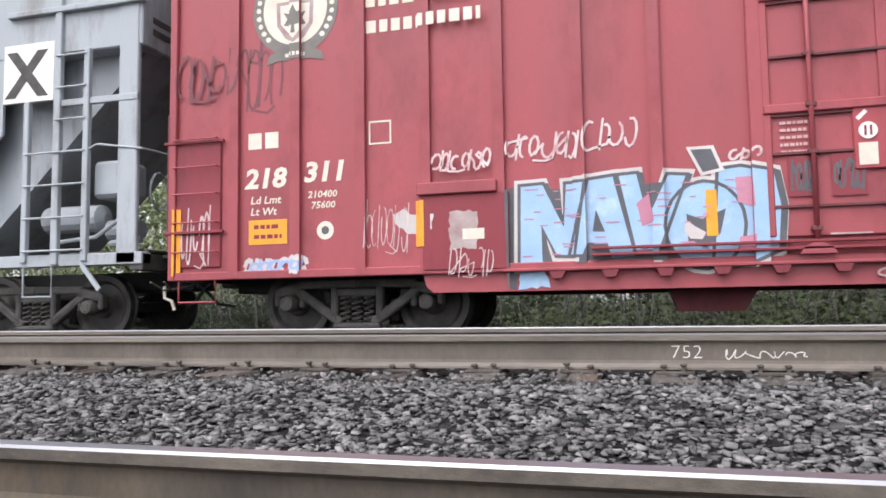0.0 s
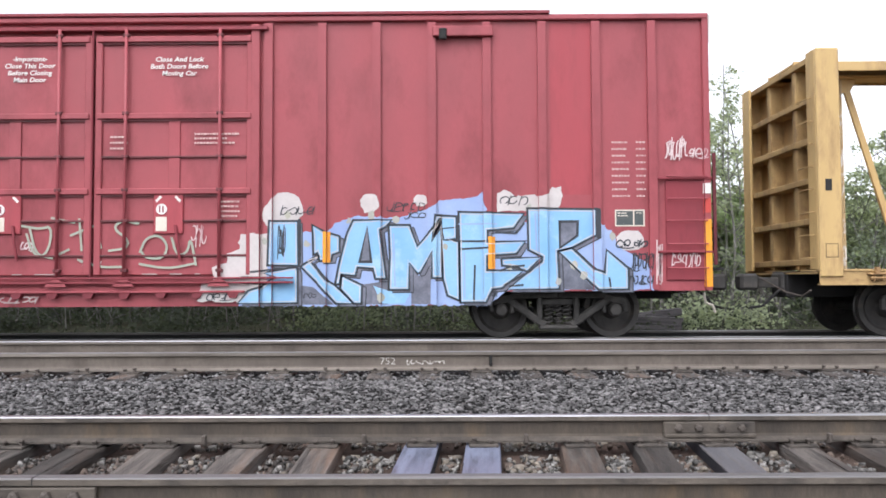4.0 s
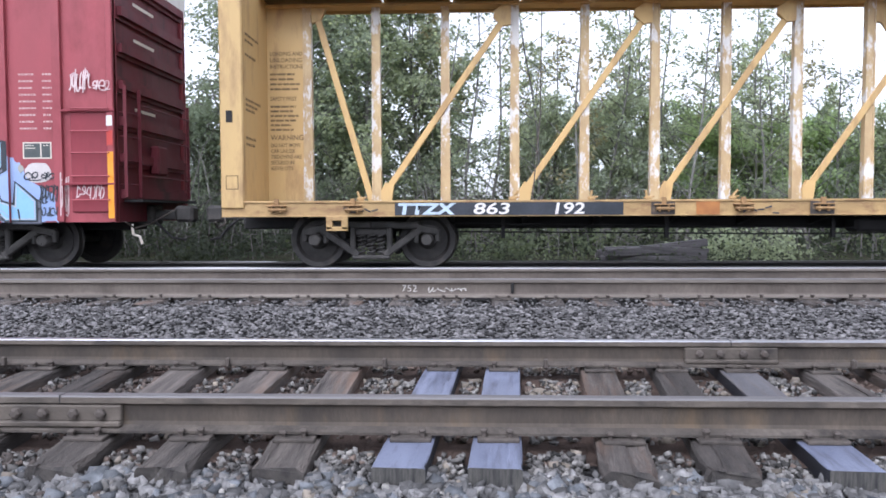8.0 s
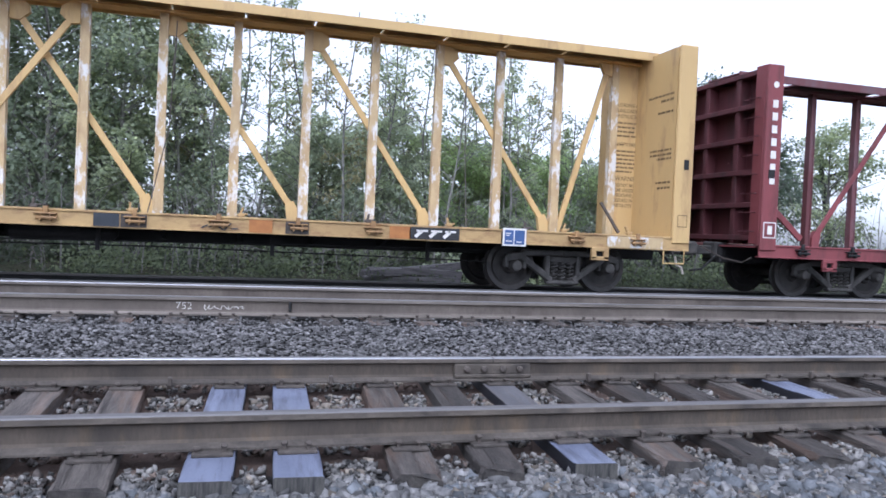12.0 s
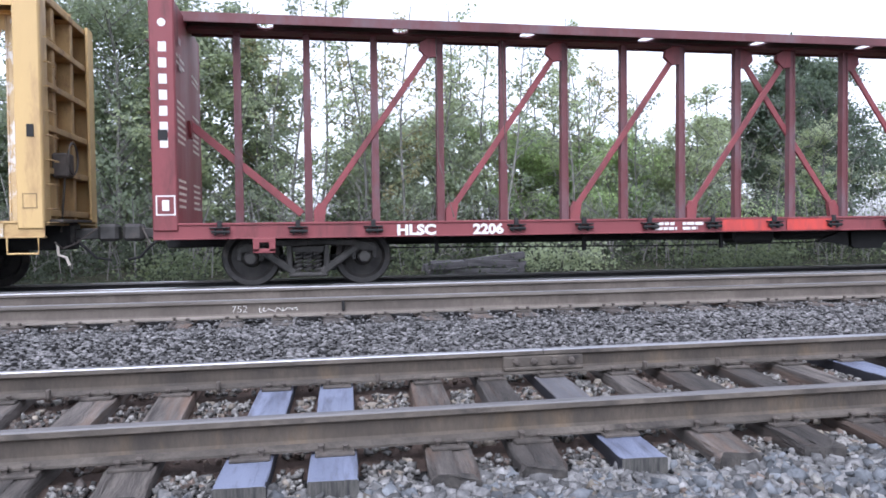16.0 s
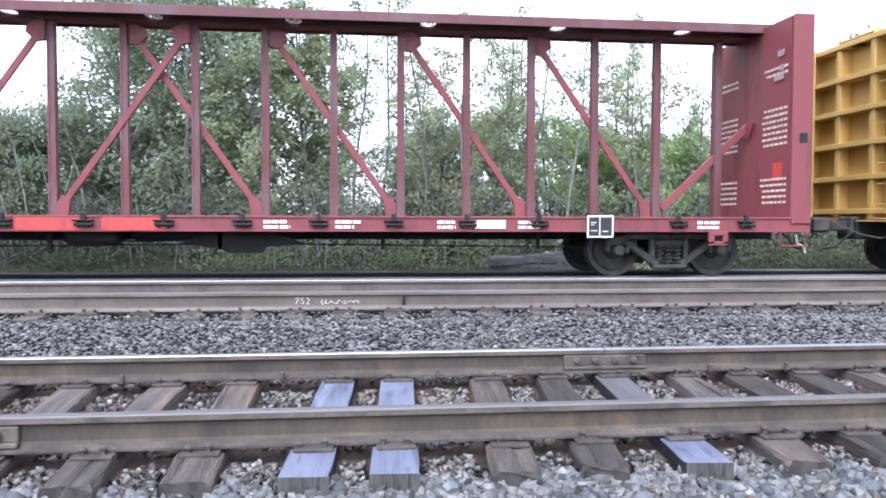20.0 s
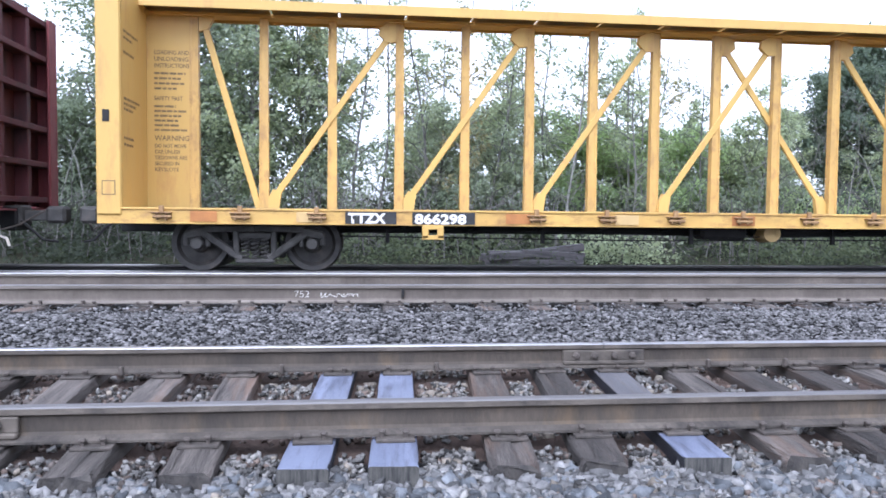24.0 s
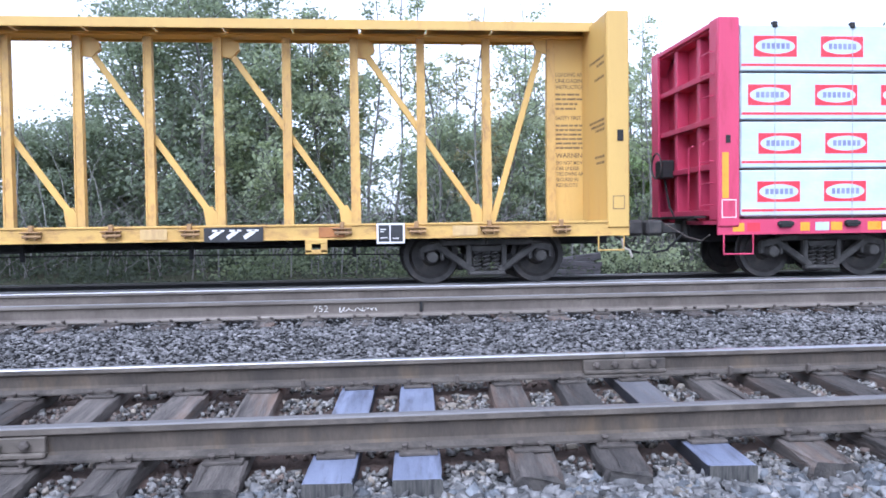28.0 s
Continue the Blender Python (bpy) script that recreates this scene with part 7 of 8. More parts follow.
def lumber_car():
    s0, length = 84.58, 21.9
    mid, half = s0 + length / 2, length / 2
    car = thing("lumber_flat_car", "crimson bulkhead flat car loaded with wrapped lumber", "flat car", "cars of the freight train", pose(mid, TRAIN[0], RIDE))
    body, deck, top = M["lumber_red"], 0.95, 4.25
    for side in (-1, 1):
        y0, y1 = sorted((side * 1.47, side * 1.43))
        part("side_sill", Solid().box(-half, half, y0, y1, deck - 0.25, deck), body, car)
    part("deck", Solid().box(-half, half, -1.42, 1.42, deck - 0.08, deck - 0.02), body, car)
    part("centre_sill", Solid().box(-half, half, -0.3, 0.3, 0.55, deck - 0.05, 0.02), M["black"], car)
    part("centre_wall", Solid().box(-half + 0.4, half - 0.4, -0.06, 0.06, deck, top - 0.1), body, car)
    for d in (-1, 1):
        bulkhead(car, d, d * half, body, top, deck, 5)
        a, b = sorted((d * half - d * 0.3, d * half - d * 0.01))
        part("top_rail", Solid().box(a, b, -1.43, 1.43, top - 0.1, top - 0.01, 0.015), body, car)
        for y in (-1, 1):
            part("knee_gusset", Solid().slab([(y * 1.43, top - 0.1), (y * 1.43, top - 0.42), (y * 1.1, top - 0.1)], a + 0.02, b - 0.02, "yz"), body, car)
        add_truck(car, d * (half - 2.05))
        add_coupler(car, d * half, d)
        add_stirrup(car, d * (half - 0.35), deck - 0.24, body)
        part("jacking_slot", Solid().box(d * half - d * 0.12, d * half - d * 0.2, -1.512, -1.499, 2.2, 2.33, 0.004), M["black"], car)
    # hand brake and its platform at the leading end
    part("brake_box", Solid().box(-half - 0.16, -half + 0.1, 0.55, 0.9, 1.75, 2.1, 0.03), M["black"], car, "dark hand brake gear box")
    part("brake_wheel", Solid().tube([(-half - 0.2, 0.72 + 0.24 * math.cos(u), 2.0 + 0.24 * math.sin(u)) for u in np.linspace(0, 6.283, 15)], 0.018, 5), M["grime"], car, "round hand brake wheel")
    part("brake_chain", Solid().tube([(-half - 0.05, 0.7, 1.75), (-half + 0.02, 0.62, 1.2), (-half + 0.1, 0.4, 0.9)], 0.022, 5), M["black"], car)
    part("end_platform", Solid().box(-half - 0.2, -half + 0.02, -1.0, 1.2, 0.98, 1.02, 0.006), M["black"], car)
    for y in (-0.95, -0.5):
        part("grab_iron", Solid().tube([(-half + 0.0, y, 1.1), (-half - 0.08, y, 1.15), (-half - 0.08, y, 2.2), (-half, y, 2.25)], 0.012, 5), body, car)
    part("reflector", Solid().box(-half + 0.06, -half + 0.17, -1.5035, -1.5, 1.3, 2.05), M["amber"], car, "amber reflective strip")
    part("frame_mark", Solid().box(-half + 0.05, -half + 0.3, -1.5035, -1.5, 0.98, 1.28), M["white"], car)
    part("frame_mark_face", Solid().box(-half + 0.065, -half + 0.285, -1.505, -1.5035, 0.995, 1.265), body, car)
    w = Solid().box(-0.1, 0.1, -1.53, -1.46, deck - 0.14, deck - 0.03, 0.012).tube([(-0.13, -1.5, deck - 0.08), (0.13, -1.5, deck - 0.08)], 0.035, 8)
    wm = w.mesh("winch", M["black"])
    for k in range(18):
        part("winch", wm, None, car, at=pose(-half + 1.15 + k * 1.16, 0, 0))
    for x, w, mat in ((0.25, 0.2, "amber"), (0.5, 0.22, "wrap_red"), (1.42, 0.16, "amber"), (1.68, 0.24, "wrap"), (1.95, 0.2, "amber"), (2.6, 0.24, "amber"), (2.86, 0.36, "cream"), (4.4, 0.4, "cream"), (5.6, 0.3, "amber"), (7.4, 0.4, "cream")):
        part("sill_label", Solid().box(x - half, x - half + w, -1.4735, -1.47, 0.75, 0.89), M[mat], car)
    loads = []
    # wrapped bundles in four tiers, each with printed oval labels and a red band
    tier, n, gap = 0.785, 4, 0.02
    blen = (length - 2 * 0.38) / n
    for k in range(4):
        z0 = deck + 0.02 + k * (tier + 0.012)
        for j in range(n):
            a = s0 + 0.39 + j * blen
            c = a + blen / 2
            b = thing("lumber_bundle", "bundle of lumber in white printed wrapping", "lumber", "wrapped lumber bundles", pose(c, TRAIN[0], RIDE))
            part("wrapping", Solid().box(-blen / 2 + gap, blen / 2 - gap, -1.42, -0.1, z0 + 0.028, z0 + tier + 0.004, 0.02), M["wrap"], b)
            part("bearer", Solid().box(-blen / 2 + 0.1, blen / 2 - 0.1, -1.38, -0.12, z0, z0 + 0.028), M["wood"], b)
            part("red_band", Solid().box(-blen / 2 + gap + 0.02, blen / 2 - gap - 0.02, -1.4225, -1.419, z0 + 0.105, z0 + 0.145), M["wrap_red"], b)
            shift = (0.28, 0.3, 0.12, 0.22)[k]
            x = -blen / 2 + shift + 0.4
            while x < blen / 2 - 0.4:
                z = z0 + tier * 0.55
                part("print_box", Solid().box(x - 0.37, x + 0.37, -1.4235, -1.42, z - 0.17, z + 0.17), M["wrap_red"], b)
                part("print_oval", Solid().slab(blob(x, z, 0.34, 0.125, 24, 0), -1.4255, -1.4235), M["wrap"], b)
                mark = Solid()
                for q in range(6):
                    u = x - 0.235 + q * 0.084
                    mark.box(u, u + 0.06, -1.4275, -1.4255, z - 0.045, z + 0.05).box(u + 0.01, u + 0.05, -1.428, -1.4275, z - 0.01, z + 0.012)
                tagged(part("print_mark", mark, M["print_blue"], b), kind="stuff")
                x += 1.16
            loads.append((b, c))
    for x in (s0 + 1.0, s0 + 2.35, s0 + 5.2, s0 + 8.0):
        strap = Solid().tube([(x - mid, -1.432, deck - 0.05), (x - mid, -1.432, 4.12), (x - mid, -0.3, 4.16)], 0.005, 4)
        part("strap", strap, M["hopper"], car, "thin steel tie-down strap")
        part("corner_protector", Solid().box(x - mid - 0.04, x - mid + 0.04, -1.45, -1.36, 4.1, 4.2, 0.01), M["black"], car)
    return [(car, mid)] + loads


M["print_blue"] = material("grey_blue_print", (0.16, 0.17, 0.3), (0.3, 0.31, 0.42), 0.5, 0, 4, 40, 0.05)


def hopper_car():
    right, length = -7.12, 16.2
    mid = right - length / 2
    half = length / 2
    g = M["hopper"]
    car = thing("hopper_car", "pale grey covered hopper car", "hopper car", "cars of the freight train", pose(mid, TRAIN[0], RIDE))
    part("body", Solid().box(-half + 0.06, half - 0.06, -1.42, 1.42, 3.84, 4.78, 0.02), g, car)
    part("hopper", Solid().slab([(-half + 0.2, 3.84), (-half + 3.0, 1.15), (half - 3.0, 1.15), (half - 0.2, 3.84)], -1.12, 1.12), g, car, "sloping hopper sheets")
    part("side_sheet", Solid().slab([(-half + 2.3, 3.84), (-half + 2.3, 2.8), (-half + 3.8, 1.15), (half - 3.8, 1.15), (half - 2.3, 2.8), (half - 2.3, 3.84)], -1.42, -1.38), g, car)
    part("roof", Solid().slab([(-1.42, 4.78), (1.42, 4.78), (0.7, 5.02), (-0.7, 5.02)], -half + 0.05, half - 0.05, "yz"), g, car)
    for k in range(12):
        x = -half + 2.6 + k * (length - 5.2) / 11
        part("side_post", Solid().box(x - 0.05, x + 0.05, -1.5, -1.42, 1.4, 4.72, 0.01), g, car)
    for d in (-1, 1):
        e = d * half
        # cage of posts round the open end, with a ladder on its near side
        for k, w, z0, z1 in ((1.35, 0.055, 0.96, 4.7), (0.88, 0.045, 1.0, 3.86), (1.85, 0.045, 1.0, 3.2)):
            part("ladder_post", Solid().box(e - d * k - w, e - d * k + w, -1.48, -1.40, z0, z1, 0.01), g, car)
        a, b = sorted((e - d * 0.1, e - d * 0.4))
        for y0, y1 in ((-1.44, -1.36), (1.36, 1.44)):
            part("corner_post", Solid().box(a, b, y0, y1, 0.95, 4.72, 0.015), g, car)
        for y in (-0.55, 0.75):
            part("end_post", Solid().box(e - d * 0.16 - 0.05, e - d * 0.16 + 0.05, y - 0.05, y + 0.05, 1.1, 3.84, 0.01), g, car)
        a, b = sorted((e - d * 1.35, e - d * 0.1))
        part("end_brace", Solid().box(a, b, -1.45, -1.39, 3.1, 3.19, 0.008), g, car)
        a, b = sorted((e - d * 1.42, e - d * 2.26))
        part("end_panel", Solid().box(a, b, -1.465, -1.42, 3.2, 4.02, 0.006), M["white"], car, "white panel with a grey letter")
        letters("panel_letter", "X", 0.86, M["grime"], car, pose((a + b) / 2 - 0.33, -1.468, 3.3), "large grey letter", 1.0, 0.03)
        part("eave_rail", Solid().box(min(e - d * 2.2, e), max(e - d * 2.2, e), -1.5, -1.4, 4.4, 4.48, 0.01), g, car)
        for z in np.arange(1.15, 3.8, 0.44):
            part("rung", Solid().tube([(e - d * 1.35, -1.49, z), (e - d * 0.88, -1.49, z)], 0.015, 5), g, car)
        for z in np.arange(1.15, 2.6, 0.44):
            part("rung", Solid().tube([(e - d * 1.85, -1.49, z), (e - d * 1.35, -1.49, z)], 0.015, 5), g, car)
        part("handrail", Solid().tube([(e - d * 0.88, -1.45, 2.47), (e - d * 0.7, -1.46, 2.54), (e - d * 0.02, -1.44, 2.44), (e + d * 0.04, -1.0, 2.44), (e + d * 0.04, 1.0, 2.44)], 0.015, 5), g, car)
        part("brake_gear", Solid().box(e - d * 0.9, e - d * 0.4, -1.3, -0.8, 1.85, 2.35, 0.05), g, car, "pale grey hand brake housing")
        part("brake_wheel", Solid().tube([(e - d * 0.14, -0.9 + 0.2 * math.cos(u), 1.95 + 0.26 * math.sin(u)) for u in np.linspace(0, 6.283, 13)], 0.02, 5), g, car)
        part("air_reservoir", Solid().tube([(e - d * 1.95, -0.95, 1.62), (e - d * 1.88, -0.95, 1.62), (e - d * 1.0, -0.95, 1.62), (e - d * 0.93, -0.95, 1.62)], [0.07, 0.19, 0.19, 0.07], 14), g, car, "pale grey air tank")
        part("brake_cylinder", Solid().tube([(e - d * 0.9, -0.9, 1.45), (e - d * 0.42, -0.9, 1.45)], [0.15, 0.13], 12).tube([(e - d * 0.75, -1.1, 1.25), (e - d * 0.3, -1.05, 1.3)], 0.05, 7), g, car)
        part("brake_pipe", Solid().tube([(e - d * 1.6, -1.2, 1.28), (e - d * 0.9, -1.2, 1.34), (e - d * 0.5, -1.15, 1.62), (e - d * 0.35, -1.1, 1.9)], 0.03, 6), g, car)
        part("lever", Solid().bar((e - d * 0.42, -1.22, 1.35), (e - d * 0.3, -1.22, 2.25), 0.07, 0.04, 0.01), M["grime"], car)
        part("end_sill", Solid().box(min(e - d * 2.9, e), max(e - d * 2.9, e), -1.44, -1.25, 0.94, 1.1, 0.01), g, car)
        a, b = sorted((e - d * 0.2, e))
        part("end_beam", Solid().box(a, b, -1.42, 1.42, 0.86, 1.08, 0.01), M["grime"], car)
        part("platform", Solid().box(min(e - d * 1.5, e), max(e - d * 1.5, e), -1.3, 1.3, 1.1, 1.13), M["grime"], car)
        add_stirrup(car, e - d * 1.6, 0.94, g, w=0.46, drop=0.4)
        part("step_brace", Solid().bar((e - d * 0.9, -1.46, 0.95), (e - d * 0.62, -1.46, 0.62), 0.06, 0.03), g, car)
        add_truck(car, e - d * 2.0)
        add_coupler(car, e, d)
        part("roof_hatch", Solid().box(e - d * 1.6, e - d * 0.9, -0.4, 0.3, 5.0, 5.1, 0.02), g, car)
        part("roof_walk", Solid().box(min(e - d * 0.9, e + d * 0.1), max(e - d * 0.9, e + d * 0.1), -0.6, 0.6, 5.06, 5.1), M["grime"], car)
        tagged(part("end_lettering", Solid().box(e - d * 0.058, e - d * 0.052, -1.2, -0.75, 4.2, 4.28).box(e - d * 0.058, e - d * 0.052, -1.2, -0.8, 4.04, 4.12), M["grime"], car), kind="stuff")
    part("centre_sill", Solid().box(-half, half, -0.3, 0.3, 0.62, 0.9, 0.02), M["black"], car)
    return car


CARS = [(hopper_car(), -7.12 - 8.1), (box_car(), 2.82), (old_yellow_car(), 25.07), (maroon_car(), 48.62), (new_yellow_car(), 72.16)] + lumber_car()

# ---- woods behind the tracks ----
GREEN = np.random.default_rng(11)


def leaf_cloud(centres, spread, count, size, g=GREEN):
    """Small four-sided leaves scattered in clumps round the centres."""
    count = int(count * 1.55)
    c = np.repeat(np.asarray(centres), count, axis=0)
    n = len(c)
    p = c + g.normal(0, 1, (n, 3)) * np.repeat(np.asarray(spread), count, axis=0)
    # leaves turn mostly to the light: upwards and out of the wood
    face = g.normal(0, 0.55, (n, 3)) + np.array((0.0, -0.75, 0.75))
    a = np.cross(face, g.normal(0, 1, (n, 3)))
    a /= np.linalg.norm(a, axis=1, keepdims=True) + 1e-9
    b = np.cross(face, a)
    b /= np.linalg.norm(b, axis=1, keepdims=True) + 1e-9
    s = g.uniform(size[0], size[1], (n, 1)) * 0.82
    quad = np.stack([p - a * s * 0.5, p + b * s * 0.3, p + a * s * 0.5, p - b * s * 0.3], 1).reshape(-1, 3)
    return quad, np.arange(4 * n).reshape(n, 4)


def grow(name, label, x, y, h, spread, leaf, bark, seed, density=1.0, bare=0.35, lean=0.0, trunk_r=None, leaf_size=(0.10, 0.2), kind="broad"):
    g, rng = np.random.default_rng(seed), random.Random(seed)
    base = ground_at(y) - 0.1
    tree = thing(name, label, "tree", "trees of the wood", pose(x, y, base))
    r = trunk_r or 0.012 * h + 0.02
    wood = Solid()
    pts, radii = [], []
    for k in range(8):
        u = k / 7
        pts.append((lean * h * u + 0.03 * h * math.sin(3 * u + seed) + 0.012 * h * math.sin(7.3 * u + 2.7 * seed), 0.03 * h * math.cos(2.3 * u + seed), h * 0.95 * u))
        radii.append(r * (1 - 0.88 * u) + 0.008)
    wood.tube(pts, radii, 7)
    tips, sizes = [], []
    limbs = int(23 * (0.6 + 0.4 * density))
    for k in range(limbs):
        u = bare + (0.97 - bare) * (k + rng.random()) / limbs
        j = min(int(u * 7), 6)
        f = u * 7 - j
        a = Vector(pts[j]).lerp(Vector(pts[j + 1]), f)
        turn = rng.uniform(0, 6.283)
        if kind == "broad":
            reach = spread * (0.45 + 0.75 * math.sin(math.pi * min(1, (u - bare) / (1 - bare) * 0.85 + 0.15))) * rng.uniform(0.55, 1.1)
            rise = reach * rng.uniform(0.25, 0.8)
        else:
            reach = spread * (1.08 - (u - bare) / (1 - bare)) * rng.uniform(0.8, 1.1)
            rise = -reach * rng.uniform(0.0, 0.25)
        b = a + Vector((math.cos(turn) * reach, math.sin(turn) * reach, rise))
        m = a.lerp(b, 0.5) + Vector((0, 0, 0.12 * reach))
        q = r * (1 - 0.85 * u) * 0.55 + 0.006
        wood.tube([a, m, b], [q, q * 0.65, q * 0.25], 5, False)
        steps = 4 if kind == "broad" else 5
        for s in range(steps):
            t = 0.3 + 0.7 * (s + rng.random() * 0.6) / steps
            c = a.lerp(b, min(t, 1.05)) + Vector((rng.gauss(0, 0.16), rng.gauss(0, 0.16), 0.1 * reach * math.sin(math.pi * min(t, 1)) + rng.gauss(0, 0.14))) * spread * 0.55
            tips.append(tuple(c))
            e = rng.uniform(0.2, 0.42) * spread * 0.42
            sizes.append((e, e, e * (0.7 if kind == "broad" else 0.35)))
    part("trunk", wood, bark, tree)
    count = max(6, int(25 * density))
    quad, faces = leaf_cloud(tips, sizes, count, leaf_size, g)
    part("crown", loft_mesh("crown", quad, faces, leaf), None, tree)
    return tree


def thicket(name, label, x0, x1, y0, y1, z0, z1, clumps, count, leaf, size, seed, category="bushes"):
    g = np.random.default_rng(seed)
    y = g.uniform(y0, y1, clumps)
    x = g.uniform(x0, x1, clumps)
    z = np.interp(y, [p[0] for p in PROFILE], [p[1] for p in PROFILE]) + z0 + (z1 - z0) * g.uniform(0, 1, clumps) ** 1.5 * (0.55 + 0.45 * np.sin(x * 0.9 + seed) * np.cos(x * 0.37))
    e = g.uniform(0.2, 0.5, clumps)
    quad, faces = leaf_cloud(np.stack([x, y, z], -1), np.stack([e, e, e * 0.7], -1), count, size, g)
    return tagged(new(name, loft_mesh(name, quad, faces, leaf)), label, category, kind="stuff")


def saplings(name, label, x0, x1, y0, y1, n, h, mat, seed):
    """Thin bare stems along the edge of the wood."""
    s, r = Solid(), random.Random(seed)
    for _ in range(n):
        x, y, t = r.uniform(x0, x1), r.uniform(y0, y1), r.uniform(*h)
        z = ground_at(y) - 0.1
        a, b = r.uniform(-0.4, 0.4) * t, r.uniform(-0.2, 0.2) * t
        w = r.uniform(0.01, 0.03)
        s.tube([(x, y, z), (x + a * 0.2, y + b * 0.3, z + t * 0.45), (x + a * 0.55, y + b * 0.7, z + t * 0.8), (x + a, y + b, z + t)], [w, w * 0.8, w * 0.6, w * 0.25], 5, False)
    return tagged(new(name, s.mesh(name, mat)), label, "saplings", kind="stuff")


def twigs(name, label, x0, x1, y0, y1, z1, n, mat, seed):
    """A tangle of thin branches that fork as they rise."""
    s, r = Solid(), random.Random(seed)
    for _ in range(n):
        x, y = r.uniform(x0, x1), r.uniform(y0, y1)
        z = ground_at(y) + z1 * r.random() ** 1.3
        way = Vector((r.gauss(0, 0.75), r.gauss(0, 0.4), r.uniform(0.15, 1.0))).normalized() * r.uniform(0.5, 1.9)
        w = r.uniform(0.006, 0.014)
        a = Vector((x, y, z))
        m = a + way * 0.5 + Vector((r.gauss(0, 0.08), 0, r.gauss(0, 0.08)))
        s.tube([a, m, a + way], [w, w * 0.7, w * 0.3], 4, False)
        for _ in range(2):
            fork = Vector((r.gauss(0, 0.3), r.gauss(0, 0.2), r.uniform(0.0, 0.45)))
            s.tube([a.lerp(m, r.uniform(0.4, 1.0)), m + way * 0.2 + fork], [w * 0.5, w * 0.25], 3, False)
    return tagged(new(name, s.mesh(name, mat)), label, "branches", kind="stuff")


def woods():
    broad, tall, thin = "broad-crowned green deciduous tree behind the tracks", "tall dense leafy tree behind the tracks", "slender pale-barked tree with sparse leaves"
    R = random.Random(21)
    # the tall dense group
    for k, (x, y, h, s) in enumerate(((-7.8, 22, 8.6, 2.3), (-5.6, 20.8, 9.0, 2.5), (-3.9, 22.5, 9.3, 2.3), (-3.1, 20.8, 8.2, 1.7), (-5.0, 25, 9.9, 2.6), (-6.4, 24, 9.2, 2.5), (-8.7, 23.6, 9.7, 2.2), (-2.2, 22.6, 8.7, 1.6), (-1.2, 23.4, 7.9, 1.3))):
        grow("deciduous_tree", tall, x, y, h, s, M["leaf"] if k in (3, 8) else M["leaf_dark"], M["bark"], 100 + k, 1.55, 0.08, trunk_r=0.085, leaf_size=(0.12, 0.25))
    # the lacy skyline
    for k in range(24):
        x = -1.6 + k * 0.56 + R.uniform(-0.3, 0.3)
        grow("slender_tree", thin, x, 18.5 + R.uniform(0, 5), 8.8 - 0.1 * k + R.uniform(-1.3, 0.6), 1.05, (M["leaf"], M["leaf_olive"], M["leaf"], M["leaf_dark"])[k % 4], M["bark"], 140 + k, 0.4, 0.2, R.uniform(-0.05, 0.05), 0.045, (0.09, 0.19))
    for k, (x, h) in enumerate(((8.5, 8.4), (9.4, 7.9), (5.9, 8.2))):
        grow("slender_tree", thin, x, 20.5 + 0.6 * k, h, 0.8, M["leaf"], M["bark"], 170 + k, 0.42, 0.3, R.uniform(-0.03, 0.03), 0.04, (0.08, 0.17))
    # round bushes in front of it
    for k, (x, y, h, s) in enumerate(((2.6, 20.5, 4.3, 1.7), (4.4, 21, 4.9, 1.8), (7.2, 21.5, 4.2, 1.7), (9.6, 22, 3.6, 1.7), (11.6, 22.5, 3.9, 1.7), (13.8, 23, 3.7, 1.8), (-9.8, 22, 4.6, 2.0), (-12, 22, 4.2, 2.0), (-14.5, 22.5, 4.8, 2.1))):
        grow("bushy_tree", "low rounded green tree at the edge of the wood", x, y, h, s, M["leaf_pale"] if k in (0, 1) else M["leaf_light"] if k in (2, 3, 4) else M["leaf_dark"] if k in (6, 7) else M["leaf"], M["bark"], 180 + k, 2.5, 0.05, trunk_r=0.035, leaf_size=(0.1, 0.21))
    # dark trees further along
    for k, (x, y, h, s) in enumerate(((19.3, 25, 6.9, 1.9), (21.3, 25.5, 8.5, 2.2), (23.6, 26.5, 7.9, 2.4))):
        grow("dark_tree", "dense dark green tree further along the line", x, y, h, s, M["needle"], M["dark_bark"], 190 + k, 3.4, 0.06, leaf_size=(0.12, 0.24))
    for k in range(8):
        grow("slender_tree", thin, 12 + k * 1.0 + R.uniform(-0.4, 0.4), 20 + R.uniform(0, 5), 5.4 + R.uniform(-1.0, 1.2), 1.0, M["leaf"], M["bark"], 200 + k, 0.8, 0.12, 0, 0.05)
    for k in range(6):
        grow("deciduous_tree", broad, -17 - k * 2.6 + R.uniform(-0.5, 0.5), 22 + R.uniform(0, 5), 7 + R.uniform(-2, 1.5), 2.4, M["leaf"], M["bark"], 220 + k, 1.8, 0.08, leaf_size=(0.14, 0.28))
    for k in range(6):
        grow("deciduous_tree", broad, 31.5 + k * 3.0, 25 + R.uniform(0, 6), 6.5 + R.uniform(-1.5, 1.5), 2.6, M["leaf"], M["dark_bark"], 240 + k, 1.8, 0.08, leaf_size=(0.16, 0.3))
    # undergrowth in leaf colour darkened for the shade of the wood
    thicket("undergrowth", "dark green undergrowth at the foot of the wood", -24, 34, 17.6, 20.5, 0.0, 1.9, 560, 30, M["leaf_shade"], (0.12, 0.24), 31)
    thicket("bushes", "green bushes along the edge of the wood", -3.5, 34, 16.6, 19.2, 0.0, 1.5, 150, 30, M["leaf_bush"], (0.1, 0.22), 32)
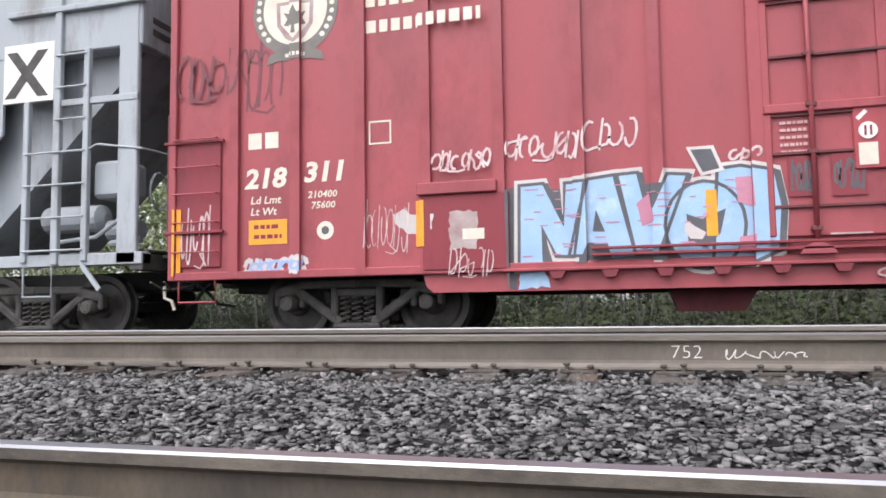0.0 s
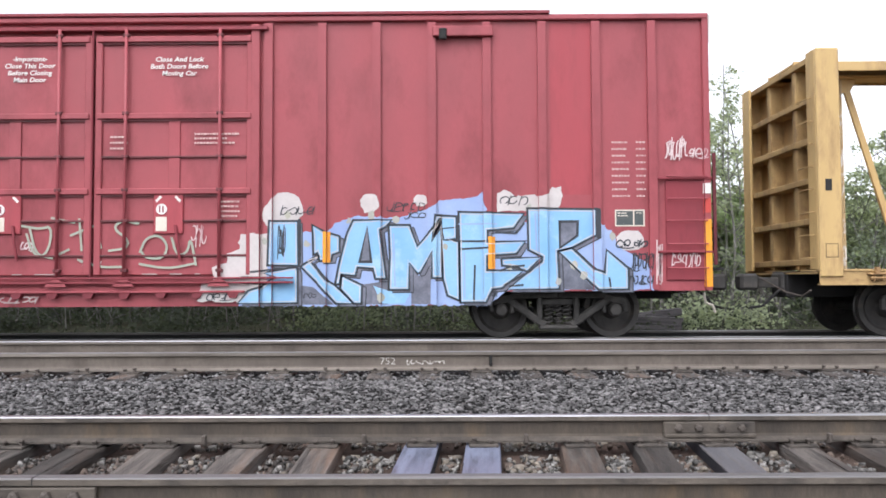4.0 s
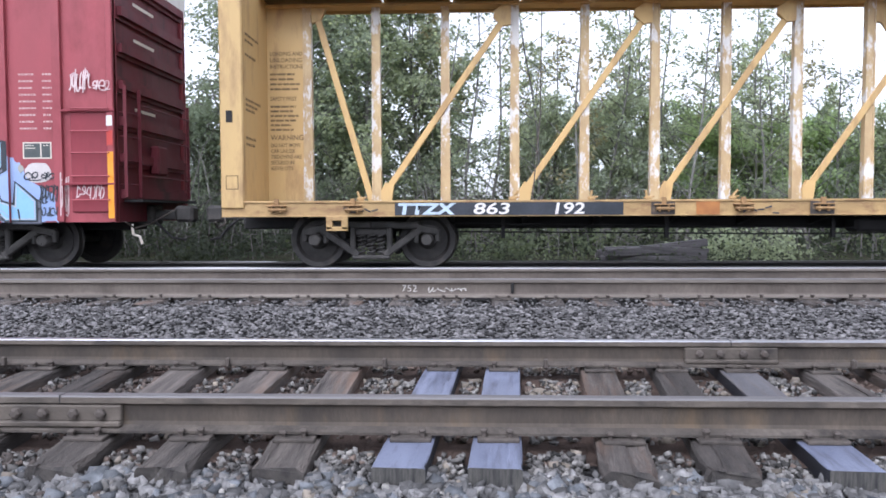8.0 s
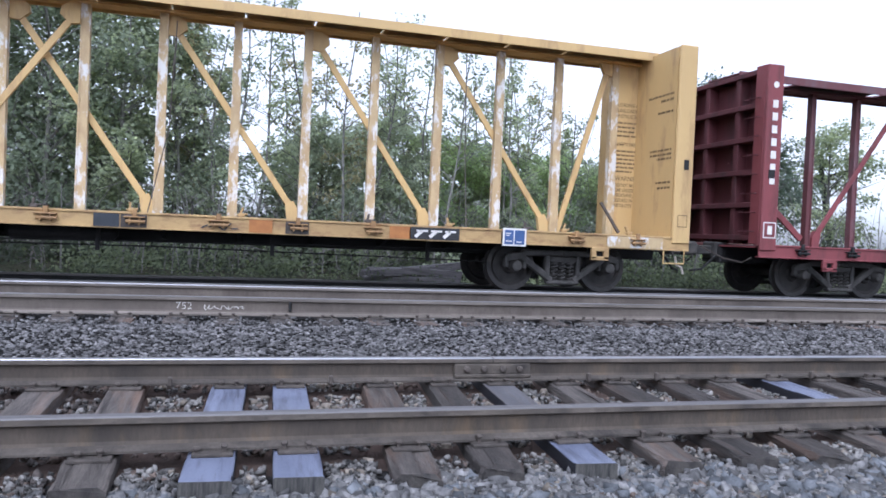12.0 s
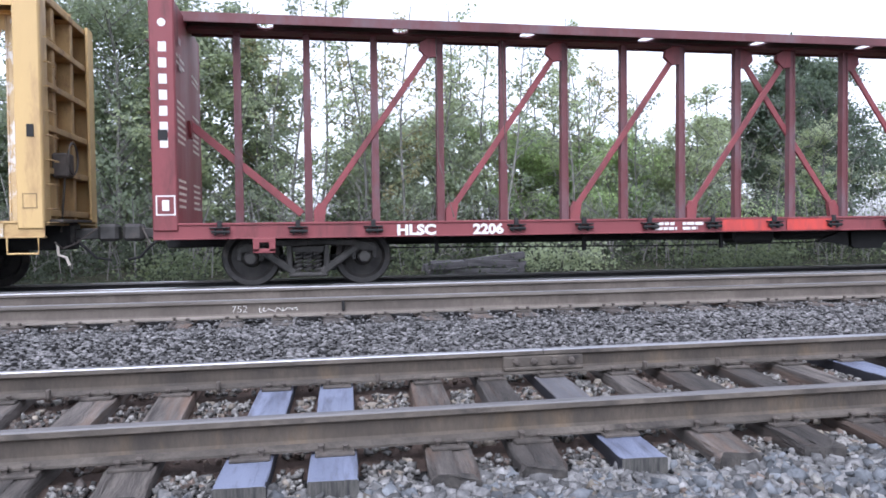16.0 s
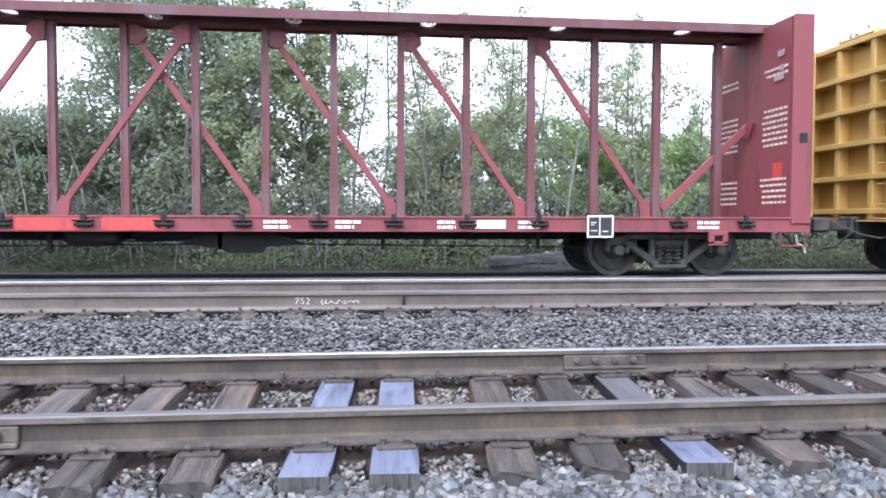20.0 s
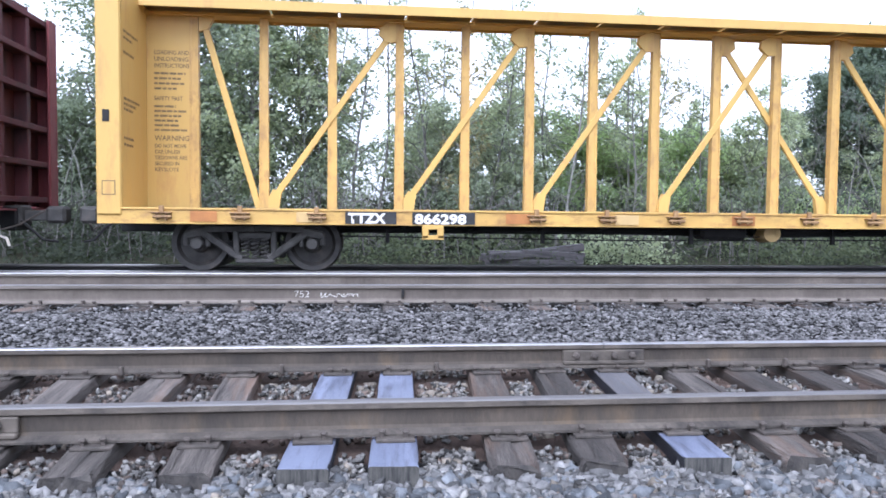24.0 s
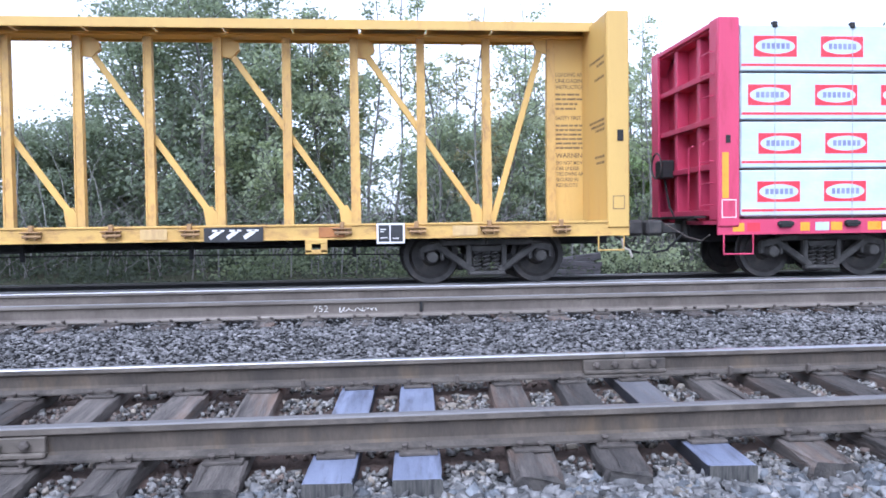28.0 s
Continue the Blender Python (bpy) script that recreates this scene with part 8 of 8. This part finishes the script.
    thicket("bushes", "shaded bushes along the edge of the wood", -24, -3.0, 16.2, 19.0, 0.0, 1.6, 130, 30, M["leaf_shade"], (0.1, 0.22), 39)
    thicket("bushes", "grey-green leaves low among the trees", -14, 16, 18.5, 22.5, 0.8, 3.2, 190, 34, M["leaf_dark"], (0.1, 0.2), 33)
    # the first two clumps take the shade-darkened leaf colour
    for k, (x0, x1) in enumerate(((-13.0, -11.2), (-7.6, -6.6), (-3.9, -2.4), (0.6, 1.4), (5.6, 8.2), (11.0, 14.5), (18.0, 21.0))):
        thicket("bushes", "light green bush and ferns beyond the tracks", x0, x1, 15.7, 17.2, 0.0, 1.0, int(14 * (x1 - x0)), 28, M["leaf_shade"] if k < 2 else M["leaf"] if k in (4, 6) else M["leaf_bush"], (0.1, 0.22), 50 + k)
    thicket("weeds", "green weeds and brambles at the foot of the wood", -4, 24, 15.4, 16.6, 0.0, 0.35, 70, 24, M["leaf_bush"], (0.06, 0.15), 37, "weeds")
    thicket("weeds", "low dark weeds and dead grass beside the far track", -20, 24, 11.9, 14.0, -0.02, 0.16, 420, 20, M["leaf_shade"], (0.05, 0.12), 40, "weeds")
    thicket("bushes", "light green leaves among the trees", 14.5, 18.5, 20, 22, 0.8, 3.4, 90, 46, M["leaf_light"], (0.08, 0.16), 34)
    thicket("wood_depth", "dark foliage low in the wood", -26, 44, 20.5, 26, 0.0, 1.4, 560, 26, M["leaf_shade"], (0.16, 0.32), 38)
    thicket("wood_depth", "dense foliage deeper in the wood", -26, 25, 24, 28, 0.6, 4.2, 460, 28, M["leaf_pale"], (0.14, 0.3), 35)
    thicket("wood_depth", "low scrub further along the line", 24, 44, 24, 28, 0.0, 1.1, 150, 28, M["leaf_pale"], (0.14, 0.3), 47)
    thicket("wood_depth", "dense foliage deeper in the wood", -10.5, -3.5, 24, 28, 1.0, 7.6, 220, 40, M["leaf_dark"], (0.16, 0.34), 36)
    saplings("saplings", "thin pale bare stems at the edge of the wood", -20, 26, 15.9, 18.5, 150, (0.7, 2.4), M["bark"], 41)
    saplings("saplings", "thin dark stems at the edge of the wood", -20, 26, 16.2, 19.0, 70, (0.7, 2.4), M["dark_bark"], 43)
    twigs("twigs", "tangle of thin grey branches in the wood", -16, 20, 18.0, 22.5, 5.0, 900, M["dark_bark"], 45)
    twigs("twigs", "thin grey branches low at the edge of the wood", -16, 20, 16.2, 18.5, 1.6, 380, M["dark_bark"], 46)
    saplings("saplings", "thin grey stems in the wood", -20, 26, 18, 23, 60, (2, 4.5), M["bark"], 42)


def utility_pole():
    pole = thing("utility_pole", "weathered dark wooden utility pole with one crossarm", "utility pole", at=pose(33.3, 32, ground_at(32) - 0.1))
    part("pole", Solid().tube([(0, 0, 0), (-1.18, 0, 6.2)], [0.17, 0.13], 10), M["old_timber"], pole)
    part("crossarm", Solid().bar((-3.4, -0.2, 4.45), (0.5, -0.2, 5.56), 0.15, 0.12, 0.01), M["old_timber"], pole)


def tie_pile():
    pile = thing("tie_pile", "heap of old dark timber ties beyond the tracks", "timber", at=pose(4.22, 14.4, ground_at(14.4) - 0.02))
    for x, y, z, w, ry, rz in ((0, 0, 0.1, 2.5, 0, 2), (0.05, 0.3, 0.1, 2.4, 0, -3), (0.1, 0.5, 0.3, 2.3, 1, 1), (-0.2, 0.1, 0.31, 2.2, 4, 5), (0.35, 0.2, 0.38, 1.9, 7, -4), (0.5, 0.05, 0.3, 1.6, -3, 3), (-0.7, -0.1, 0.28, 0.9, 2, 12)):
        part("timber", Solid().box(-w / 2, w / 2, -0.11, 0.11, -0.09, 0.09, 0.012), M["old_timber"], pile, at=pose(x, y, z, 0, -ry, rz))


M["old_timber"] = material("old_grey_timber", (0.03, 0.028, 0.029), (0.14, 0.132, 0.135), 0.9, 0, 3, 40, 0.6, stretch=(0.6, 7, 7))


woods()
utility_pole()
tie_pile()

# ---- the train rolls by, gathering speed: seconds, metres travelled ----
ROLL = [
    (0, 0.000),
    (0.5, -0.979),
    (1, -1.961),
    (1.5, -2.953),
    (2, -3.961),
    (2.5, -4.994),
    (3, -6.057),
    (3.5, -7.148),
    (4, -8.268),
    (4.5, -9.421),
    (6.5, -14.169),
    (7, -15.391),
    (7.5, -16.638),
    (8, -17.897),
    (8.5, -19.154),
    (9, -20.413),
    (9.5, -21.679),
    (10, -22.962),
    (10.5, -24.266),
    (11, -25.594),
    (11.5, -26.946),
    (12, -28.324),
    (12.5, -29.726),
    (14.5, -35.421),
    (15, -36.870),
    (15.5, -38.343),
    (16, -39.832),
    (16.5, -41.330),
    (17, -42.835),
    (17.5, -44.349),
    (18, -45.877),
    (18.5, -47.419),
    (19, -48.973),
    (19.5, -50.540),
    (20, -52.121),
    (20.5, -53.722),
    (22.5, -60.205),
    (23, -61.854),
    (23.5, -63.527),
    (24, -65.213),
    (24.5, -66.901),
    (25, -68.591),
    (25.5, -70.287),
    (26, -72.002),
    (26.5, -73.736),
    (27, -75.490),
    (27.5, -77.257),
    (28, -79.028),
]
ROLL_T, ROLL_X = [r[0] for r in ROLL], [r[1] for r in ROLL]


def rolled(t):
    """Metres travelled, with the speed running smoothly from row to row."""
    slope = np.gradient(ROLL_X, ROLL_T)
    k = min(max(int(np.searchsorted(ROLL_T, t)) - 1, 0), len(ROLL_T) - 2)
    h = ROLL_T[k + 1] - ROLL_T[k]
    u = (t - ROLL_T[k]) / h
    return ((2 * u**3 - 3 * u**2 + 1) * ROLL_X[k] + (u**3 - 2 * u**2 + u) * h * slope[k] + (3 * u**2 - 2 * u**3) * ROLL_X[k + 1] + (u**3 - u**2) * h * slope[k + 1])


def motions():
    for car, s in CARS:
        walk(car, [(t, pose(s + rolled(t), TRAIN[0], RIDE)) for t in np.arange(0, 28.01, 0.5)])
    beats = [k * 5 / 30 for k in range(0, 169)]
    turns = [math.degrees(rolled(t) / WHEEL) for t in beats]
    for w, x in AXLES:
        walk(w, [(t, pose(x, 0, WHEEL, 0, a, 0)) for t, a in zip(beats, turns)])


motions()
